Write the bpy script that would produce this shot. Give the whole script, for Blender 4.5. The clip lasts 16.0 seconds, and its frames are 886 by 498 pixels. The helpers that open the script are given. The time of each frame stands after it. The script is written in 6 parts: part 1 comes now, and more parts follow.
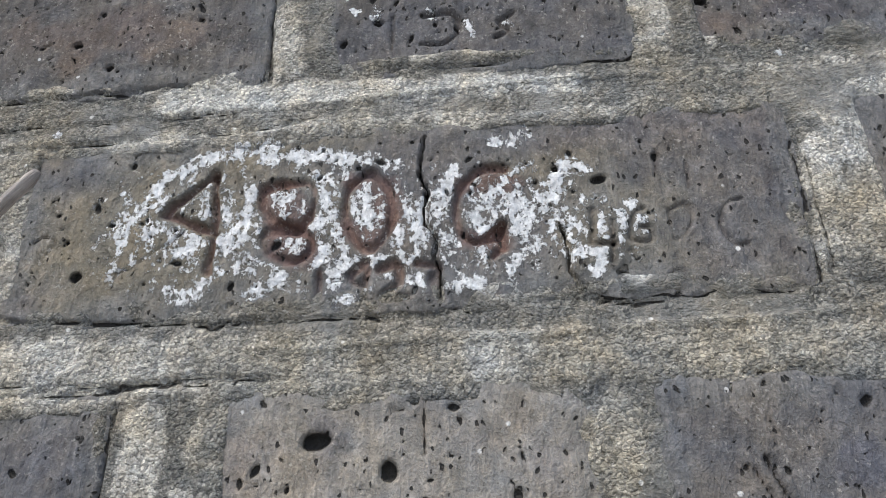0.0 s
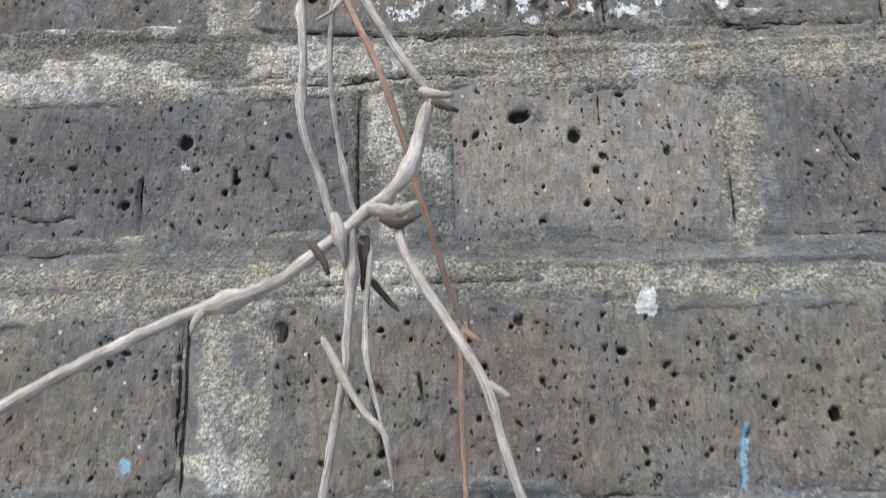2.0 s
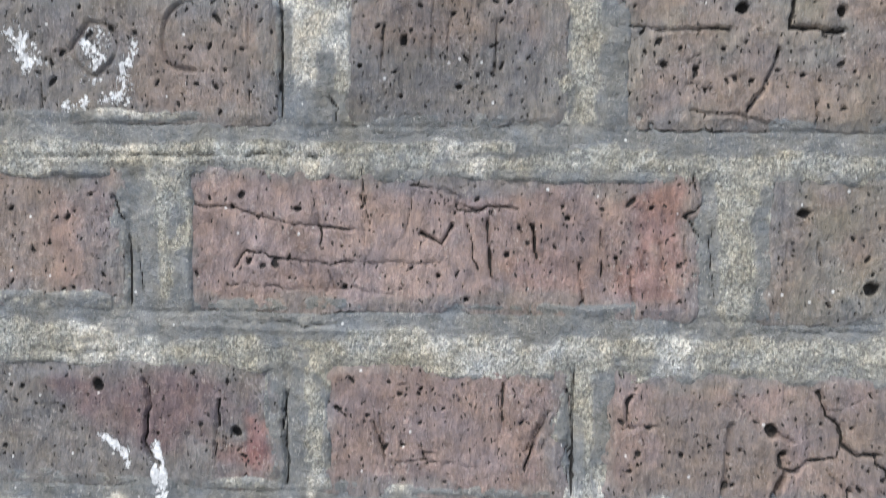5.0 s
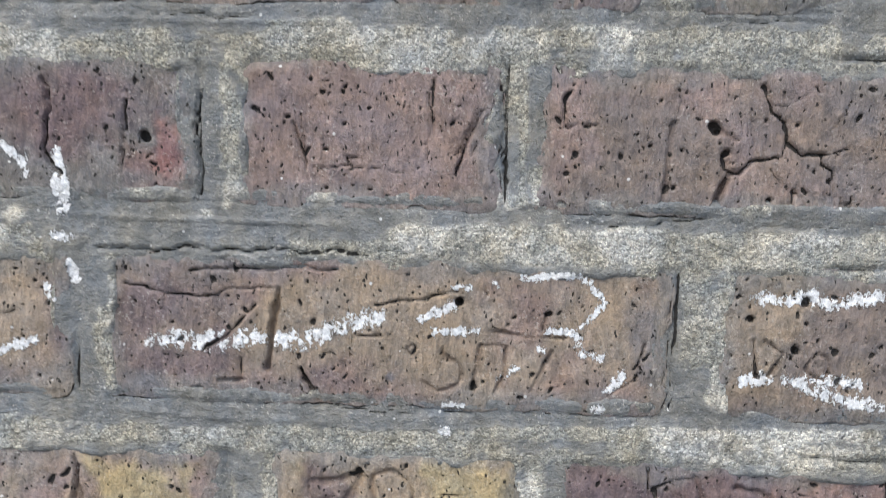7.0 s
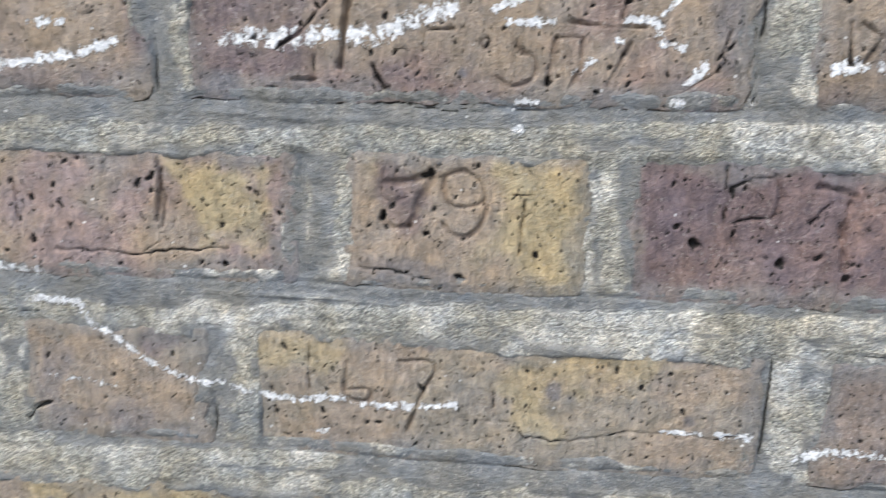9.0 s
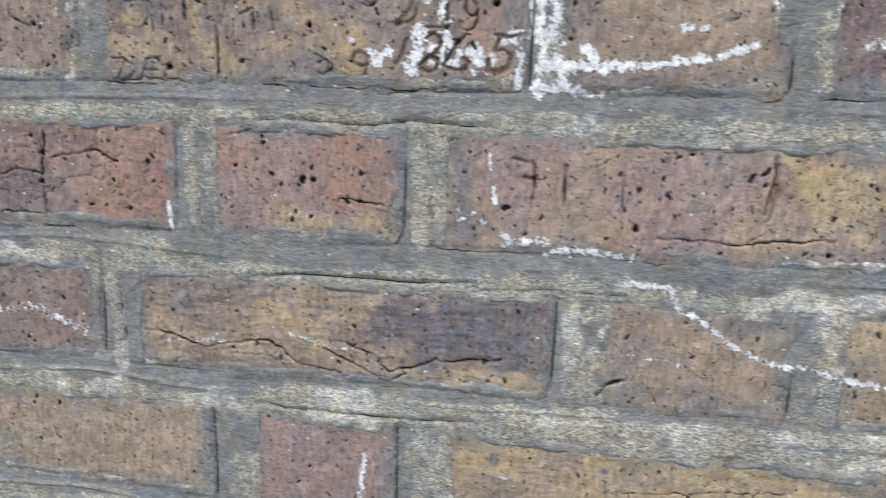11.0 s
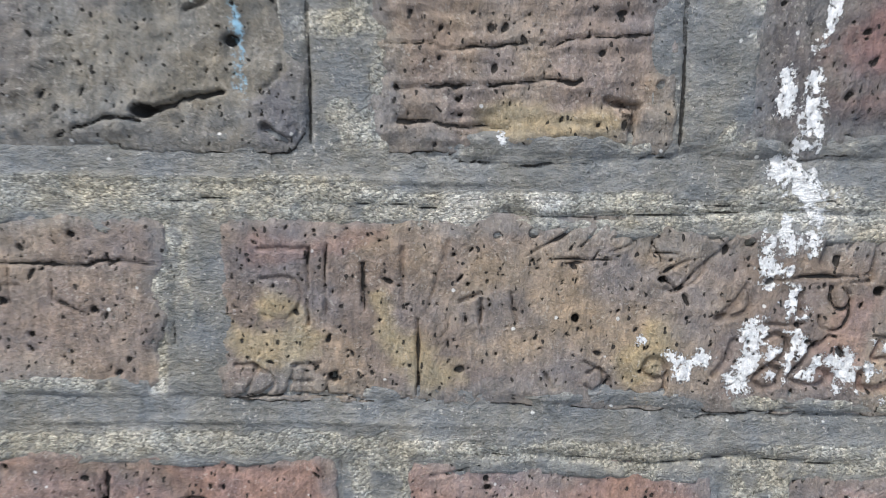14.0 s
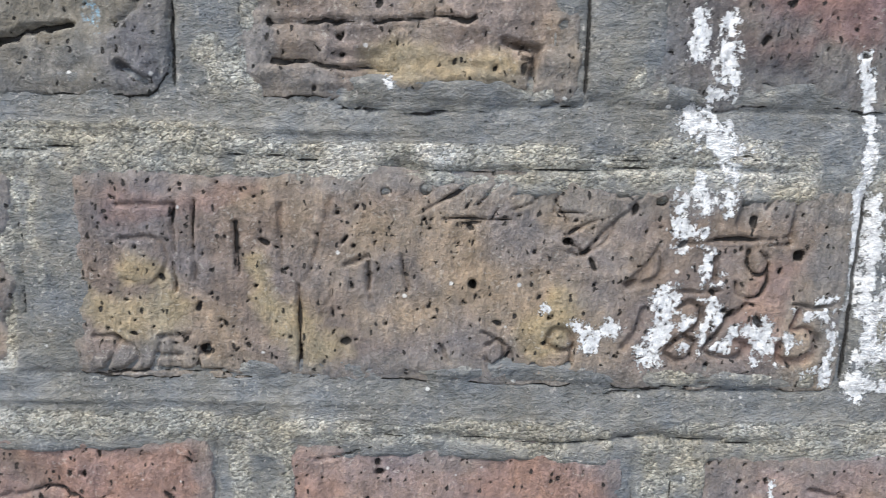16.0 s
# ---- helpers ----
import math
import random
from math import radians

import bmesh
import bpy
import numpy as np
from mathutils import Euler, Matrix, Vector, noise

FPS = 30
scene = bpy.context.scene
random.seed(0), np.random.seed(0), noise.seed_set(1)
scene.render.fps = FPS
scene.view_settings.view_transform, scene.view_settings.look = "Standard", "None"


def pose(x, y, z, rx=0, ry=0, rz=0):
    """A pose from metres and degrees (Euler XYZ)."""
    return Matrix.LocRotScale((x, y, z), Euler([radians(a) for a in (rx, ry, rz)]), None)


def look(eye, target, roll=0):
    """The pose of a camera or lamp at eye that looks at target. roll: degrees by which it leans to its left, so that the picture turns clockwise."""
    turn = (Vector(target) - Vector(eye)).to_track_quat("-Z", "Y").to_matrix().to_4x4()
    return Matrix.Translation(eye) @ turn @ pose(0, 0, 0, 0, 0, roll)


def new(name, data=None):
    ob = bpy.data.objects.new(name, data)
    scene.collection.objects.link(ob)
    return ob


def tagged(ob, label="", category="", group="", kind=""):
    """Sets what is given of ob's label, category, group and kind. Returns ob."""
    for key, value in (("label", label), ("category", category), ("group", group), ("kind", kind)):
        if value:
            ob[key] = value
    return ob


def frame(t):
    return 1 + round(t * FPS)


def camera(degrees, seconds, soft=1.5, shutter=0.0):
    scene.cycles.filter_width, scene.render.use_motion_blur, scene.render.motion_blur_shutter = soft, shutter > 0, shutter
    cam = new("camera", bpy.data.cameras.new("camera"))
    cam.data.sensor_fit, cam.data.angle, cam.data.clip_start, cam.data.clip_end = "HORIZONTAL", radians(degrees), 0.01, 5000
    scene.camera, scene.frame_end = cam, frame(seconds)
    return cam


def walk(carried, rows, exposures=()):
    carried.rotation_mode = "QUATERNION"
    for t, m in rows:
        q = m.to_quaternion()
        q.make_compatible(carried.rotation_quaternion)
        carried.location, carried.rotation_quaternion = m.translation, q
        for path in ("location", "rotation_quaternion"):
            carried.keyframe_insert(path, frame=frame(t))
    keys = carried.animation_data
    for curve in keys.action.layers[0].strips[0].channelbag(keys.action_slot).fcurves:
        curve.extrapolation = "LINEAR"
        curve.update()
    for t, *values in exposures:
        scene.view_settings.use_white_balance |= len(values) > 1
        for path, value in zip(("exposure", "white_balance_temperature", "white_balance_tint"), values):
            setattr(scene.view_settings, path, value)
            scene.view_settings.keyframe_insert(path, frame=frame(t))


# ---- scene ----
cam = camera(71.83, 16.0, soft=0.9, shutter=0.35)
walk(cam, [
    (0, pose(0.0157, -0.1545, -0.0748, 110.69, 1.94, 4.99)),
    (0.5, pose(0.0089, -0.1581, -0.0725, 110.57, 2.10, 4.85)),
    (1, pose(-0.0219, -0.1711, -0.0949, 109.41, 1.30, 5.04)),
    (1.5, pose(-0.0441, -0.1770, -0.1251, 105.03, 1.61, 1.41)),
    (2, pose(-0.0543, -0.1946, -0.1502, 101.64, 1.47, 0.79)),
    (2.5, pose(-0.0503, -0.2027, -0.1692, 99.55, 1.36, -0.46)),
    (3, pose(-0.0238, -0.2145, -0.1883, 96.54, 0.99, 1.14)),
    (3.5, pose(-0.0116, -0.2364, -0.2069, 95.37, 0.64, 3.46)),
    (4, pose(-0.0044, -0.2446, -0.2290, 92.80, -0.27, 3.65)),
    (4.5, pose(-0.0027, -0.2500, -0.2576, 90.00, -0.70, 3.86)),
    (5, pose(-0.0047, -0.2505, -0.2982, 87.28, -0.99, 3.30)),
    (5.2, pose(0.0021, -0.2522, -0.3104, 86.27, -1.24, 3.61)),
    (7.3, pose(0.0221, -0.2320, -0.4280, 86.06, -1.67, 1.18)),
    (7.5, pose(0.0254, -0.2264, -0.4364, 85.86, -1.76, 1.39)),
    (8, pose(0.0259, -0.2168, -0.4577, 81.79, -1.49, 0.98)),
    (8.5, pose(0.0304, -0.2311, -0.4805, 80.72, -1.23, 1.29)),
    (9, pose(0.0082, -0.2482, -0.5068, 79.51, -1.43, 5.23)),
    (9.5, pose(-0.0337, -0.2604, -0.5143, 79.30, -1.73, 7.69)),
    (10, pose(-0.1034, -0.2780, -0.5218, 79.58, -2.18, 8.86)),
    (10.2, pose(-0.1298, -0.2817, -0.5290, 80.08, -2.40, 9.70)),
    (12.3, pose(-0.3866, -0.3154, -0.4574, 77.08, -1.50, 7.26)),
    (12.5, pose(-0.3984, -0.3124, -0.4493, 77.61, -1.58, 7.01)),
    (13, pose(-0.4140, -0.2824, -0.4335, 80.94, -1.60, 4.72)),
    (13.5, pose(-0.4025, -0.2299, -0.4270, 82.91, -1.32, 2.70)),
    (14, pose(-0.3905, -0.1845, -0.4164, 81.36, -0.80, 2.00)),
    (14.5, pose(-0.3856, -0.1662, -0.4205, 80.42, -0.88, 1.50)),
    (15, pose(-0.3832, -0.1620, -0.4262, 80.25, -1.48, 1.26)),
    (15.5, pose(-0.3756, -0.1663, -0.4296, 80.33, -1.78, 1.18)),
    (16, pose(-0.3650, -0.1673, -0.4289, 80.97, -1.50, -0.09)),
], exposures=[(0.0, 0.78), (1.0, 0.84), (3.5, 1.06), (5.0, 1.15), (7.5, 1.00), (9.0, 1.14), (10.2, 1.11), (12.5, 0.87), (14.0, 1.00), (16.0, 1.02)])

# ---- light: an even, overcast sky ----
world = bpy.data.worlds.new("overcast_sky")
scene.world = world
world.use_nodes = True
wn = world.node_tree
sky = wn.nodes.new("ShaderNodeTexSky")
sky.sky_type, sky.sun_disc = "NISHITA", False
sky.sun_elevation, sky.sun_rotation = radians(56), radians(214)
sky.air_density, sky.dust_density, sky.ozone_density = 1.0, 2.0, 1.0
wn.links.new(sky.outputs[0], wn.nodes["Background"].inputs[0])
wn.nodes["Background"].inputs[1].default_value = 0.135
sun = new("sun", bpy.data.lights.new("sun", "SUN"))
sun.data.energy, sun.data.angle, sun.data.color = 1.5, radians(12), (1.0, 0.985, 0.92)
sun.matrix_world = look((-0.7, -1.05, 1.85), (0, 0, 0))

# ---- materials ----


def lin(r, g, b):
    mean = 0.3 * r + 0.55 * g + 0.15 * b
    r, g, b = (c * 0.7 + mean * 0.3 for c in (r, g, b))
    return tuple((c / 255 / 12.92) if c < 10 else ((c / 255 + 0.055) / 1.055) ** 2.4 for c in (r, g, b))


def shader(name):
    m = bpy.data.materials.new(name)
    m.use_nodes = True
    return m, m.node_tree.nodes, m.node_tree.links, m.node_tree.nodes["Principled BSDF"]


def node(nt, kind, ins=(), **props):
    n = nt.new(kind)
    for k, v in props.items():
        if k == "operation":
            n.operation = v
        elif k == "blend":
            n.data_type, n.blend_type = "RGBA", v
        elif k == "feature":
            n.feature = v
    for k, v in ins:
        n.inputs[k].default_value = v
    return n


def noise_at(nt, ln, coord, scale, detail=4, rough=0.6, stretch=None):
    if stretch:
        mp = node(nt, "ShaderNodeMapping", [("Scale", stretch)])
        ln.new(coord, mp.inputs["Vector"])
        coord = mp.outputs[0]
    n = node(nt, "ShaderNodeTexNoise", [("Scale", scale), ("Detail", detail), ("Roughness", rough)])
    ln.new(coord, n.inputs["Vector"])
    return n.outputs["Fac"]


def mapped(nt, ln, value, a, b, c=0.0, d=1.0):
    r = node(nt, "ShaderNodeMapRange", [("From Min", a), ("From Max", b), ("To Min", c), ("To Max", d)])
    ln.new(value, r.inputs["Value"])
    return r.outputs[0]


def maths(nt, ln, op, a, b=None):
    n = node(nt, "ShaderNodeMath", operation=op)
    for i, v in enumerate((a, b)):
        if v is None:
            continue
        if isinstance(v, (int, float)):
            n.inputs[i].default_value = v
        else:
            ln.new(v, n.inputs[i])
    return n.outputs[0]


def mixed(nt, ln, fac, a, b, blend="MIX"):
    n = node(nt, "ShaderNodeMix", blend=blend)
    for i, v in ((0, fac), (6, a), (7, b)):
        if isinstance(v, (int, float)):
            n.inputs[i].default_value = v
        elif isinstance(v, tuple):
            n.inputs[i].default_value = (*v, 1)
        else:
            ln.new(v, n.inputs[i])
    return n.outputs[2]


def masonry(name, grain, pores, relief, sand, contrast, open_pores):
    """Fired clay or mortar: its own tints lie on the mesh; grain, pores, chalk dust and fine relief are added here."""
    m, nt, ln, bsdf = shader(name)
    co = nt.new("ShaderNodeNewGeometry").outputs["Position"]
    tint = nt.new("ShaderNodeVertexColor")
    tint.layer_name = "tint"
    layer = {}
    for key in ("chalk", "blue", "void", "crust"):
        at = nt.new("ShaderNodeAttribute")
        at.attribute_name = key
        layer[key] = at.outputs["Fac"]
    coarse = noise_at(nt, ln, co, 110, 6, 0.75)
    hue = noise_at(nt, ln, co, 46, 5, 0.7)
    fine = noise_at(nt, ln, co, grain, 5, 0.75)
    drag = noise_at(nt, ln, co, grain * 0.9, 4, 0.7, (1.0, 1.0, 0.36) if open_pores > 0.5 else (0.55, 1.0, 1.0))
    speck = noise_at(nt, ln, co, 950, 3, 0.7)
    lo, hi = 1 - contrast, 1 + contrast
    col = mixed(nt, ln, 1.0, tint.outputs[0], mixed(nt, ln, mapped(nt, ln, coarse, 0.34, 0.66), (0.75, 0.77, 0.79), (1.23, 1.2, 1.17)), "MULTIPLY")
    col = mixed(nt, ln, 1.0, col, mixed(nt, ln, mapped(nt, ln, hue, 0.36, 0.64), (0.93, 0.98, 1.07), (1.08, 1.02, 0.93)), "MULTIPLY")
    col = mixed(nt, ln, 1.0, col, mixed(nt, ln, mapped(nt, ln, drag, 0.38, 0.62), (lo, lo, lo), (hi, hi * 0.99, hi * 0.97)), "MULTIPLY")
    amount = mapped(nt, ln, noise_at(nt, ln, co, 42, 3, 0.6), 0.4, 0.6, 0.15, 1.0)
    col = mixed(nt, ln, amount, col, mixed(nt, ln, 1.0, col, mixed(nt, ln, mapped(nt, ln, speck, 0.38, 0.62), (lo, lo, lo), (hi, hi, hi)), "MULTIPLY"))
    # pale grit, and a few white flecks
    grit = noise_at(nt, ln, co, 720, 2, 0.6)
    col = mixed(nt, ln, maths(nt, ln, "MULTIPLY", mapped(nt, ln, grit, 0.62, 0.66, 0.0, sand), amount), col, (0.56, 0.53, 0.47))
    flecks = node(nt, "ShaderNodeTexVoronoi", [("Scale", 95.0), ("Randomness", 1.0)])
    ln.new(co, flecks.inputs["Vector"])
    col = mixed(nt, ln, mapped(nt, ln, maths(nt, ln, "ADD", flecks.outputs["Distance"], maths(nt, ln, "MULTIPLY", grit, 0.1)), 0.12, 0.09, 0.0, 0.8), col, (0.66, 0.65, 0.62))
    # bare sand in the worn crust of the mortar
    grains = node(nt, "ShaderNodeTexVoronoi", [("Scale", 1150.0), ("Randomness", 1.0)])
    jag = node(nt, "ShaderNodeVectorMath", operation="MULTIPLY_ADD")
    jag.inputs[1].default_value = (0.0016, 0.0016, 0.0016)
    rub = node(nt, "ShaderNodeTexNoise", [("Scale", 900.0), ("Detail", 2.0)])
    ln.new(co, rub.inputs["Vector"])
    ln.new(rub.outputs["Color"], jag.inputs[0])
    ln.new(co, jag.inputs[2])
    ln.new(jag.outputs[0], grains.inputs["Vector"])
    part_of = node(nt, "ShaderNodeSeparateColor")
    ln.new(grains.outputs["Color"], part_of.inputs[0])
    grains_in = mapped(nt, ln, maths(nt, ln, "ADD", layer["crust"], maths(nt, ln, "MULTIPLY", coarse, 0.5)), 0.4, 0.85)
    shade = mixed(nt, ln, part_of.outputs[0], (0.56, 0.56, 0.555), (1.4, 1.38, 1.33))
    gaps = mapped(nt, ln, grains.outputs["Distance"], 0.35, 0.8, 1.04, 0.84)
    col = mixed(nt, ln, grains_in, col, mixed(nt, ln, 1.0, mixed(nt, ln, 1.0, col, shade, "MULTIPLY"), gaps, "MULTIPLY"))
    # small open pores, shade painted in, uneven in outline, drawn out by the mould
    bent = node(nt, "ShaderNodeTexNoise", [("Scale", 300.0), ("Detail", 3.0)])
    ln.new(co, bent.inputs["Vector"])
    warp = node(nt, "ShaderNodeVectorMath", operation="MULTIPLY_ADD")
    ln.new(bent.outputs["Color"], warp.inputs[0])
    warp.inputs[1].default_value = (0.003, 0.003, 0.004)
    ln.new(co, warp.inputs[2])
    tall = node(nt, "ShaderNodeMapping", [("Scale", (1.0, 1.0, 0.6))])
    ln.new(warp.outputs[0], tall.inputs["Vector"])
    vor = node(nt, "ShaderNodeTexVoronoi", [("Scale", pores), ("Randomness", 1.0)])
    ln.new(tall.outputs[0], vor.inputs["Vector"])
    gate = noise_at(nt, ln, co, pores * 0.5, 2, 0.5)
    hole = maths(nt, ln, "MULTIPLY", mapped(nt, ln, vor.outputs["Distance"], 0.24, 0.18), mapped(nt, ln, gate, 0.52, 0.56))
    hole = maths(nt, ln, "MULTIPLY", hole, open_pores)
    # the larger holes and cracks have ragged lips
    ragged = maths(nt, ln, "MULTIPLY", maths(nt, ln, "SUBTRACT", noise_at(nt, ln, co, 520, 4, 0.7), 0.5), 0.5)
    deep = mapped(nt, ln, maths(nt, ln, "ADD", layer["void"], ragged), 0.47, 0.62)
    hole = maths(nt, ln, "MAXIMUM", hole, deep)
    # near black stands in for the shade inside pores, holes and cracks
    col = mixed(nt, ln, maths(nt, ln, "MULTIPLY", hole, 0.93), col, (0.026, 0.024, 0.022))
    # chalk sticks to the high grains only
    rag = maths(nt, ln, "ADD", maths(nt, ln, "MULTIPLY", noise_at(nt, ln, co, 230, 4, 0.7, (1.0, 1.0, 0.6)), 2.9), maths(nt, ln, "MULTIPLY", noise_at(nt, ln, co, 640, 4, 0.75), 2.5))
    dust = maths(nt, ln, "SUBTRACT", rag, 2.68)
    dusted = mapped(nt, ln, maths(nt, ln, "ADD", layer["chalk"], dust), 0.46, 0.64)
    patchy = maths(nt, ln, "MULTIPLY", dusted, mapped(nt, ln, layer["chalk"], 0.05, 0.2))
    patchy = maths(nt, ln, "MULTIPLY", patchy, maths(nt, ln, "SUBTRACT", 1.0, maths(nt, ln, "MULTIPLY", deep, 0.9)))
    col = mixed(nt, ln, patchy, col, mixed(nt, ln, mapped(nt, ln, fine, 0.35, 0.6), (0.46, 0.46, 0.46), (0.82, 0.82, 0.81)))
    ink = mapped(nt, ln, maths(nt, ln, "ADD", layer["blue"], dust), 0.4, 0.9)
    ink = maths(nt, ln, "MULTIPLY", ink, mapped(nt, ln, layer["blue"], 0.05, 0.2))
    col = mixed(nt, ln, ink, col, (0.24, 0.4, 0.5))
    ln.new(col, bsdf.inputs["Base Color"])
    bsdf.inputs["Roughness"].default_value = 0.92
    bsdf.inputs["Specular IOR Level"].default_value = 0.25
    height = maths(nt, ln, "ADD", maths(nt, ln, "MULTIPLY", drag, 0.7), maths(nt, ln, "MULTIPLY", speck, 0.35))
    height = maths(nt, ln, "SUBTRACT", height, maths(nt, ln, "MULTIPLY", hole, 0.8))
    height = maths(nt, ln, "ADD", height, maths(nt, ln, "MULTIPLY", patchy, 0.3))
    height = maths(nt, ln, "SUBTRACT", height, maths(nt, ln, "MULTIPLY", maths(nt, ln, "MULTIPLY", grains.outputs["Distance"], grains_in), 0.34))
    bump = node(nt, "ShaderNodeBump", [("Strength", 1.0), ("Distance", relief)])
    ln.new(height, bump.inputs["Height"])
    ln.new(bump.outputs[0], bsdf.inputs["Normal"])
    return m


BRICK = masonry("fired_clay", 400, 430, 0.0017, 0.3, 0.19, 1.0)
MORTAR = masonry("lime_mortar", 560, 700, 0.0019, 0.45, 0.13, 0.3)


def bark(name, low, high):
    m, nt, ln, bsdf = shader(name)
    co = nt.new("ShaderNodeAttribute")
    co.attribute_name = "bark"
    co = co.outputs["Vector"]
    fibre = noise_at(nt, ln, co, 1.6, 5, 0.7)
    blot = noise_at(nt, ln, nt.new("ShaderNodeNewGeometry").outputs["Position"], 160, 4, 0.65)
    f = maths(nt, ln, "ADD", maths(nt, ln, "MULTIPLY", fibre, 0.65), maths(nt, ln, "MULTIPLY", blot, 0.5))
    ln.new(mixed(nt, ln, mapped(nt, ln, f, 0.4, 0.74), low, high), bsdf.inputs["Base Color"])
    bsdf.inputs["Roughness"].default_value = 0.85
    bsdf.inputs["Specular IOR Level"].default_value = 0.25
    bump = node(nt, "ShaderNodeBump", [("Strength", 1.0), ("Distance", 0.0009)])
    ln.new(fibre, bump.inputs["Height"])
    ln.new(bump.outputs[0], bsdf.inputs["Normal"])
    return m


GREY = bark("dry_grey_bark", (0.25, 0.21, 0.185), (0.78, 0.71, 0.65))
ORANGE = bark("dry_orange_bark", (0.36, 0.21, 0.14), (0.72, 0.5, 0.38))
DARK = bark("dark_bark", (0.07, 0.05, 0.04), (0.2, 0.15, 0.12))

# ---- relief: grids in millimetres on the face of the wall ----


def lattice(ix, iz, seed):
    h = np.sin(ix * 127.1 + iz * 311.7 + seed * 74.7) * 43758.5453
    return h - np.floor(h)


def grain(x, z, size, seed):
    """Smooth noise from -1 to 1 with cells of that many millimetres."""
    x, z = x / size, z / size
    ix, iz = np.floor(x), np.floor(z)
    u, w = x - ix, z - iz
    u, w = u * u * (3 - 2 * u), w * w * (3 - 2 * w)
    a = lattice(ix, iz, seed) * (1 - u) + lattice(ix + 1, iz, seed) * u
    b = lattice(ix, iz + 1, seed) * (1 - u) + lattice(ix + 1, iz + 1, seed) * u
    return (a * (1 - w) + b * w) * 2 - 1


def cloud(x, z, size, seed, octaves=4):
    total, scale = 0, 1.0
    for n in range(octaves):
        total = total + scale * grain(x + 17.3 * n, z - 9.1 * n, size / 2**n, seed + n)
        scale *= 0.55
    return total / 1.8


def step(a, b, v):
    t = np.clip((v - a) / (b - a), 0, 1)
    return t * t * (3 - 2 * t)


MARKS = []


def rounded(points):
    """A smooth line through the corner points."""
    p = [np.array(q, float) for q in points]
    p = [2 * p[0] - p[1], *p, 2 * p[-1] - p[-2]]
    line = []
    for a, b, c, d in zip(p, p[1:], p[2:], p[3:]):
        for t in (0.0, 0.25, 0.5, 0.75):
            line.append(tuple(0.5 * (2 * b + (c - a) * t + (2 * a - 5 * b + 4 * c - d) * t * t + (3 * b - a - 3 * c + d) * t**3)))
    return [*line, tuple(p[-2])]


def mark(kind, width, depth, points, tint=None):
    if kind in ("cut", "chalk") and len(points) > 3:
        points = rounded(points)
    xs, zs = [p[0] for p in points], [p[1] for p in points]
    MARKS.append((kind, width, depth, points, tint, min(xs), max(xs), min(zs), max(zs)))


def cut(width, depth, *points):
    mark("cut", width, depth, points)


def cut_red(width, depth, *points):
    mark("cut", width, depth, points, lin(122, 86, 76))


def lime(width, strength, *points):
    mark("lime", width, strength, points)


def slate(width, strength, *points):
    mark("slate", width, strength, points)


def crack(width, depth, *points):
    mark("crack", width, depth, points)


def pit(rx, rz, point):
    mark("pit", rx, rz, (point,))


def chalk(width, strength, *points):
    mark("chalk", width, strength, points)


def blue(width, strength, *points):
    mark("blue", width, strength, points)


def patch(size, tint, *points):
    mark("spot" if tint == SOOT else "patch", size, 1, points, tint)


RED, YELLOW, PURPLE, ROSY = lin(136, 96, 89), lin(162, 143, 101), lin(106, 90, 95), lin(144, 112, 102)
ASH, MOSS = lin(114, 108, 108), lin(128, 119, 99)
RUST_CLAY, BRICK_RED = lin(146, 108, 94), lin(152, 90, 80)
SOOT, BARED, RUSSET = lin(96, 95, 102), lin(116, 84, 76), lin(106, 90, 80)
DARK_CLAY, ORANGE_CLAY = lin(84, 80, 84), lin(146, 116, 88)


def away(X, Z, points):
    """The distance of each grid point from a line."""
    best = np.full(X.shape, 1e9)
    if len(points) == 1:
        return np.hypot(X - points[0][0], Z - points[0][1])
    for (ax, az), (bx, bz) in zip(points, points[1:]):
        dx, dz = bx - ax, bz - az
        t = np.clip(((X - ax) * dx + (Z - az) * dz) / max(dx * dx + dz * dz, 1e-9), 0, 1)
        best = np.minimum(best, np.hypot(X - ax - t * dx, Z - az - t * dz))
    return best


def lime_marks(X, Z, pale):
    """Where the mortar keeps its pale crust, and where it is worn to smooth grey."""
    xs, zs = X[0], Z[:, 0]
    for order in ("lime", "slate"):
        for kind, width, depth, points, colour, xa, xb, za, zb in MARKS:
            if kind != order:
                continue
            i0, i1 = np.searchsorted(xs, [xa - 2 * width - 3, xb + 2 * width + 3])
            k0, k1 = np.searchsorted(zs, [za - 2 * width - 3, zb + 2 * width + 3])
            if i1 - i0 < 2 or k1 - k0 < 2:
                continue
            s = (slice(k0, k1), slice(i0, i1))
            d = away(X[s], Z[s], points) + width * 0.6 * cloud(X[s], Z[s], 9, 91, 5)
            m = 0.8 * depth * (1 - step(0.75, 1.05, d / width))
            pale[s] = np.maximum(pale[s], m) if kind == "lime" else pale[s] * (1 - m)


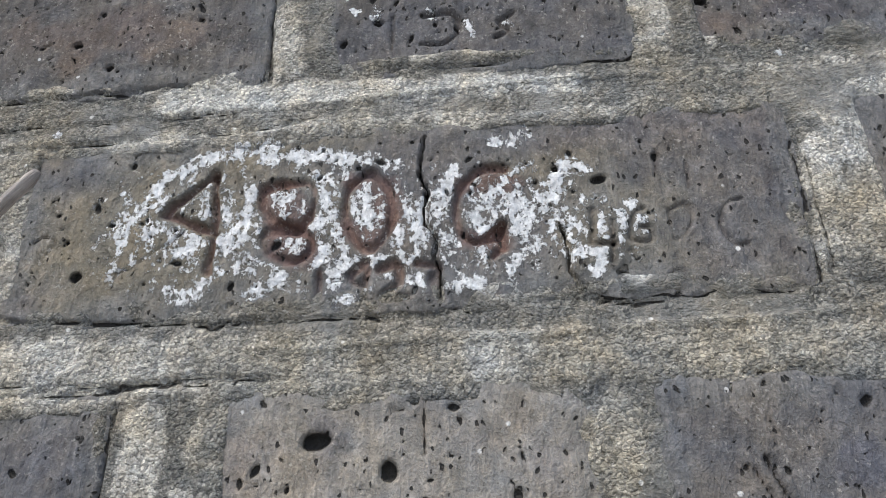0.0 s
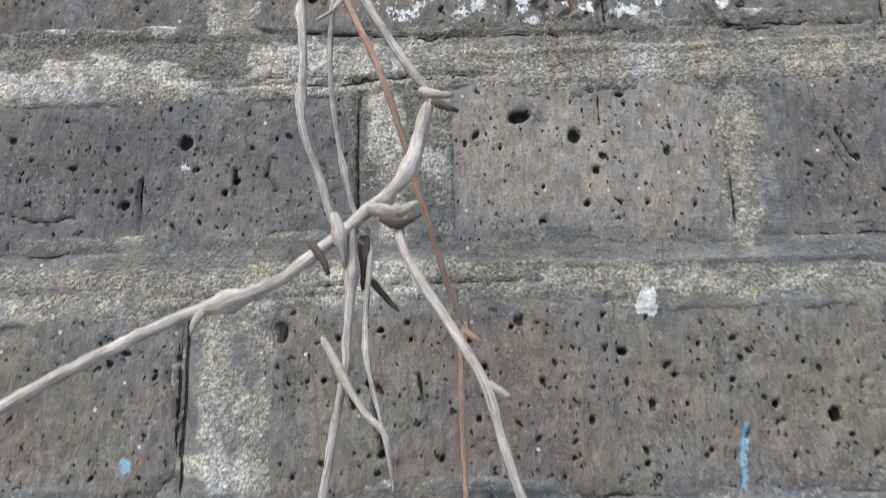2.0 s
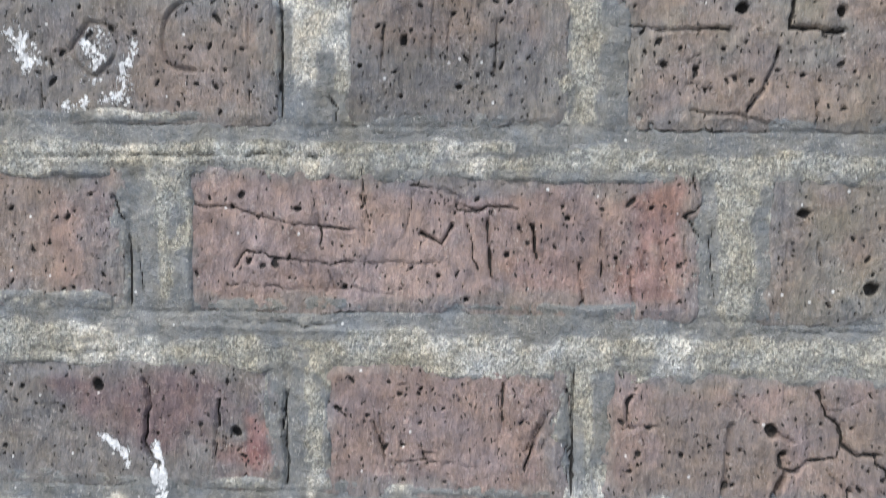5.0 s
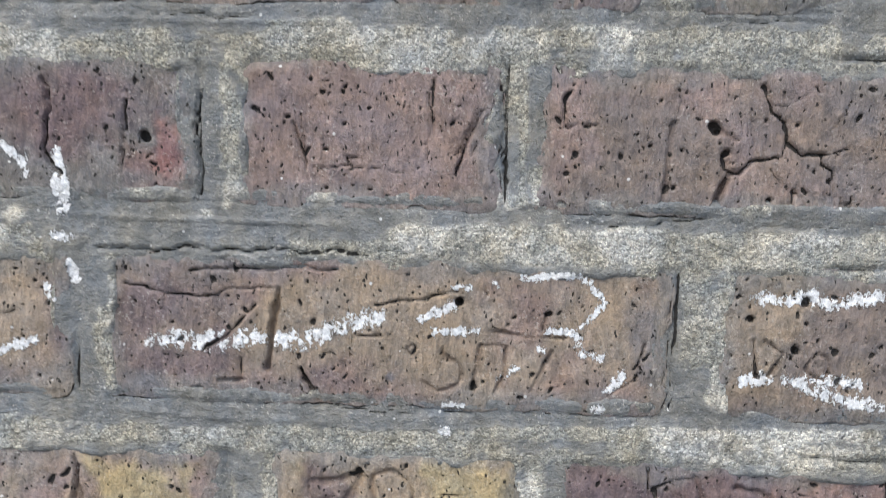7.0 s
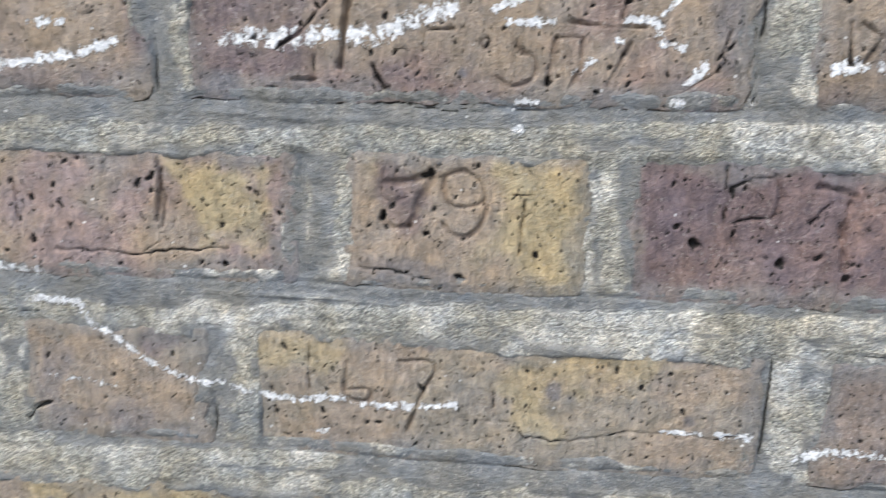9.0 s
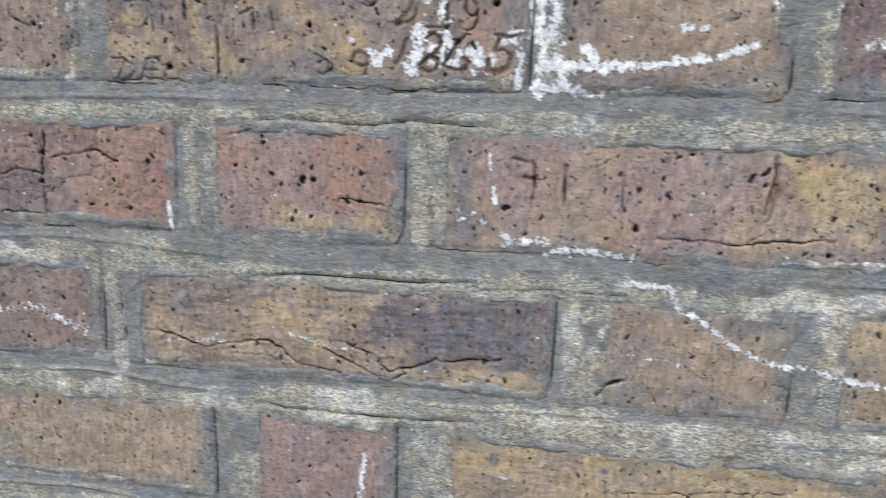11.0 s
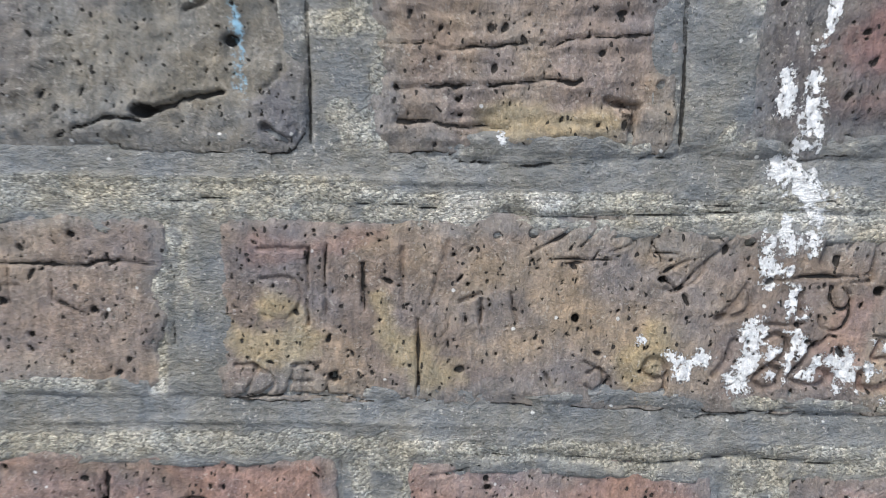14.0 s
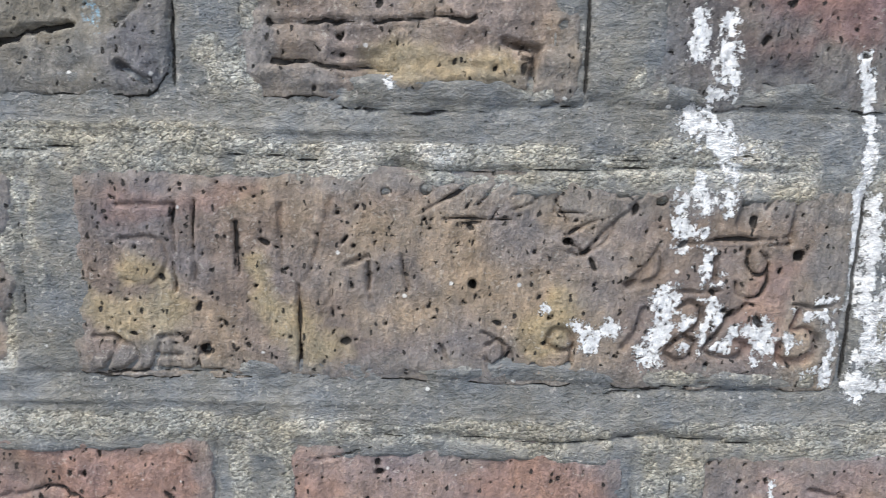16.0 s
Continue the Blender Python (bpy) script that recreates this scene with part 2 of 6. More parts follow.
def apply_marks(X, Z, H, tint, dust, ink, void, only_dust=False):
    xs, zs = X[0], Z[:, 0]
    wob = 0.55 * grain(X, Z, 4.0, 71)
    bend = (1.1 * grain(X, Z, 6.0, 73) + 0.5 * grain(X, Z, 2.2, 75), 1.1 * grain(X, Z, 6.0, 77) + 0.5 * grain(X, Z, 2.2, 79))
    wear = 0.7 + 0.3 * step(-0.7, 0.3, grain(X, Z, 9.0, 81))
    sunk = np.zeros(X.shape)
    for order in ("patch", "spot", "pit", "cut", "crack", "chalk", "blue"):
        for kind, width, depth, points, colour, xa, xb, za, zb in MARKS:
            if kind != order or (only_dust and kind not in ("crack", "chalk", "blue")):
                continue
            reach = width * 2.2 + 2
            if xb + reach < xs[0] or xa - reach > xs[-1] or zb + reach < zs[0] or za - reach > zs[-1]:
                continue
            i0, i1 = np.searchsorted(xs, [xa - reach, xb + reach])
            k0, k1 = np.searchsorted(zs, [za - reach, zb + reach])
            if i1 - i0 < 2 or k1 - k0 < 2:
                continue
            s = (slice(k0, k1), slice(i0, i1))
            x, z = X[s], Z[s]
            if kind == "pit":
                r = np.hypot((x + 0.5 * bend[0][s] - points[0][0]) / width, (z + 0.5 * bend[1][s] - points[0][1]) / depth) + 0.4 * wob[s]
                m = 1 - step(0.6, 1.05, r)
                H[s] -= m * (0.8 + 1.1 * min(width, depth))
                # mask for the shade painted inside the hole
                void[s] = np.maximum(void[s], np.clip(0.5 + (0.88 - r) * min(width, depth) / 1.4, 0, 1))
                continue
            d = away(x + bend[0][s], z + bend[1][s], points) if kind == "crack" else away(x + 0.22 * bend[0][s], z + 0.22 * bend[1][s], points)
            if kind == "cut":
                d = d + 0.6 * wob[s] + 0.16 * width * bend[1][s]
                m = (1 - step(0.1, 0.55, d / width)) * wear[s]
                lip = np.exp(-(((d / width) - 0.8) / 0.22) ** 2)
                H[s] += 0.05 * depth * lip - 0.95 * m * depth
                # plain grooves are tinted darker, for dirt and for the shade inside them
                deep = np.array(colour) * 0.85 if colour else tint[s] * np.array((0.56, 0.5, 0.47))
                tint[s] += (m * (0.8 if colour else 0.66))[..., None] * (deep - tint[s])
                # thin grooves also take the painted near-black of the cracks
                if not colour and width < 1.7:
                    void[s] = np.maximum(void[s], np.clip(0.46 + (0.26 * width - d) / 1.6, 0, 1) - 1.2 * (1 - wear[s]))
                sunk[s] = np.maximum(sunk[s], 1 - step(0.3, 0.75, d / width))
            elif kind == "crack":
                m = (1 - step(0.15, 0.75, d / width)) * wear[s]
                H[s] -= m * depth * (0.55 if only_dust else 1.0)
                sunk[s] = np.maximum(sunk[s], m)
                # a crack gets the same painted shade along its line
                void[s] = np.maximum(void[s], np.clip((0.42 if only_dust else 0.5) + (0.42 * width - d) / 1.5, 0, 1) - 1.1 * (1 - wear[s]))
            elif kind == "spot":
                m = 1 - step(0.6, 1.2, d / width + (0.5 if width < 7 else 0.9) * cloud(x, z, 5 if width < 7 else 14, 35, 4))
                tint[s] += (m * (0.75 if width < 7 else 0.6))[..., None] * (np.array(colour) - tint[s])
            elif kind == "patch":
                d = d + width * 0.9 * cloud(x, z, 13, 31) + 1.2 * cloud(x, z, 3, 33, 3)
                m = 1 - step(0.4, 1.15, d / width)
                tint[s] += (m * (0.68 if colour == YELLOW else 0.6))[..., None] * (np.array(colour) - tint[s])
            elif kind == "chalk":
                m = (0.95 if width > 3 else 0.86) * depth * (1 - step(0.0, 1.0, d / (width if width > 3 else width * 1.35)))
                dust[s] = np.maximum(dust[s], m * (1 - 0.95 * sunk[s]))
            else:
                m = depth * (1 - step(0.2, 1.0, d / width))
                ink[s] = np.maximum(ink[s], m)


def grid_mesh(name, X, Z, H, tint, dust, ink, void, crust, material, keep=None, back=None):
    """A relief as a mesh; with back it is closed into a solid that deep."""
    nz, nx = X.shape
    co = np.stack([X, -H, Z], -1).reshape(-1, 3) / 1000
    idx = np.arange(nz * nx).reshape(nz, nx)
    quads = np.stack([idx[:-1, :-1], idx[:-1, 1:], idx[1:, 1:], idx[1:, :-1]], -1)
    quads = quads[keep] if keep is not None else quads.reshape(-1, 4)
    col, layers = tint.reshape(-1, 3), np.stack([dust, ink, void, crust], -1).reshape(-1, 4)
    if keep is not None:
        used = np.unique(quads)
        remap = np.zeros(nz * nx, int)
        remap[used] = np.arange(len(used))
        co, col, layers, quads = co[used], col[used], layers[used], remap[quads]
    if back is not None:
        rim = np.concatenate([idx[0, :-1], idx[:-1, -1], idx[-1, :0:-1], idx[:0:-1, 0]])
        n = len(co)
        far = co[rim].copy()
        far[:, 1] = back
        middle = far.mean(0, keepdims=True)
        co = np.concatenate([co, far, middle])
        a, b = np.arange(len(rim)), np.roll(np.arange(len(rim)), -1)
        side = np.stack([rim[b], rim[a], n + a, n + b], -1)
        quads = np.concatenate([quads, side])
        col, layers = (np.concatenate([v, v[rim], v[:1]]) for v in (col, layers))
        fans = np.stack([n + b, n + a, np.full(len(rim), len(co) - 1)], -1)
    else:
        fans = np.zeros((0, 3), int)
    me = bpy.data.meshes.new(name)
    me.vertices.add(len(co))
    me.vertices.foreach_set("co", co.ravel())
    loops = np.concatenate([quads.ravel(), fans.ravel()]).astype(np.int32)
    me.loops.add(len(loops))
    me.loops.foreach_set("vertex_index", loops)
    sizes = np.concatenate([np.full(len(quads), 4), np.full(len(fans), 3)])
    me.polygons.add(len(sizes))
    me.polygons.foreach_set("loop_start", np.concatenate([[0], np.cumsum(sizes)[:-1]]).astype(np.int32))
    me.update(calc_edges=True)
    me.validate()
    me.polygons.foreach_set("use_smooth", np.ones(len(me.polygons), bool))
    a = me.color_attributes.new("tint", "FLOAT_COLOR", "POINT")
    a.data.foreach_set("color", np.concatenate([col, np.ones((len(col), 1))], 1).ravel())
    for key, v in zip(("chalk", "blue", "void", "crust"), layers.T):
        at = me.attributes.new(key, "FLOAT", "POINT")
        at.data.foreach_set("value", np.ascontiguousarray(v))
    me.materials.append(material)
    return me


# ---- marks on the wall: carved figures and letters, cracks, holes, chalk ----
# all in millimetres on the wall
# figures 4809
cut_red(3.2, 2.4, (-63.2, 11.1), (-76.3, -0.3), (-60.2, -7.1))
cut_red(3.2, 2.4, (-62.1, 11.7), (-61.0, -5.0), (-61.6, -18.5))
cut_red(3.4, 1.8, (-46.6, 5.6), (-41.7, 7.0), (-33.3, 6.3), (-32.2, -0.0), (-36.0, -6.7), (-42.5, -6.3), (-47.1, 0.2), (-46.6, 5.6))
cut_red(3.4, 1.8, (-40.0, -7.3), (-33.4, -9.5), (-32.4, -13.8), (-37.0, -17.1), (-44.4, -14.6), (-47.2, -9.4), (-42.5, -7.1))
cut_red(3.2, 2.2, (-17.7, 8.2), (-22.5, 3.7), (-23.1, -5.0), (-19.0, -13.8), (-14.3, -14.1), (-10.0, -7.7), (-10.3, 1.9), (-14.4, 7.6), (-17.7, 8.2))
cut_red(3.2, 2.0, (22.7, 6.8), (15.5, 6.5), (9.7, 1.2), (8.2, -7.3), (11.3, -14.2), (17.5, -13.8), (20.8, -9.9))
cut_red(3.2, 2.0, (20.5, -9.9), (20.3, -17.3), (17.8, -19.0))
cut_red(3.0, 1.8, (-29.8, -20.5), (-30.0, -28.5))
cut_red(3.0, 1.8, (-17.3, -19.7), (-21.2, -22.7), (-18.0, -25.2), (-16.5, -21.3), (-18.0, -30.7))
cut_red(3.0, 1.8, (-13.4, -21.5), (-8.8, -20.2), (-8.1, -25.1), (-11.9, -28.8), (-5.9, -29.1))
cut_red(3.0, 1.8, (-2.7, -19.8), (2.7, -21.0), (1.5, -25.6), (3.1, -30.4))
# letters LGDC
cut(1.8, 1.2, (45.4, -7.5), (44.0, -17.2), (50.1, -18.0))
cut(1.8, 1.2, (50.2, -11.1), (49.1, -22.4))
cut(1.8, 1.2, (58.9, -7.6), (55.6, -9.9), (54.4, -16.3), (59.0, -17.5), (60.3, -13.5), (57.4, -13.3))
cut(1.8, 1.2, (65.4, -8.9), (65.2, -17.1), (68.7, -15.7), (71.0, -11.0), (69.4, -7.6), (65.4, -8.9))
cut(1.8, 1.2, (84.5, -7.0), (80.3, -8.4), (78.1, -14.8), (80.3, -19.7), (83.8, -19.9))
cut(1.4, 0.6, (72.3, 5.1), (71.4, -2.7))
cut(1.4, 0.6, (64.4, 8.4), (63.3, 1.4))
cut(1.4, 0.6, (-114.6, -6.5), (-111.8, -4.9), (-108.5, -6.9), (-110.4, -10.3))
cut(1.4, 0.6, (-107.3, -8.8), (-104.2, -7.2))
crack(0.9, 4, (-0.2, 19.4), (-2.1, 8.4), (-0.4, -0.6), (-0.6, -9.2), (2.8, -16.1), (3.1, -30.4))
crack(0.9, 4, (35.3, -10.1), (36.9, -16.8), (37.8, -24.8), (39.5, -30.3))
pit(2.4, 1.3, (48, 2))
pit(1.3, 1.3, (0, -0))
pit(1.3, 1.3, (37, 6))
pit(1.8, 1.5, (-100, -18))
pit(1.8, 1.5, (40, -30))
pit(0.8, 0.8, (-109, 2))
pit(0.8, 0.8, (-105, -7))
pit(0.8, 0.8, (64, -32))
pit(0.8, 0.8, (-54, -29))
pit(0.8, 0.8, (31, 2))
chalk(4.5, 0.85, (-87.9, -8.3), (-85.5, -1.5), (-79.3, 9.0), (-66.3, 16.4), (-44.2, 19.7))
chalk(4.5, 0.85, (-71.6, -24.4), (-64.2, -25.7))
chalk(4.5, 0.85, (-71.4, -12.9), (-57.0, -8.7))
chalk(4.5, 0.85, (-52.8, -10.7), (-50.8, 5.0))
chalk(4.5, 0.85, (-49.0, 15.6), (-32.0, 16.0), (-8.6, 10.4))
chalk(4.5, 0.85, (-24.4, -19.2), (-2.6, -17.4))
chalk(4.5, 0.85, (-10.4, -23.3), (-2.0, -25.4))
chalk(4.5, 0.85, (2.3, -6.0), (7.6, 7.6))
chalk(4.5, 0.85, (11.6, -8.4), (18.2, -2.0), (24.3, 6.3))
chalk(4.5, 0.85, (22.0, -14.1), (27.1, -7.8), (32.6, -6.5))
chalk(4.5, 0.85, (39.5, -20.1), (47.0, -19.0), (44.8, -25.2))
chalk(7, 0.85, (-28.4, 6.9), (-31.0, -10.5), (-26.6, -22.3))
chalk(4, 0.85, (-18.4, 4.3), (-15.9, -8.1))
chalk(4, 0.85, (-8.7, 1.8), (-4.0, -9.0))
chalk(4, 0.85, (-24.1, -28.8), (-21.0, -29.0))
chalk(4, 0.85, (34.0, 0.2), (41.1, 8.5))
chalk(4, 0.85, (6.2, -27.5), (13.7, -26.4))
chalk(4, 0.85, (24.7, -19.2), (21.4, -23.7))
chalk(4, 0.85, (-50.7, -25.7), (-40.0, -21.5))
chalk(4, 0.85, (-63.8, -21.6), (-58.4, -19.5))
chalk(5.5, 0.85, (48.5, -12.7), (56.9, -11.6))
chalk(28, 0.6, (-79.3, -3.7), (-18.3, -8.0), (25.4, -9.4))
chalk(14, 0.58, (30.9, 0.5), (43.0, -15.6), (52.2, -12.9))
patch(5, RED, (16.3, -32.4))
cut(1.8, 1.5, (-9.3, 64.4), (-9.9, 51.3))
cut(1.8, 1.5, (0.7, 63.3), (9.8, 63.5), (11.2, 56.7), (6.5, 52.4), (-0.6, 53.1))
cut(1.8, 1.5, (28.4, 61.4), (23.8, 58.6), (27.0, 55.0), (22.8, 52.8))
chalk(2.2, 1, (-14.8, 67.3), (-14.5, 65.0))
chalk(2.2, 1, (-21.3, 67.3), (-20.7, 66.8))
chalk(2.2, 1, (25.9, 57.3), (27.5, 54.5))
chalk(2.2, 1, (14.3, 59.0), (15.2, 55.2))
chalk(2.2, 1, (2.5, 64.3), (4.0, 63.6))
pit(1.6, 1.3, (-114, 63))
pit(1.6, 1.3, (-101, 53))
pit(1.6, 1.3, (85, 44))
pit(1.6, 1.3, (-14, 62))
pit(2.6, 2.6, (86, 61))
chalk(2, 1, (-114.9, 29.4), (-114.2, 29.4))
chalk(2, 1, (104.7, 38.6), (105.2, 38.1))
pit(4.2, 2.6, (-29, -65))
patch(7, SOOT, (-26.8, -61.8))
pit(2, 2.4, (-11, -73))
pit(2, 2.4, (-142, -71))
pit(1.4, 1.4, (-23, -102))
pit(1.4, 1.4, (-20, -105))
pit(1.4, 1.4, (-128, -89))
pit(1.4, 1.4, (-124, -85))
pit(1.4, 1.4, (-162, -92))
pit(1.4, 1.4, (80, -106))
pit(1.4, 1.4, (-4, -85))
pit(1.4, 1.4, (-8, -96))
pit(0.8, 1, (3, -96))
pit(0.8, 1, (12, -96))
pit(0.8, 1, (27, -97))
pit(0.8, 1, (-36, -76))
pit(0.8, 1, (-111, -71))
pit(0.8, 1, (-111, -104))
pit(0.8, 1, (-138, -80))
cut(1.1, 0.8, (-2.2, -55.8), (-2.0, -68.8))
cut(1.1, 0.8, (4.9, -55.9), (10.4, -56.0))
cut(1.1, 0.8, (7.3, -56.0), (6.2, -61.4))
cut(1.1, 0.8, (-10.4, -57.8), (-7.4, -58.3))
cut(1.3, 2, (-156.6, -83.6), (-156.1, -101.0))
cut(1.3, 2, (-124.8, -81.1), (-124.8, -90.5))
cut(1.4, 0.8, (-112.7, -77.2), (-114.5, -83.4), (-110.4, -88.7))
cut(1.4, 0.8, (-94.9, -79.7), (-93.7, -90.1), (-87.9, -89.2))
cut(1.4, 0.8, (-93.8, -84.9), (-90.5, -85.0))
chalk(3.4, 0.9, (-142.9, -79.7), (-141.5, -80.0))
cut(1.4, 1.0, (74.1, -74.6), (79.6, -87.4))
cut(1.4, 1.0, (77.0, -72.5), (80.7, -82.2))
patch(6, SOOT, (98.3, -75.1))
crack(1, 1, (-199.3, -95.6), (-178.0, -96.9))
pit(2.6, 4, (-108, -135))
pit(2.0, 2.2, (-119, -169))
pit(2.0, 2.2, (63, -165))
cut(1.5, 2.6, (-80.5, -147.2), (-78.1, -161.0), (-75.7, -174.6))
cut(1.1, 1.6, (-64.9, -149.9), (-61.7, -165.9))
pit(1.7, 1.2, (36, -130))
pit(1.7, 1.2, (-1, -144))
pit(1.1, 1.1, (15, -152))
pit(1.1, 1.1, (33, -154))
pit(1.1, 1.1, (45, -162))
pit(1.1, 1.1, (-4, -183))
pit(1.1, 1.1, (79, -183))
pit(1.1, 1.1, (-35, -136))
pit(1.1, 1.1, (-31, -184))
pit(1.1, 1.1, (-42, -181))
pit(1.1, 1.1, (67, -171))
cut(1.2, 0.8, (71.7, -154.5), (79.1, -154.7))
cut(1.2, 0.8, (71.7, -154.5), (70.8, -163.3), (79.3, -162.8))
chalk(1.3, 0.6, (10.0, -117.7), (8.8, -125.0))
chalk(2.6, 1.9, (8.5, -126.4), (7.5, -129.1), (6.6, -131.3))
chalk(2.6, 1.9, (7.6, -128.6), (8.8, -131.9))
blue(1.8, 1, (35.2, -168.0), (33.0, -176.7), (32.5, -185.5))
blue(3, 0.8, (-153.7, -174.3), (-154.1, -175.9))
cut(2.2, 1.3, (-122.9, -208.6), (-134.2, -214.0), (-137.2, -227.2), (-133.5, -236.0), (-123.2, -238.2))
cut(2.2, 1.3, (-168.7, -218.1), (-176.4, -229.2), (-167.7, -240.2), (-157.7, -231.5), (-159.3, -220.4), (-168.7, -218.1))
chalk(10, 0.66, (-166.4, -221.6), (-167.7, -237.9))
chalk(10, 0.64, (-201.3, -222.6), (-194.6, -234.4))
chalk(5, 0.6, (-178.7, -253.3), (-158.2, -248.9), (-149.8, -227.1))
chalk(3.5, 0.7, (-152.9, -238.1), (-155.8, -251.1))
cut(0.8, 0.9, (-101.4, -203.3), (-100.4, -255.4))
cut(1.2, 2, (-190.8, -243.5), (-190.1, -256.6))
pit(1.8, 2.6, (-36, -226))
cut(1.2, 0.9, (-24.6, -210.7), (-24.9, -234.3))
cut(1.2, 0.9, (-18.2, -219.4), (-18.5, -234.3))
cut(1.2, 0.9, (-9.2, -219.4), (-9.5, -236.4))
cut(1.2, 0.9, (1.2, -217.4), (0.7, -238.6))
cut(1.2, 0.9, (-44.4, -219.2), (-45.5, -238.4))
pit(3.4, 3.4, (97, -213))
pit(2.6, 2.6, (135, -215))
crack(2, 3, (118.6, -203.8), (115.5, -220.4), (127.4, -222.2), (136.5, -220.6))
crack(1.6, 3, (112.9, -228.7), (109.1, -241.0), (101.3, -253.1))
crack(1, 2, (127.5, -249.1), (126.6, -261.1))
pit(1.2, 1.2, (68, -235))
pit(1.2, 1.2, (80, -237))
pit(1.2, 1.2, (59, -256))
pit(1.2, 1.2, (-37, -248))
pit(1.2, 1.2, (-54, -236))
pit(1.2, 1.2, (-14, -244))
pit(1.2, 1.2, (-16, -215))
cut(1.2, 1.6, (131.8, -147.3), (131.9, -159.3))
pit(2, 1.4, (123, -132))
crack(1.0, 1.4, (-124.6, -293.0), (-107.6, -294.6), (-98.0, -297.3), (-74.1, -302.1), (-52.7, -303.5))
crack(1.0, 1.4, (-31.9, -284.6), (-15.6, -287.9), (-13.2, -294.7), (7.5, -293.2))
crack(1.0, 1.4, (-107.6, -318.8), (-102.8, -312.7), (-76.3, -316.9), (-47.9, -316.3), (-22.1, -315.8))
crack(1.6, 2.2, (-28.1, -303.1), (-19.9, -307.6), (-15.4, -300.5))
crack(0.8, 1, (-52.9, -289.6), (-51.4, -315.2))
crack(0.8, 1, (-30.7, -286.9), (-35.1, -303.2), (-40.9, -310.3))
crack(0.8, 1, (-110.0, -327.2), (-76.3, -327.6), (-38.3, -329.0))
crack(0.8, 1, (-71.7, -296.9), (-69.2, -310.9))
cut(1.2, 1.6, (-1.1, -296.8), (0.7, -321.1))
cut(1.2, 1.6, (17.9, -300.0), (18.2, -311.5))
cut(1.2, 1.6, (45.2, -301.8), (45.7, -320.1))
cut(1.2, 1.6, (37.9, -322.5), (38.7, -336.4))
cut(1.2, 1.6, (58.3, -324.4), (58.7, -338.2))
cut(1.2, 1.6, (60.0, -308.3), (62.5, -317.4))
cut(1.2, 1.6, (68.9, -305.9), (69.7, -316.1))
pit(1.8, 1.1, (-80, -295))
pit(1.3, 1.3, (-60, -327))
pit(1.3, 1.3, (-9, -331))
pit(1.3, 1.3, (7, -312))
pit(1.3, 1.3, (65, -292))
pit(1.3, 1.3, (-21, -321))
pit(1.3, 1.3, (-108, -294))
pit(1.3, 1.3, (32, -297))
pit(3.4, 2.6, (124, -293))
pit(4, 3, (151, -323))
cut(1.3, 1.6, (130.4, -304.7), (131.9, -313.6))
cut(1.3, 1.6, (118.4, -302.7), (118.2, -313.9))
crack(1.8, 3, (-158.8, -291.2), (-155.2, -300.7))
pit(1, 1, (-157, -314))
pit(1, 1, (-194, -334))
pit(1, 1, (-177, -332))
pit(1, 1, (-185, -300))
pit(1, 1, (-169, -290))
crack(1.8, 3.4, (-146.5, -368.5), (-144.1, -380.1), (-145.9, -394.9), (-139.7, -404.6))
pit(2.2, 2.2, (-106, -390))
pit(2.6, 3.4, (-167, -372))
cut(0.8, 1, (-112.9, -371.8), (-114.9, -398.7))
chalk(3.6, 0.8, (-164.7, -393.2), (-156.0, -399.0), (-153.5, -405.1))
chalk(4, 0.9, (-141.0, -399.7), (-141.0, -409.6), (-138.6, -419.4))
patch(11, RED, (-102.6, -398.2), (-110.0, -405.8))
cut(1.0, 1.0, (-44.7, -379.0), (-42.1, -395.8))
cut(1.0, 1.0, (6.8, -365.4), (7.3, -386.7))
cut(1.6, 2.2, (26.0, -376.5), (20.1, -389.8), (16.4, -401.1))
cut(1.1, 1.4, (23.8, -377.8), (16.7, -393.5))
pit(1, 1, (-61, -378))
pit(1, 1, (-27, -369))
pit(1, 1, (-34, -408))
chalk(3.6, 1, (-140.3, -396.9), (-137.7, -407.2), (-137.1, -417.6))
chalk(3.6, 1, (-142.0, -429.2), (-135.6, -430.1))
chalk(3.6, 1, (-136.2, -440.7), (-134.2, -446.9))
chalk(4, 0.8, (-145.7, -450.5), (-144.3, -455.8))
cut(2.2, 3, (121.2, -401.2), (116.5, -414.1))
cut(3.0, 3, (-52.4, -448.2), (-54.4, -461.4), (-56.4, -480.7))
cut(1.5, 1.3, (-61.9, -455.3), (-73.6, -468.4), (-82.2, -473.0))
cut(1.5, 1.3, (-67.2, -476.8), (-67.1, -485.0))
cut(1.8, 2, (-75.8, -486.2), (-67.1, -485.9))
cut(1.2, 1.6, (-21.3, -466.3), (-11.8, -465.9))
cut(1.7, 2, (31.4, -462.4), (45.1, -464.0), (61.9, -464.3))
cut(1.7, 2, (54.1, -454.7), (52.4, -463.1))
crack(1.8, 3, (-42.5, -480.3), (-38.1, -488.7), (-36.9, -494.1))
pit(1.7, 1.7, (20, -452))
patch(2.4, SOOT, (-7.2, -482.2))
patch(1.8, SOOT, (-6.8, -490.2))
pit(2.4, 1, (-85, -490))
cut(1.2, 1.2, (93.1, -464.9), (89.8, -479.9))
crack(1, 2, (101.5, -447.9), (101.9, -492.2))
crack(1, 1.6, (-114.4, -448.5), (-84.4, -452.8), (-73.7, -450.3), (-54.5, -447.6))
crack(0.7, 0.8, (-14.1, -454.8), (6.9, -449.9), (21.5, -448.4))
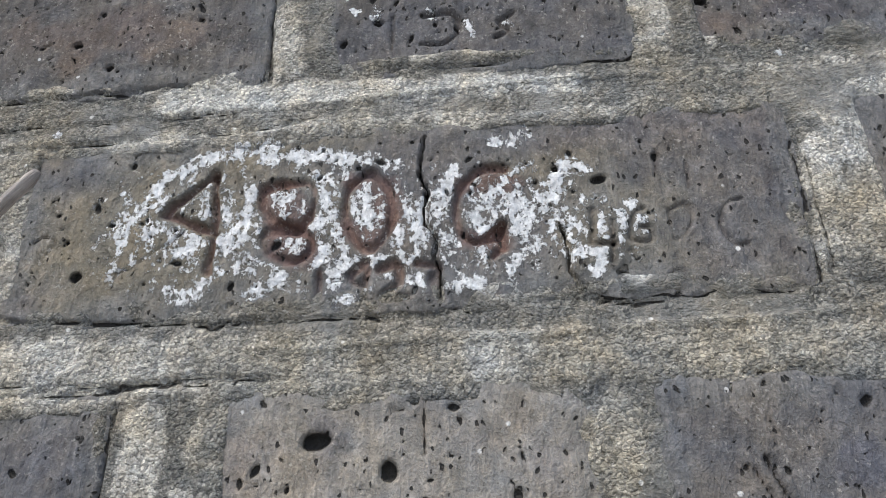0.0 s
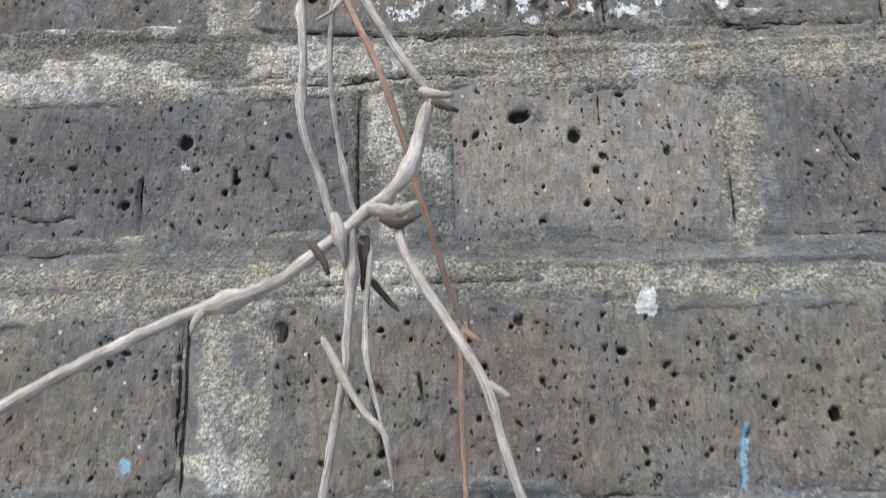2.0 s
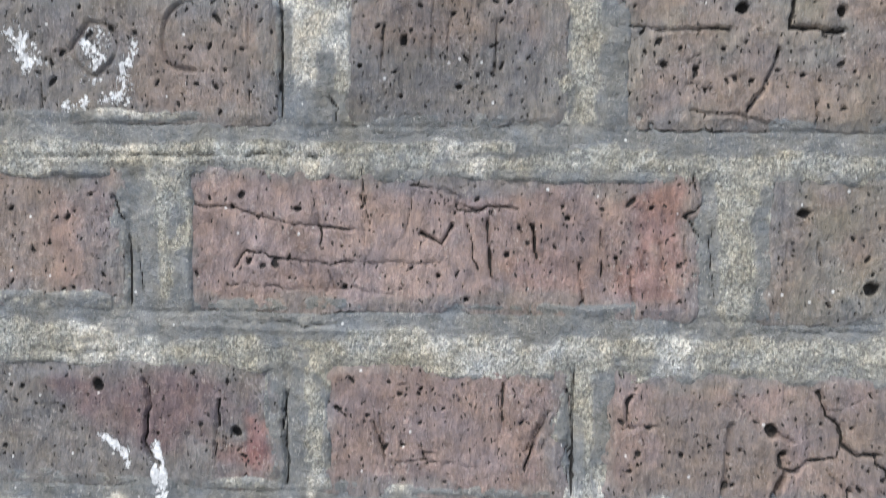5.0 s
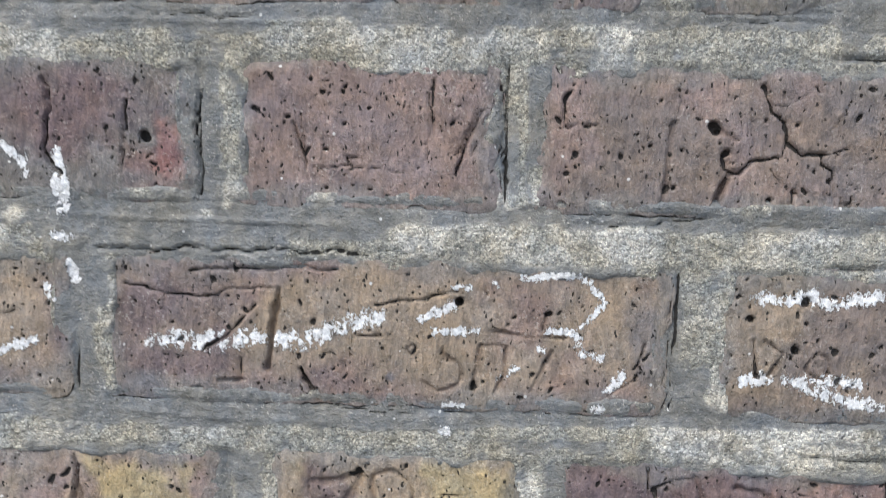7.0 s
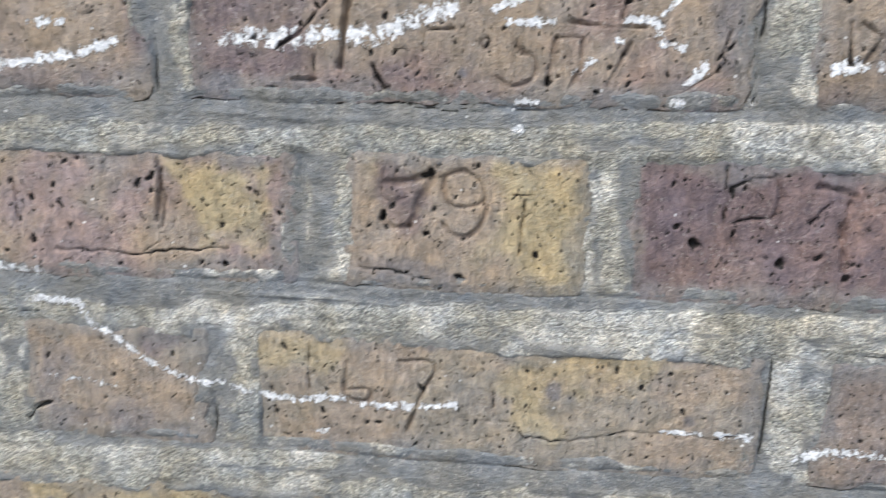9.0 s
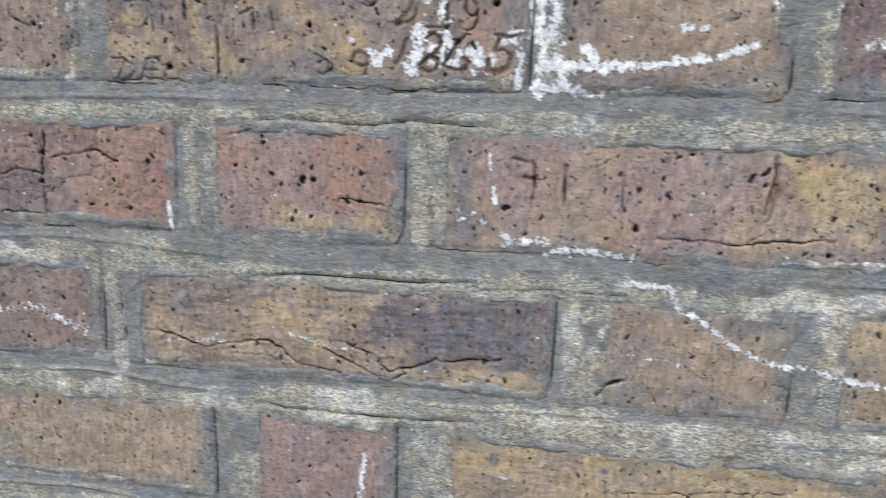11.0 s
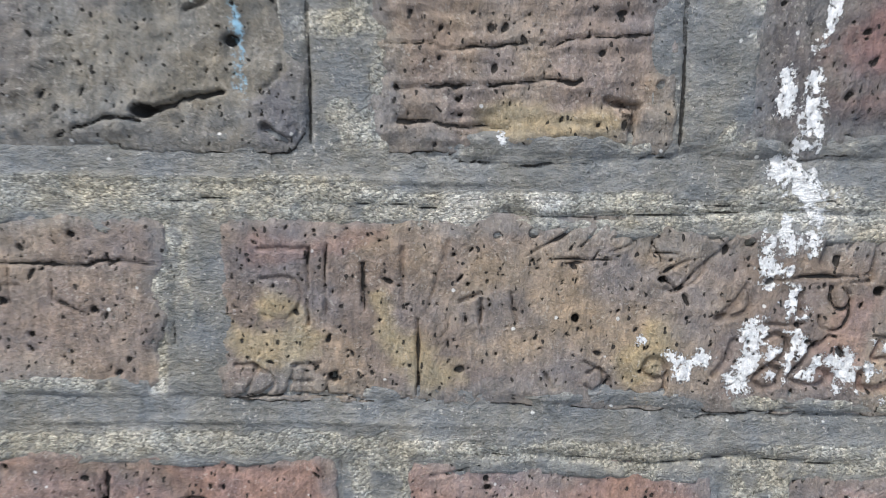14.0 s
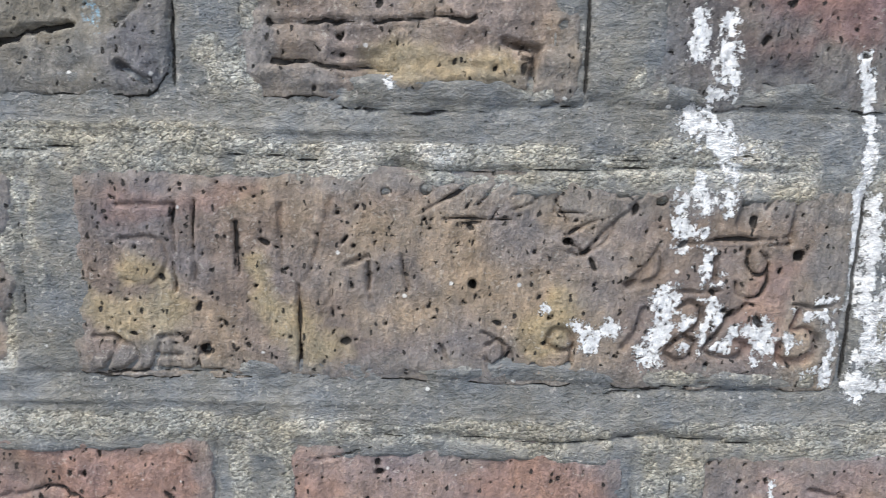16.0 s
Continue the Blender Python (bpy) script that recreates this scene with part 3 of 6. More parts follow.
chalk(6.6, 0.85, (-102.7, -469.4), (-82.2, -470.9), (-60.8, -468.0), (-43.7, -468.5), (-26.7, -462.6), (-13.0, -458.3))
chalk(2.8, 1, (5.0, -458.4), (17.4, -452.7))
chalk(2.8, 1, (84.5, -479.0), (79.5, -484.5))
chalk(2, 1, (17.2, -445.4), (23.5, -445.2))
chalk(2, 1, (33.5, -443.8), (34.5, -444.2))
chalk(2, 1, (44.2, -441.4), (64.9, -439.7), (73.5, -446.7), (75.8, -450.8), (67.9, -459.5))
chalk(2, 1, (42.5, -477.3), (35.3, -482.9))
chalk(2, 1, (14.4, -493.3), (21.8, -493.0))
chalk(2, 1, (51.2, -469.5), (52.7, -469.9))
chalk(2.4, 1, (9.3, -463.5), (26.2, -463.0))
chalk(2.4, 1, (55.5, -462.0), (66.0, -462.7), (66.3, -469.0), (75.8, -471.9))
chalk(2.4, 1, (74.7, -492.2), (76.8, -492.5))
chalk(2.4, 1, (13.6, -503.7), (15.8, -503.7))
chalk(5, 0.88, (135.3, -445.8), (147.6, -446.4), (155.6, -444.1), (162.0, -447.0), (181.1, -444.3))
chalk(5, 0.88, (148.8, -477.8), (160.5, -482.6), (173.1, -485.4), (184.6, -487.5))
chalk(5, 0.88, (158.1, -477.4), (176.7, -478.5))
chalk(5, 1, (131.3, -478.4), (139.5, -478.1))
pit(2.4, 2.4, (151, -466))
pit(2.4, 2.4, (154, -447))
pit(1.7, 1.7, (133, -454))
cut(1.8, 1.4, (138.5, -462.3), (146.0, -467.3), (141.5, -476.3))
cut(1.8, 1.4, (159.4, -466.9), (155.7, -473.3), (163.2, -477.3), (164.7, -469.8), (159.4, -466.9))
pit(1.7, 1.6, (-39, -541))
pit(1.7, 1.6, (-19, -521))
pit(1.1, 1.6, (25, -554))
pit(1.7, 0.9, (-7, -564))
pit(1, 1, (-29, -563))
pit(1, 1, (-21, -547))
pit(1, 1, (-0, -518))
pit(2, 1.6, (87, -546))
pit(1.3, 1.2, (121, -552))
pit(1.3, 1.2, (80, -540))
pit(1.3, 1.2, (135, -550))
cut(2.2, 2.2, (-134.2, -523.5), (-137.1, -545.9))
cut(1.6, 1.5, (-68.7, -587.3), (-65.0, -597.3))
cut(1.8, 1.7, (-54.6, -604.5), (-54.6, -620.2), (-45.0, -622.2), (-44.5, -616.9), (-52.6, -617.4))
cut(1.9, 1.7, (-31.4, -603.1), (-15.5, -603.4), (-22.5, -620.7), (-27.3, -635.6))
patch(5.5, SOOT, (-16.9, -593.3))
patch(4.5, SOOT, (35.4, -612.2))
patch(3.2, SOOT, (92.3, -621.9))
patch(3, SOOT, (66.4, -587.4))
pit(1.2, 1.6, (72, -609))
crack(0.7, 1.2, (7.2, -627.9), (19.5, -629.6), (24.6, -634.5), (43.9, -634.5), (72.0, -628.5), (95.4, -629.4), (118.3, -629.0))
chalk(1.6, 0.9, (81.3, -627.8), (97.5, -628.0))
chalk(2.4, 1, (104.4, -627.5), (118.3, -629.0))
chalk(3, 0.9, (137.2, -635.3), (152.4, -631.6), (171.4, -632.7))
chalk(2.2, 0.9, (-68.1, -637.7), (-64.2, -637.5))
chalk(3, 0.9, (-191.5, -480.9), (-166.1, -476.5), (-153.6, -473.2))
chalk(3, 0.9, (-184.9, -465.1), (-172.5, -465.5))
chalk(5, 1, (-243.6, -467.2), (-242.2, -482.1), (-243.5, -494.8))
chalk(5, 1, (-239.4, -482.6), (-217.7, -481.8), (-201.8, -481.6))
chalk(5, 1, (-223.2, -474.5), (-215.0, -484.2))
chalk(3.2, 1, (-196.5, -481.5), (-168.4, -477.6), (-151.2, -471.9))
chalk(2, 0.8, (-231.1, -494.5), (-214.8, -494.7))
cut(1.4, 1.3, (-242.0, -528.5), (-243.3, -544.7))
cut(1.4, 1.3, (-228.4, -534.6), (-228.2, -545.3))
cut(1.4, 1.3, (-201.7, -529.5), (-201.3, -545.3))
cut(2.4, 2.2, (-135.7, -520.6), (-133.4, -536.8), (-135.1, -548.3))
pit(1.5, 1.3, (-255, -549))
pit(1.5, 1.3, (-194, -556))
pit(1.5, 1.3, (-108, -564))
chalk(1.6, 1, (-264.9, -522.8), (-264.3, -530.8))
chalk(1.6, 1, (-262.1, -538.8), (-261.5, -546.9))
chalk(3, 0.6, (-280.0, -552.0), (-265.2, -556.7))
chalk(3.4, 0.72, (-256.4, -563.2), (-230.2, -567.1), (-193.6, -570.3))
chalk(3.2, 0.78, (-198.8, -583.0), (-176.7, -584.1), (-170.9, -591.9), (-156.9, -600.4), (-142.9, -610.3), (-126.5, -617.1), (-110.8, -618.3), (-95.1, -620.9))
chalk(3.4, 0.8, (-95.1, -620.9), (-82.2, -623.7), (-57.6, -621.2), (-45.1, -623.9), (-30.8, -623.7), (-7.5, -622.0))
chalk(2, 0.55, (-192.1, -619.1), (-161.2, -621.8))
cut(2, 2.4, (-205.8, -642.4), (-203.1, -634.7), (-193.1, -632.2))
crack(1, 1.6, (-335.8, -626.3), (-319.6, -631.0), (-313.4, -639.7), (-287.6, -631.1))
chalk(3.6, 0.85, (-325.2, -689.0), (-327.8, -712.7), (-326.6, -724.4))
patch(3, SOOT, (-255.2, -683.4))
patch(2.4, SOOT, (-198.2, -682.4))
chalk(1.5, 0.8, (-253.0, -692.7), (-244.3, -693.2))
chalk(1.5, 0.8, (-276.7, -705.7), (-276.9, -718.9))
crack(0.7, 0.8, (-195.5, -694.5), (-111.1, -683.5))
crack(0.7, 0.8, (-195.4, -699.2), (-124.2, -690.1))
cut(1.3, 1, (-676.4, -448.9), (-676.4, -461.0))
cut(1.3, 1, (-651.1, -448.2), (-652.9, -463.3))
cut(1.3, 1, (-629.6, -447.7), (-629.7, -458.1))
cut(1.3, 1, (-668.1, -476.1), (-650.3, -469.4))
pit(1.8, 1.8, (-681, -473))
chalk(3.6, 1, (-253.9, -401.1), (-248.8, -425.6), (-250.1, -440.9), (-247.3, -466.9))
chalk(6, 0.9, (-237.5, -443.1), (-238.1, -469.2), (-232.1, -490.5))
chalk(3.4, 1, (-247.1, -492.6), (-224.2, -492.9))
pit(1.5, 1.5, (-510, -533))
pit(1.5, 1.5, (-511, -548))
pit(1, 1.2, (-468, -525))
pit(1, 1.2, (-443, -545))
pit(1, 1.2, (-457, -561))
pit(1, 1.2, (-542, -521))
pit(1, 1.2, (-482, -560))
crack(1.4, 1.6, (-594.0, -533.2), (-588.3, -523.8))
crack(1.4, 1.6, (-623.6, -558.3), (-621.0, -568.3))
crack(0.7, 1.2, (-509.5, -522.1), (-509.5, -567.3))
crack(1, 1, (-589.9, -546.1), (-576.0, -539.3), (-559.6, -544.2), (-570.2, -554.8))
crack(1, 1, (-557.8, -574.1), (-534.0, -565.7), (-511.1, -565.8))
chalk(1.7, 1.2, (-435.1, -555.6), (-434.2, -569.1))
pit(1.3, 1.3, (-359, -540))
pit(1.3, 1.3, (-376, -538))
pit(1.3, 1.3, (-381, -523))
pit(1.3, 1.3, (-329, -536))
chalk(1.8, 0.6, (-439.5, -633.3), (-404.4, -629.9))
chalk(1.8, 0.6, (-367.5, -622.8), (-348.8, -627.8), (-330.5, -629.4))
chalk(5.5, 0.46, (-577.8, -623.1), (-543.0, -623.5), (-519.0, -621.4), (-488.9, -632.8))
chalk(1.5, 0.6, (-657.2, -622.8), (-598.9, -621.3))
chalk(2.2, 0.7, (-280.6, -557.1), (-270.2, -552.7))
chalk(2.2, 0.7, (-258.6, -567.7), (-236.1, -564.4))
chalk(2.2, 0.7, (-235.1, -570.5), (-210.3, -567.0))
chalk(1.8, 1, (-600.0, -414.1), (-600.8, -419.7))
chalk(2.6, 1, (-601.5, -424.0), (-601.5, -428.2))
crack(1.2, 1.5, (-572.4, -452.2), (-540.8, -451.7), (-487.4, -450.9))
cut(1.3, 0.9, (-581.8, -455.7), (-581.2, -464.7))
cut(1.3, 0.9, (-565.8, -455.3), (-565.9, -464.2))
cut(1.3, 0.9, (-556.7, -455.1), (-547.7, -455.9), (-549.1, -461.5))
cut(1.3, 0.9, (-534.1, -453.3), (-534.1, -464.4))
cut(1.3, 0.9, (-537.7, -458.9), (-531.0, -458.7))
cut(1.3, 0.9, (-519.6, -454.0), (-519.9, -462.9), (-510.0, -467.0))
cut(1.5, 1.2, (-571.4, -491.6), (-570.5, -496.2))
cut(1.5, 1.2, (-544.6, -486.1), (-546.1, -493.0))
pit(2.2, 2.2, (-555, -470))
pit(1.2, 1.2, (-536, -464))
pit(1.2, 1.2, (-528, -475))
pit(1.2, 1.2, (-507, -466))
pit(1.2, 1.2, (-513, -442))
pit(2.2, 2, (-460, -383))
pit(4, 2.4, (-487, -404))
crack(2.4, 3, (-488.8, -404.3), (-473.8, -400.9), (-464.2, -398.7))
cut(2, 2, (-473.5, -374.5), (-467.2, -372.4))
cut(2.4, 3, (-450.4, -408.7), (-444.0, -412.7))
blue(4, 0.28, (-458.8, -373.3), (-457.8, -389.4), (-457.8, -403.7))
crack(1.4, 1.6, (-410.7, -395.7), (-394.1, -396.5), (-375.7, -395.2), (-357.4, -393.9))
crack(1.4, 1.6, (-410.4, -405.9), (-393.7, -407.6), (-377.2, -407.3))
crack(1, 1.3, (-417.2, -383.8), (-394.5, -385.4), (-368.1, -384.1), (-334.1, -379.7))
cut(3, 3, (-349.0, -399.7), (-340.7, -401.6), (-342.1, -411.7))
pit(1.2, 1.1, (-393, -400))
pit(1.2, 1.1, (-392, -404))
pit(1.2, 1.1, (-366, -414))
chalk(2, 1, (-379.6, -410.0), (-378.9, -411.6))
pit(2.2, 1.8, (-273, -369))
chalk(2.4, 0.95, (-284.8, -368.4), (-287.8, -378.1), (-290.1, -384.9))
patch(16, RED, (-270.4, -386.6), (-258.3, -390.3))
cut(2, 1.0, (-453.6, -445.4), (-438.8, -444.9))
cut(1.8, 0.9, (-453.0, -454.4), (-443.4, -454.6), (-440.6, -461.0), (-446.0, -467.6), (-452.5, -466.0))
cut(1.0, 1.5, (-438.0, -444.9), (-438.7, -469.5))
cut(1.0, 1.5, (-432.5, -444.0), (-433.1, -469.3))
cut(1.6, 1.3, (-421.2, -449.8), (-420.8, -464.0))
cut(2, 0.9, (-409.3, -444.7), (-408.5, -463.6))
cut(1.8, 0.6, (-394.6, -442.0), (-402.1, -465.0))
cut(1.2, 1.6, (-404.0, -466.6), (-403.9, -491.4))
cut(1.6, 1.2, (-391.2, -460.6), (-385.0, -458.0))
cut(1.6, 1.2, (-375.6, -457.7), (-373.4, -467.2))
cut(1.6, 1.2, (-384.9, -459.6), (-383.9, -470.8))
cut(1.3, 0.9, (-371.4, -445.8), (-360.9, -440.1), (-355.1, -435.4))
cut(1.3, 0.9, (-359.7, -448.5), (-351.3, -447.5), (-343.8, -433.5))
cut(1.3, 0.9, (-347.9, -441.2), (-339.7, -437.9), (-339.5, -441.7), (-346.9, -444.2))
cut(1.3, 0.9, (-333.5, -440.7), (-329.9, -446.7))
cut(1.3, 0.9, (-363.7, -447.1), (-345.3, -446.5))
cut(1.6, 1.3, (-328.7, -452.9), (-324.6, -455.9), (-316.2, -446.3))
cut(1.7, 1.3, (-461.7, -482.7), (-455.3, -483.3), (-458.9, -491.8), (-462.3, -493.7))
cut(1.7, 1.3, (-455.3, -483.3), (-449.8, -488.1), (-454.0, -492.5), (-462.3, -493.7))
cut(1.7, 1.3, (-443.1, -482.8), (-445.9, -492.6))
cut(1.7, 1.3, (-443.9, -482.9), (-435.0, -481.7))
cut(1.7, 1.3, (-444.9, -488.3), (-437.6, -488.0))
cut(1.7, 1.3, (-446.0, -492.4), (-439.0, -492.2))
cut(1.7, 1.3, (-434.4, -492.6), (-429.6, -494.1))
pit(1.8, 1.8, (-431, -487))
cut(1.7, 1.4, (-363.6, -484.0), (-361.8, -488.1))
cut(1.7, 1.4, (-350.9, -482.7), (-347.0, -480.9), (-345.9, -485.8), (-348.9, -489.3))
pit(2, 1.8, (-369, -439))
pit(2, 1.8, (-265, -455))
pit(1.4, 1.2, (-380, -440))
pit(1.4, 1.2, (-329, -453))
pit(1.4, 1.2, (-356, -465))
pit(1.4, 1.2, (-304, -441))
pit(1.4, 1.2, (-281, -440))
pit(0.55, 0.6, (-369, -447))
pit(0.55, 0.6, (-439, -441))
pit(0.55, 0.6, (-426, -438))
pit(0.55, 0.6, (-416, -467))
pit(0.55, 0.6, (-393, -446))
pit(0.55, 0.6, (-389, -455))
pit(0.55, 0.6, (-366, -475))
chalk(5.3, 0.88, (-298.3, -391.9), (-297.9, -401.6))
chalk(5.3, 0.88, (-294.9, -433.4), (-292.2, -443.9))
chalk(5.3, 0.88, (-262.6, -470.9), (-257.2, -470.7))
chalk(6.6, 0.88, (-290.8, -394.5), (-289.1, -408.4))
chalk(6.6, 0.88, (-290.5, -457.9), (-288.4, -462.5))
chalk(6.6, 0.88, (-289.2, -469.0), (-285.5, -473.7), (-294.8, -474.8))
chalk(6.6, 0.88, (-294.1, -480.5), (-283.0, -481.8), (-280.7, -475.1))
chalk(6.6, 0.88, (-275.8, -476.6), (-273.4, -483.1), (-266.1, -479.5))
chalk(9.6, 0.97, (-296.4, -420.9), (-286.8, -426.5))
chalk(4.3, 0.88, (-286.1, -432.4), (-286.1, -443.7))
chalk(4.3, 0.88, (-298.9, -438.1), (-299.2, -448.8), (-292.3, -449.3))
chalk(4.3, 0.88, (-298.0, -452.6), (-295.7, -452.9))
chalk(4.3, 0.88, (-293.1, -411.4), (-288.5, -412.7))
chalk(7.8, 0.88, (-300.3, -467.0), (-301.1, -474.2), (-304.7, -484.6))
chalk(5.0, 0.88, (-326.0, -476.8), (-319.4, -479.8), (-315.0, -476.4))
chalk(5.0, 0.88, (-324.7, -482.5), (-322.3, -482.4))
chalk(3.1, 0.79, (-260.8, -489.2), (-254.0, -487.3))
chalk(3.1, 0.79, (-335.7, -472.3), (-334.8, -472.2))
patch(8, YELLOW, (-464.6, -475.3), (-455.0, -476.6), (-442.0, -474.5))
patch(7, YELLOW, (-448.0, -463.4), (-443.3, -464.8))
patch(8, YELLOW, (-406.9, -474.9), (-400.4, -484.6), (-392.4, -484.2))
patch(6, YELLOW, (-413.2, -470.2), (-416.3, -460.7))
patch(7, YELLOW, (-331.3, -468.9), (-336.7, -480.5))
patch(9, ASH, (-447.5, -450.7), (-435.2, -459.7))
patch(9, ASH, (-384.8, -467.6), (-375.4, -464.0))
patch(12, ASH, (-341.7, -453.4), (-324.3, -459.0))
patch(9, ASH, (-358.9, -481.3), (-349.1, -485.9))
patch(9, ROSY, (-273.3, -460.4), (-276.1, -486.5))
patch(7, ROSY, (-448.9, -444.5), (-422.3, -437.5))
chalk(4.2, 1, (-246.9, -438.1), (-244.1, -452.2), (-245.1, -468.3), (-241.7, -481.4), (-245.1, -492.5))
patch(16, PURPLE, (-105.8, -456.7), (-75.8, -453.6))
patch(9, PURPLE, (-90.9, -482.0), (-71.5, -472.7))
patch(16, YELLOW, (-115.3, -529.0), (-99.9, -535.1))
patch(22, YELLOW, (26.0, -525.6), (35.2, -542.9))
patch(10, YELLOW, (-110.1, -523.0), (-113.5, -542.2))
patch(22, YELLOW, (30.5, -525.6), (27.4, -551.0))
patch(6, PURPLE, (-38.2, -527.8), (-28.6, -541.5))
patch(18, YELLOW, (69.4, -597.1), (30.0, -599.4))
patch(9, YELLOW, (24.2, -625.4), (36.4, -629.8))
patch(12, YELLOW, (-93.0, -601.5), (-67.5, -597.5))
patch(8, PURPLE, (-142.3, -599.1), (-131.6, -595.9))
patch(16, YELLOW, (-112.9, -528.4), (-99.2, -545.1))
patch(16, PURPLE, (-309.3, -614.8), (-256.5, -619.2))
patch(9, PURPLE, (-280.8, -603.5), (-238.6, -600.1))
patch(7, YELLOW, (-275.2, -639.0), (-238.4, -641.3))
patch(10, YELLOW, (-375.2, -614.2), (-355.5, -621.9))
patch(14, YELLOW, (-266.2, -681.6), (-238.1, -684.4))
patch(14, YELLOW, (-196.2, -672.9), (-139.2, -671.7))
patch(8, YELLOW, (-618.6, -599.6), (-604.6, -602.0))
patch(8, YELLOW, (-383.6, -610.7), (-358.8, -615.2))
patch(9, ROSY, (-569.0, -535.0), (-491.3, -530.6))
patch(9, RED, (-438.5, -543.1), (-447.4, -559.7))
patch(9, ASH, (-623.5, -538.2), (-611.7, -560.9))
patch(12, RED, (63.6, -281.0), (70.9, -299.0))
patch(14, RED, (60.5, -322.0), (71.9, -328.6))
patch(12, ROSY, (15.0, -318.4), (31.2, -327.3))
patch(14, ORANGE_CLAY, (123.6, -161.2), (139.8, -163.8))
lime(5, 1, (107.8, 6.5), (105.1, -27.5))
lime(5, 1, (-44.5, 69.8), (-42.3, 47.4))
lime(6, 1, (70.5, 59.1), (69.6, 42.3))
lime(6, 1, (-75.9, -60.1), (-75.2, -74.9))
lime(6, 1, (44.6, -59.7), (43.4, -78.7))
lime(6, 1, (-79.6, 38.4), (-17.1, 35.6), (42.0, 33.0))
lime(8, 0.9, (-116.6, -42.4), (-9.0, -45.4), (110.5, -46.6))
slate(4, 0.9, (88.2, -35.4), (111.7, -38.2))
slate(4, 0.9, (80.9, 23.5), (119.1, 21.8))
lime(3, 1, (-135.1, 8.9), (-134.2, -27.1))
slate(3, 0.9, (-127.4, 4.1), (-124.8, -29.5))
lime(6, 1, (43.9, -63.2), (43.8, -107.3))
lime(4, 0.8, (-73.0, -56.6), (-72.2, -104.8))
lime(4, 0.8, (-197.5, -115.1), (-121.0, -120.1))
slate(3, 1, (-175.2, -107.6), (-24.8, -111.4), (103.5, -116.6))
lime(6, 0.85, (-129.7, -131.9), (-127.5, -166.8))
lime(6, 0.85, (37.6, -209.2), (36.8, -259.3))
lime(4, 1, (-133.1, -174.7), (-126.1, -174.8))
slate(3, 1, (-205.7, -189.2), (-44.3, -192.6), (137.6, -192.5))
lime(2.6, 1, (-205.2, -197.9), (-89.0, -199.9), (20.9, -200.4))
lime(5, 0.7, (-77.6, -208.0), (-76.9, -244.7))
slate(6, 1, (-77.3, -250.0), (-76.1, -253.2))
slate(3, 1, (26.9, -211.2), (28.5, -228.2))
lime(7, 0.9, (104.7, -129.9), (105.7, -182.4))
slate(4, 1, (-208.1, -261.3), (-39.2, -262.2), (152.0, -260.5))
lime(2.6, 1, (-208.3, -271.8), (7.0, -268.6))
lime(2.6, 1, (7.1, -275.0), (152.6, -273.2))
slate(6, 1, (-147.7, -286.3), (-146.3, -334.0))
lime(3, 0.8, (-137.4, -286.1), (-136.4, -331.4))
lime(8, 1, (96.7, -280.6), (99.2, -332.5))
slate(3, 1, (86.3, -283.0), (90.1, -328.2))
slate(5, 1, (-159.3, -343.6), (-61.8, -346.2))
lime(6, 1, (-61.7, -352.1), (-14.4, -356.6), (31.9, -354.0))
lime(4.5, 1, (31.7, -348.7), (156.2, -347.3))
lime(4.5, 1, (-209.7, -347.9), (-161.8, -348.5))
slate(5, 1, (-80.8, -363.5), (-80.1, -414.4))
lime(3, 0.8, (-74.6, -363.3), (-73.5, -414.1))
lime(5, 1, (38.9, -359.7), (40.3, -409.1))
slate(4, 1, (-146.2, -425.8), (-18.9, -424.6))
lime(3, 1, (-35.6, -429.6), (-10.4, -430.6))
lime(5.5, 1, (6.2, -426.3), (95.2, -426.4), (178.5, -424.9))
slate(5, 1, (-130.6, -453.2), (-129.7, -492.0))
lime(6, 0.9, (110.7, -439.3), (113.4, -470.6))
slate(5, 1, (108.4, -477.1), (111.6, -489.7))
slate(2.6, 1, (-147.9, -502.6), (25.2, -497.2), (184.0, -492.4))
lime(3, 1, (-126.1, -509.9), (25.4, -503.7), (184.6, -499.8))
slate(5, 1, (-63.7, -521.7), (-63.2, -560.9))
lime(2, 1, (-69.5, -524.2), (-69.9, -550.2))
lime(5, 0.9, (50.9, -516.0), (55.9, -563.9))
slate(3.4, 1, (-172.3, -576.7), (-82.2, -576.6))
lime(4.5, 1, (-82.4, -582.9), (14.9, -580.9))
lime(4.5, 1, (14.9, -580.9), (162.2, -577.8))
slate(5, 1, (-113.5, -597.5), (-113.8, -640.4))
lime(3, 0.9, (-100.9, -607.2), (-100.4, -636.7))
lime(6, 0.9, (126.5, -593.7), (132.5, -638.2))
lime(4, 1, (-222.1, -659.7), (-151.4, -655.0), (-84.0, -652.7))
lime(3.4, 0.9, (-300.3, -522.7), (-299.7, -567.2))
slate(4, 1, (-318.2, -515.1), (-312.5, -525.8))
lime(5, 0.7, (-220.6, -595.8), (-215.7, -644.9))
slate(4, 1, (-409.9, -503.2), (-175.1, -498.3), (0.6, -494.7))
lime(4, 1, (-389.2, -663.5), (-196.8, -651.8))
lime(4, 1, (-196.6, -658.4), (-61.9, -651.1))
lime(4, 0.8, (-294.9, -672.4), (-294.1, -721.4))
slate(5, 1, (-591.8, -441.0), (-595.8, -492.0))
slate(5, 1, (-478.7, -460.9), (-478.8, -490.1))
slate(5, 1, (-647.9, -523.0), (-650.6, -570.4))
slate(5, 1, (-584.9, -596.9), (-588.1, -644.2))
lime(2.6, 1, (-475.8, -441.1), (-475.8, -458.0))
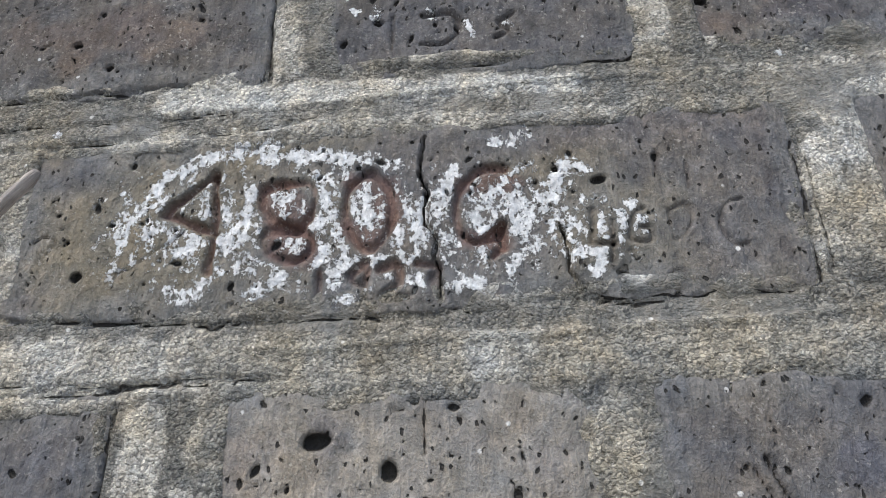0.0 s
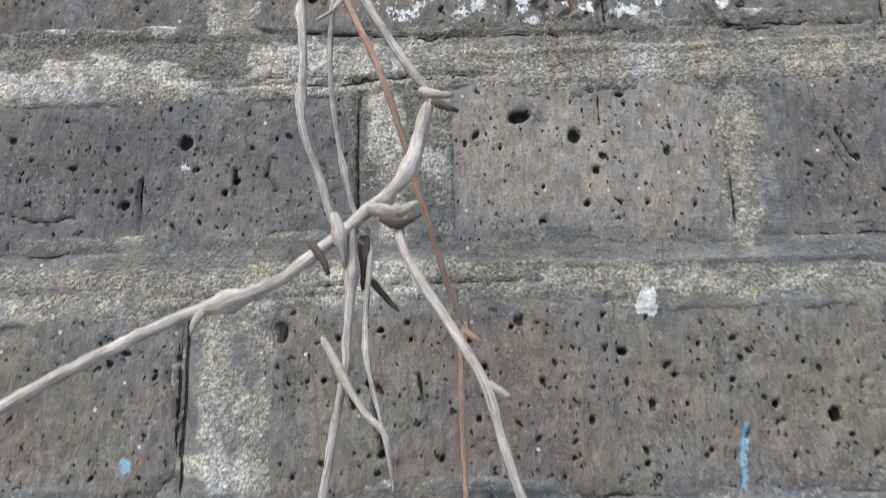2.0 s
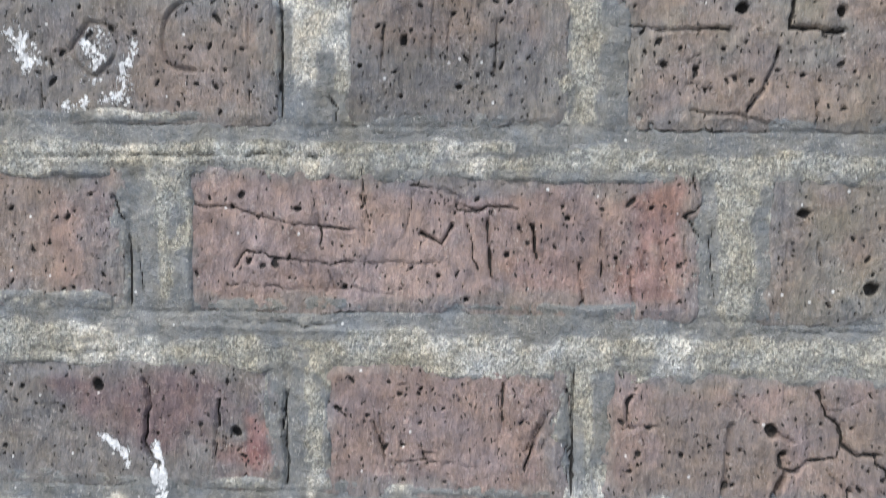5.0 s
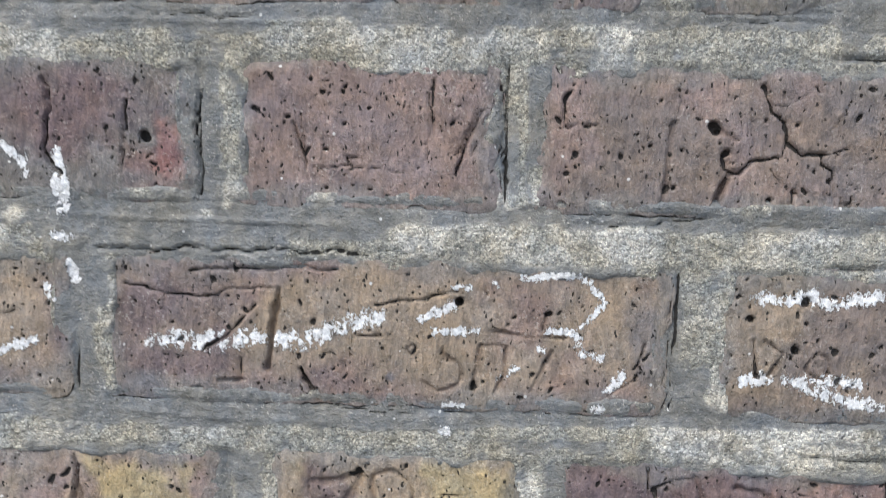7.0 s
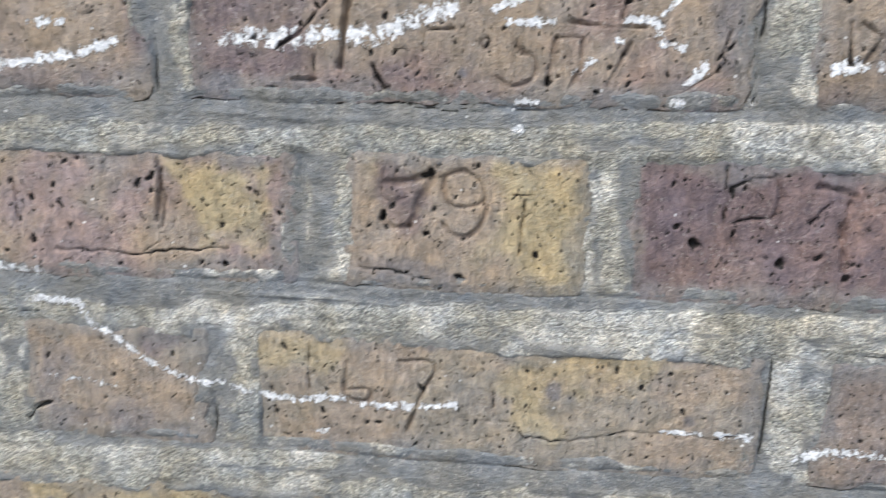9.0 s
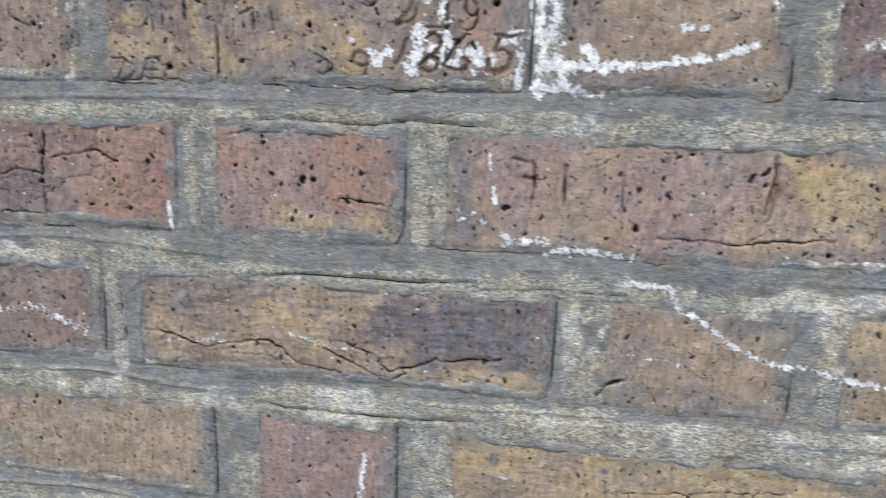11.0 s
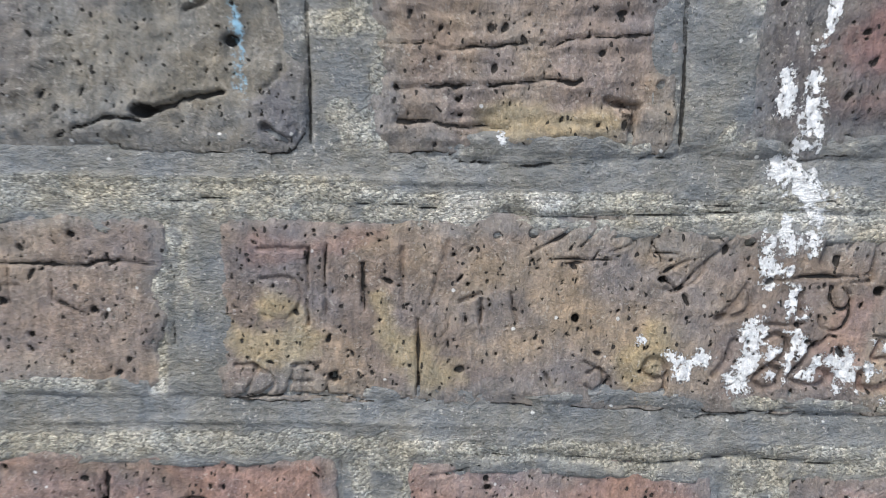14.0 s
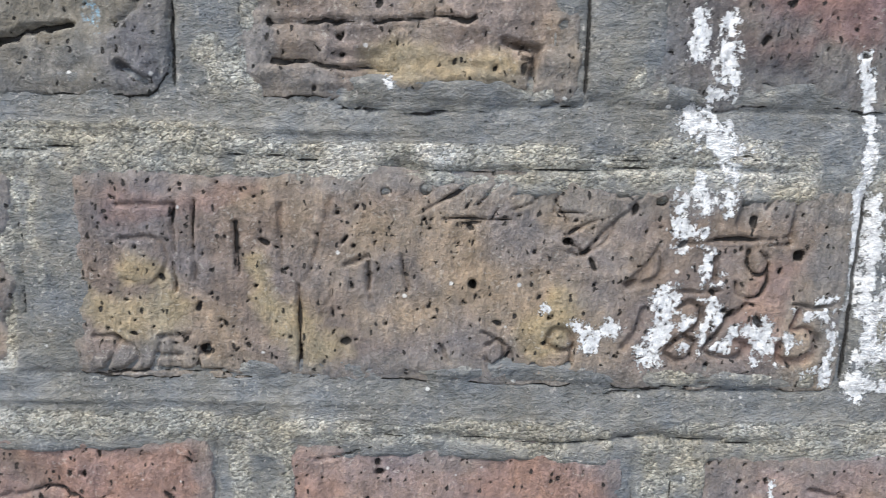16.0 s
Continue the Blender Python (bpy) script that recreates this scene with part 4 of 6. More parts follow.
lime(4, 0.85, (-422.7, -517.5), (-419.5, -564.1))
lime(4, 0.85, (-301.3, -522.5), (-297.5, -567.7))
lime(4, 0.85, (-469.1, -601.2), (-468.2, -650.6))
slate(4, 1, (-310.7, -511.4), (-307.8, -522.9))
lime(3.6, 0.9, (-581.3, -428.2), (-433.0, -426.5))
slate(3, 1, (-419.1, -423.6), (-325.6, -423.0))
slate(3, 1, (-689.0, -502.3), (-491.0, -498.5))
slate(3, 1, (-645.3, -580.4), (-491.7, -574.7))
lime(3, 0.9, (-655.3, -512.4), (-430.5, -506.4))
lime(6, 1, (-462.9, -580.5), (-447.0, -582.6))
slate(3, 1, (-407.0, -424.3), (-324.5, -421.8))
slate(3, 1, (-505.6, -499.6), (-406.8, -499.2))
lime(3.6, 1, (-499.2, -430.2), (-413.1, -428.2))
lime(3.6, 1, (-403.9, -430.3), (-331.4, -428.9))
lime(3.6, 0.8, (-475.1, -439.2), (-477.5, -487.5))
slate(3, 1, (-482.0, -466.2), (-482.0, -494.4))
lime(3.6, 0.8, (-406.8, -503.8), (-250.9, -499.3))
lime(3.6, 0.8, (-473.1, -509.7), (-413.4, -509.0))
chalk(4, 0.8, (46.7, -9.2), (47.7, -19.1))
chalk(4, 0.8, (56.1, -6.6), (58.1, -13.3))
chalk(5, 0.7, (20.9, 15.7), (29.1, 16.9))
chalk(5, 0.7, (39.3, 6.9), (45.3, 4.6))
patch(24, ROSY, (167.4, -536.9), (186.9, -540.8))
patch(15, SOOT, (-309.3, -614.8), (-247.5, -609.6))
patch(12, SOOT, (-293.8, -627.1), (-244.5, -618.1))
patch(8, YELLOW, (-377.3, -404.3), (-352.5, -409.9))
patch(10, SOOT, (-431.6, -389.0), (-444.0, -405.5))
patch(9, YELLOW, (-368.5, -563.6), (-316.4, -562.9))
pit(1.0, 1.3, (-90, -138))
pit(1.0, 1.3, (-94, -151))
pit(1.0, 1.3, (-85, -159))
pit(1.0, 1.3, (-44, -148))
pit(1.0, 1.3, (-26, -153))
pit(1.0, 1.3, (-11, -165))
pit(1.0, 1.3, (7, -161))
pit(1.0, 1.3, (23, -143))
pit(1.0, 1.3, (-58, -175))
pit(1.0, 1.3, (-46, -164))
pit(0.8, 1.0, (-18, -176))
pit(0.8, 1.0, (0, -154))
pit(0.8, 1.0, (18, -161))
pit(0.8, 1.0, (24, -174))
pit(0.8, 1.0, (49, -177))
pit(0.8, 1.0, (-6, -133))
pit(0.8, 1.0, (4, -178))
pit(0.8, 1.0, (55, -149))
pit(0.8, 1.0, (-76, -136))
pit(0.8, 1.0, (-103, -179))
cut(0.9, 1.2, (-129.5, -309.7), (-127.1, -321.6))
cut(0.9, 1.2, (-93.3, -278.5), (-90.8, -285.5))
cut(0.9, 1.2, (-41.3, -277.8), (-38.9, -284.7))
cut(0.9, 1.2, (-66.8, -320.3), (-64.3, -327.3))
cut(0.9, 1.2, (77.7, -303.4), (79.3, -317.0))
cut(0.9, 1.2, (51.0, -306.2), (52.6, -322.2))
patch(26, MOSS, (-114.6, -6.5), (-85.9, -15.3))
patch(12, MOSS, (-42.6, 23.1), (-22.0, 19.4))
cut(2, 1.6, (-253.4, -525.0), (-243.4, -527.3), (-241.9, -544.6))
cut(2, 1.6, (-247.6, -534.1), (-239.1, -535.1))
cut(2, 1.6, (-228.5, -528.0), (-227.7, -546.6))
cut(1.3, 1.2, (1.0, -468.5), (-1.1, -470.7), (1.1, -472.7), (2.5, -470.1), (1.0, -468.5))
cut(1.3, 1.2, (134.4, -462.5), (136.4, -477.1))
cut(1.3, 1.2, (-46.6, -383.3), (-42.3, -398.5))
cut(1.3, 1.2, (-25.7, -396.0), (-19.4, -395.8))
cut(1.2, 1, (-330.6, -432.0), (-333.9, -444.6), (-325.6, -444.4))
cut(1.2, 1, (-357.3, -433.7), (-346.9, -434.5), (-354.8, -443.1))
crack(1.2, 1.6, (-510.5, -409.9), (-499.6, -406.5), (-488.8, -407.4))
crack(1.2, 1.6, (-583.0, -407.0), (-563.0, -407.1))
crack(1.2, 1.6, (-452.5, -397.4), (-444.1, -391.2))
crack(1.4, 1.8, (80.1, -278.6), (83.9, -289.8), (78.6, -296.6), (85.5, -305.5))
crack(0.9, 1.4, (-134.3, -286.1), (-133.2, -331.3))
crack(1.2, 1.5, (47.7, -219.9), (72.5, -221.1), (93.1, -220.3))
crack(1.2, 1.5, (79.1, -253.1), (101.1, -255.2), (116.8, -259.1))
pit(1.2, 1.0, (112, -237))
pit(1.2, 1.0, (91, -229))
pit(1.2, 1.0, (102, -241))
pit(1.2, 1.0, (122, -239))
pit(1.2, 1.0, (84, -245))
patch(22, PURPLE, (-118.7, -452.8), (-114.8, -485.0))
patch(8, PURPLE, (-32.2, -523.5), (-23.4, -532.0))
cut(1.6, 1.3, (-384.9, -459.6), (-384.4, -467.6))
cut(1.6, 1.3, (-316.1, -439.4), (-310.9, -438.5))
pit(0.55, 0.6, (-449, -457))
pit(0.55, 0.6, (-445, -480))
pit(0.55, 0.6, (-426, -479))
pit(0.55, 0.6, (-410, -456))
pit(0.55, 0.6, (-399, -452))
pit(0.55, 0.6, (-380, -477))
pit(0.55, 0.6, (-360, -454))
pit(0.55, 0.6, (-352, -440))
pit(0.55, 0.6, (-343, -463))
pit(0.55, 0.6, (-334, -475))
pit(0.55, 0.6, (-321, -465))
pit(0.55, 0.6, (-314, -485))
pit(0.55, 0.6, (-308, -449))
pit(0.55, 0.6, (-327, -488))
pit(0.55, 0.6, (-404, -437))
pit(0.55, 0.6, (-416, -442))
crack(1.2, 1.4, (-636.0, -525.7), (-601.5, -520.6), (-595.5, -530.0))
crack(1.2, 1.4, (-550.0, -550.2), (-523.5, -542.0), (-510.6, -544.5))
crack(1.2, 1.4, (-504.0, -534.5), (-478.8, -529.8), (-463.3, -535.2))
crack(1.0, 1.4, (-400.5, -519.3), (-383.3, -515.3))
crack(1.0, 1.4, (-340.5, -549.1), (-317.7, -550.6))
crack(1.2, 1.6, (-452.6, -627.5), (-417.0, -634.6), (-379.5, -627.4), (-363.2, -639.7), (-335.3, -643.7))
crack(1.2, 1.6, (-703.6, -606.4), (-680.5, -600.9))
crack(1, 1.3, (-184.0, -559.8), (-145.0, -560.7), (-106.6, -556.6))
crack(1, 1.3, (-47.6, -561.4), (-33.1, -563.2), (-18.7, -566.2))
cut(1.2, 1.2, (-71.3, -595.1), (-70.9, -618.6))
cut(1.2, 1.2, (9.0, -610.9), (10.8, -626.3))
# figures 1865, and the small ones over them
cut(2.6, 1.8, (-307.0, -471.6), (-308.8, -478.2), (-311.7, -482.6))
cut(2.4, 1.6, (-297.5, -470.5), (-294.1, -468.8), (-290.5, -471.5), (-291.7, -475.6), (-295.9, -478.9), (-298.9, -482.1))
cut(2.6, 1.8, (-297.3, -479.6), (-299.9, -483.3), (-297.4, -485.8), (-293.3, -484.8), (-291.9, -481.1), (-294.3, -479.2))
cut(2.6, 2.0, (-278.8, -468.9), (-283.5, -474.2), (-286.8, -478.8), (-289.0, -482.7), (-285.6, -484.6), (-280.1, -484.8), (-277.7, -481.4), (-280.6, -479.5))
cut(1.4, 1.2, (-278.5, -484.1), (-276.4, -487.4))
cut(2.0, 1.4, (-265.5, -468.5), (-259.3, -469.5), (-251.5, -468.2))
cut_red(2.6, 1.8, (-263.0, -470.4), (-264.6, -475.9), (-261.0, -475.3), (-257.8, -478.9), (-258.3, -483.2), (-262.2, -485.5), (-267.1, -484.8), (-267.9, -480.5))
cut(1.6, 1.0, (-279.3, -453.9), (-279.7, -457.1), (-277.6, -460.4), (-274.7, -460.2), (-273.8, -456.5), (-276.1, -453.8))
cut(1.6, 1.0, (-273.5, -457.8), (-274.1, -463.9), (-276.3, -466.9), (-281.1, -466.3), (-282.0, -462.8))
cut(2.6, 1.2, (-304.3, -453.5), (-307.8, -460.2), (-312.3, -464.4))
cut(1.8, 1.5, (-304.2, -455.0), (-302.8, -459.8), (-306.0, -463.4), (-311.6, -464.2))
cut(2.6, 2.0, (-288.0, -456.2), (-287.8, -461.7))
cut(1.8, 1.2, (-297.9, -465.5), (-292.3, -465.8), (-286.5, -465.3))
cut(2.4, 1.4, (-280.1, -436.0), (-281.7, -441.4), (-282.7, -446.3))
cut(2.0, 1.3, (-272.9, -433.9), (-274.0, -438.1), (-275.4, -441.7))
cut(2.6, 1.6, (-266.9, -434.9), (-267.1, -443.4), (-267.7, -450.4))
cut(1.6, 1.2, (-295.6, -452.0), (-285.1, -450.7), (-275.7, -450.5), (-268.8, -449.4))
cut(1.4, 1.0, (-277.1, -452.4), (-267.8, -451.4))
cut(1.5, 1.0, (-316.3, -447.5), (-319.1, -452.3), (-325.4, -456.2), (-328.9, -455.4))
cut(2.2, 1.1, (-317.4, -446.9), (-312.6, -443.3), (-308.7, -437.5), (-306.1, -433.3))
cut(1.2, 0.8, (-329.2, -450.6), (-323.2, -446.7), (-317.1, -445.3))
pit(1.5, 1.6, (-265.4, -455.1))
pit(0.7, 1.2, (-270.3, -459.3))
pit(1.2, 1.2, (-329.9, -452.9))
pit(1.2, 1.4, (-281.2, -439.9))
pit(1.3, 0.8, (-304.3, -441.5))
pit(0.9, 1.2, (-287.9, -487.9))
cut(2.0, 1.4, (-333.8, -482.0), (-332.2, -478.2), (-328.2, -478.5), (-326.5, -482.4), (-329.8, -484.1), (-333.8, -482.4))
cut(2.0, 1.4, (-326.5, -482.8), (-327.6, -488.1), (-332.6, -490.3), (-337.2, -488.2))
cut(1.8, 1.5, (-351.9, -478.9), (-345.3, -482.8), (-344.3, -487.4), (-347.9, -490.9), (-351.5, -486.4))
pit(0.9, 1.0, (-337.2, -488.3))
pit(1.3, 1.9, (-369.0, -438.8))
pit(1.5, 1.8, (-355.7, -464.9))
pit(1.0, 1.0, (-328.9, -452.6))
pit(1.1, 1.4, (-430.8, -486.5))
# figures 59 and a thin T
cut(4.2, 1.8, (-37.7, -526.3), (-29.3, -525.2), (-17.9, -522.7))
cut(4.6, 1.6, (-18.4, -524.0), (-22.8, -532.6), (-25.6, -539.4), (-27.4, -543.6))
cut(2.4, 1.2, (-27.4, -543.6), (-33.7, -544.7), (-38.9, -542.1))
cut(2.0, 0.9, (-37.6, -519.6), (-39.5, -526.3), (-37.4, -533.0), (-29.5, -532.3))
pit(1.5, 2.6, (-38.9, -539.8))
pit(2.4, 1.3, (-21.4, -522.5))
pit(1.6, 0.9, (-19.9, -547.0))
cut(2.2, 1.3, (-13.5, -522.6), (-5.2, -520.6), (0.9, -524.9), (2.9, -531.5), (-3.5, -535.0), (-11.0, -534.1), (-13.6, -529.0), (-13.3, -523.0))
cut(2.4, 1.3, (2.9, -531.5), (3.6, -536.8), (1.0, -543.7), (-4.4, -547.7), (-10.6, -546.3), (-13.2, -542.7))
cut(1.2, 0.6, (14.0, -529.6), (23.6, -529.1))
cut(1.3, 1.8, (19.5, -531.5), (18.6, -542.8), (17.9, -554.2))
# figures 307
cut(2.4, 1.3, (13.2, -469.6), (14.3, -473.2), (19.4, -475.8), (20.8, -480.4), (18.3, -485.2), (11.8, -486.6), (5.8, -483.6))
cut(2.2, 1.4, (28.3, -468.2), (26.8, -476.5), (25.5, -486.3))
cut(2.2, 1.3, (38.7, -469.1), (38.2, -478.9), (34.7, -487.2))
cut(1.4, 0.8, (28.3, -468.4), (38.7, -468.6))
cut(2.2, 1.3, (56.7, -470.3), (52.7, -478.6), (48.5, -485.8))
pit(1.3, 2.6, (25.5, -484.8))
pit(1.4, 0.8, (44.2, -488.6))
pit(2.0, 2.2, (19.6, -451.6))
pit(1.6, 1.2, (54.8, -455.0))
# letters P and 7, and crazed clay beside them
cut(1.5, 1.6, (96.9, -516.3), (97.4, -527.2), (97.9, -540.1))
cut(1.6, 1.0, (99.2, -524.1), (107.0, -520.4), (114.5, -519.5))
cut(3.4, 1.8, (115.7, -519.1), (118.9, -526.7), (116.3, -534.7))
cut(1.6, 1.2, (116.4, -535.1), (108.2, -536.0), (100.8, -537.6))
cut(2.8, 1.4, (101.7, -541.2), (102.6, -547.7))
cut(3.2, 2.2, (131.8, -522.8), (138.9, -523.5), (145.2, -526.0))
crack(1.8, 2.0, (130.3, -536.6), (133.8, -532.0), (136.9, -528.8))
cut(3.8, 2.2, (144.1, -528.2), (142.7, -539.4), (145.3, -554.7))
crack(0.6, 0.8, (158.0, -518.6), (169.1, -523.1), (185.3, -533.7))
crack(0.6, 0.8, (154.8, -527.9), (168.0, -532.0), (188.3, -540.3))
crack(0.6, 0.8, (160.0, -536.6), (175.4, -539.6), (188.9, -544.8))
crack(0.6, 0.8, (159.4, -550.6), (171.6, -544.2), (186.6, -543.7))
crack(0.6, 0.8, (161.0, -545.6), (170.5, -552.6), (167.4, -563.7))
crack(0.6, 0.8, (154.2, -523.1), (165.4, -527.6), (176.0, -527.4))
crack(0.6, 0.8, (176.9, -551.9), (182.9, -548.4), (189.5, -549.3))
crack(2.2, 3.0, (191.6, -513.9), (191.2, -526.9), (189.6, -540.3), (190.6, -556.1))
pit(2.6, 2.0, (87.3, -547.2))
pit(2.0, 1.7, (120.5, -552.9))
pit(1.4, 1.1, (134.5, -550.9))
pit(1.8, 1.6, (146.1, -558.6))
pit(2.8, 1.2, (143.4, -511.2))
# red clay bared in the figures 480
patch(6, BARED, (-41.5, 4.3), (-39.5, -2.1), (-40.9, -6.3))
patch(6, BARED, (-42.2, -11.4), (-35.6, -13.5))
patch(4, BARED, (-21.7, 6.4), (-11.9, 3.8), (-10.3, -6.8), (-16.6, -13.1), (-22.2, -7.7))
patch(4, BARED, (12.1, 2.0), (21.6, 2.1))
patch(4, BARED, (19.0, -13.9), (11.4, -13.4))
# soot and grey film on clay and mortar
patch(9, ASH, (-117.5, -440.8), (-56.9, -439.7))
patch(7, ASH, (-123.8, -491.3), (-71.8, -492.3))
patch(8, ASH, (89.2, -448.0), (97.4, -476.0))
slate(7, 1, (-137.7, -432.2), (-54.5, -431.2))
slate(6, 1, (-134.5, -442.1), (-130.9, -497.9))
slate(5, 1, (103.8, -478.0), (109.1, -492.4))
slate(5, 1, (-66.5, -520.4), (-66.2, -566.0))
slate(3.5, 1, (-144.3, -500.4), (-67.9, -500.8), (24.8, -500.7))
slate(6, 1, (-257.8, -430.8), (-250.7, -462.0), (-246.6, -493.4))
slate(5, 1, (-324.8, -417.6), (-256.8, -415.0))
slate(6, 1, (-308.9, -389.8), (-306.0, -406.8))
patch(9, ASH, (-280.7, -432.9), (-257.8, -443.1))
patch(8, ASH, (-256.4, -454.1), (-252.6, -471.8))
patch(12, DARK_CLAY, (-299.7, -393.7), (-296.9, -408.0))
patch(8, DARK_CLAY, (-295.1, -410.9), (-257.5, -409.9))
slate(4, 1, (-472.5, -437.9), (-472.3, -477.5))
slate(3.5, 1, (-463.9, -494.7), (-376.6, -496.8))
slate(4, 1, (-386.7, -421.4), (-362.5, -422.3))
slate(3.2, 1, (-114.8, 29.3), (-25.7, 30.2), (41.5, 27.6), (127.5, 30.5))
slate(5, 1, (94.6, -31.3), (113.7, -31.0))
slate(6, 0.9, (106.8, 48.7), (108.1, 26.7))
slate(3, 1, (-18.9, 43.0), (26.2, 43.7))
patch(8, DARK_CLAY, (109.3, 52.7), (133.7, 41.7))
patch(7, DARK_CLAY, (99.6, 16.2), (98.1, -16.1), (97.6, -30.0))
patch(9, ASH, (24.6, 21.0), (88.3, 21.0))
patch(12, MOSS, (-90.4, 25.2), (-56.8, 26.3))
patch(8, RUSSET, (-137.1, 70.7), (-77.2, 64.3))
patch(7, RUSSET, (-116.0, 54.8), (-91.8, 72.8))
patch(6, RUSSET, (94.8, 45.9), (77.8, 51.9))
lime(3, 1, (-126.0, 47.0), (-97.4, 46.5))
lime(2.4, 1, (94.4, 28.0), (121.5, 31.1))
slate(6, 1, (-76.8, -248.2), (-62.7, -253.9), (-86.2, -255.2))
slate(5, 1, (-208.2, -262.0), (-72.0, -261.5))
slate(5, 1, (-144.3, -319.6), (-143.1, -341.2))
slate(5, 1, (-134.5, -343.4), (-61.8, -345.0))
slate(5, 1, (-80.8, -368.3), (-79.4, -411.9))
slate(4, 1, (81.6, -289.8), (85.5, -335.2))
lime(7, 1, (-52.2, -355.4), (-19.1, -352.0))
lime(5, 1, (27.3, -355.3), (45.7, -357.1))
lime(5, 1, (96.8, -282.8), (100.8, -330.2))
lime(5, 0.9, (-194.6, -357.2), (-139.5, -360.5))
patch(9, ASH, (-209.9, -360.2), (-149.5, -363.2))
patch(7, ASH, (50.2, -357.0), (152.2, -353.8))
patch(7, ASH, (-38.9, -284.7), (16.4, -281.7))
patch(8, ASH, (-173.6, -284.3), (-159.2, -336.8))
patch(8, ASH, (114.3, -284.8), (119.3, -298.1))
# laminated clay, and joints that have opened
crack(1.3, 2.5, (-119.7, -29.2), (-86.5, -31.8), (-57.8, -33.9), (-30.0, -34.0), (6.0, -34.2))
crack(1.1, 2.5, (6.0, -34.2), (20.6, -34.1))
crack(1.2, 2.5, (43.7, -34.0), (67.8, -33.6), (80.3, -33.4), (95.6, -32.9))
crack(1.2, 2.5, (-136.7, 43.3), (-98.7, 42.8), (-74.7, 43.2))
crack(1.0, 2.0, (-10.1, 43.2), (26.2, 43.5))
crack(1.1, 2.0, (-134.0, 32.0), (-97.1, 32.8), (-57.3, 31.9))
crack(1.1, 2.0, (101.0, 8.9), (100.4, -3.2), (100.9, -16.3), (99.5, -30.9))
crack(1.2, 2.2, (-115.2, -48.4), (-74.3, -49.9), (-50.1, -49.9))
crack(1.0, 2, (73.8, -52.7), (89.7, -52.1))
crack(1.2, 2.2, (-151.3, -273.3), (-110.1, -272.6), (-67.2, -272.8))
crack(1.2, 2.2, (-87.6, -213.9), (-87.2, -246.0))
crack(1.6, 2.2, (-67.4, -248.2), (-63.4, -253.9), (-64.0, -258.5))
crack(1.1, 2, (-48.5, -263.0), (-25.3, -263.4))
crack(1.2, 2.2, (-147.7, -312.5), (-146.8, -334.0))
crack(1.1, 2, (-110.0, -341.5), (-76.2, -343.7), (-61.8, -341.9))
crack(1.2, 2.2, (88.6, -298.7), (90.3, -331.6))
crack(1.0, 2, (110.1, -341.4), (155.9, -340.1))
crack(1.3, 2.5, (-85.2, -373.2), (-84.0, -412.1))
crack(1.1, 2, (33.6, -366.9), (36.0, -404.6))
crack(1.0, 1.4, (-20.3, -285.6), (-12.9, -287.8), (-13.7, -291.7), (-4.0, -293.4), (12.1, -292.7))
crack(0.9, 1.2, (-8.5, -300.4), (-4.6, -318.9))
crack(1.3, 1.6, (17.7, -300.0), (18.5, -313.8))
crack(1.2, 1.6, (37.7, -315.6), (38.7, -336.4))
crack(1.2, 1.6, (57.6, -317.5), (58.7, -337.0))
crack(0.8, 1, (-53.0, -278.0), (-50.4, -301.2))
crack(0.8, 1, (-71.7, -294.5), (-70.2, -310.9))
crack(1.2, 2.2, (103.2, -449.7), (104.5, -492.5))
crack(1.0, 2, (-28.8, -495.6), (-5.2, -496.7), (24.7, -495.6))
crack(1.1, 2, (-125.3, -434.0), (-87.8, -433.7), (-21.6, -432.3))
crack(1.0, 2, (-88.3, -441.6), (-50.7, -440.2), (-30.0, -439.4))
crack(0.35, 0.9, (-135.8, -554.0), (-143.1, -558.8))
crack(1.0, 1.4, (-13.6, -453.9), (7.2, -449.5), (19.5, -447.3))
crack(1.2, 1.6, (-42.5, -483.2), (-37.3, -487.3), (-35.3, -494.7))
crack(0.9, 1.2, (92.5, -465.9), (92.2, -476.1), (83.4, -484.6), (77.2, -486.8))
crack(1.1, 2, (-401.8, -415.9), (-377.7, -418.2), (-347.5, -417.4), (-317.5, -414.4))
crack(1.1, 2, (-419.2, -391.3), (-419.1, -414.2))
crack(1.0, 2, (-484.1, -431.0), (-461.3, -430.4))
crack(1.0, 2, (-438.5, -430.7), (-398.9, -432.2))
crack(1.2, 2, (-482.5, -447.4), (-480.8, -464.7), (-482.2, -477.7))
crack(0.9, 1.5, (-465.5, -494.8), (-441.2, -492.5), (-399.3, -494.3))
crack(1.0, 1.5, (-327.8, -497.2), (-295.4, -494.7), (-289.0, -492.8), (-279.0, -495.1), (-262.8, -493.9))
crack(1.0, 1.5, (-331.7, -430.0), (-270.4, -428.9))
patch(13, PURPLE, (-623.7, -541.5), (-510.8, -557.4))
patch(9, ASH, (-635.9, -525.7), (-630.5, -575.9))
patch(9, PURPLE, (-325.1, -622.0), (-249.2, -604.7))
patch(8, ASH, (-286.2, -512.9), (-275.1, -556.7))
patch(10, ASH, (-648.8, -516.5), (-578.2, -522.6))
patch(8, ASH, (-695.4, -602.1), (-686.1, -646.0))
patch(9, ASH, (-459.4, -600.4), (-433.7, -608.4))
patch(12, RUST_CLAY, (-478.7, -520.4), (-447.5, -550.0))
patch(9, ASH, (-412.4, -516.8), (-419.4, -567.3))
crack(1.8, 2.4, (-595.1, -534.9), (-589.7, -521.6), (-581.5, -513.9))
crack(1.6, 2, (-627.8, -548.4), (-620.6, -564.8))
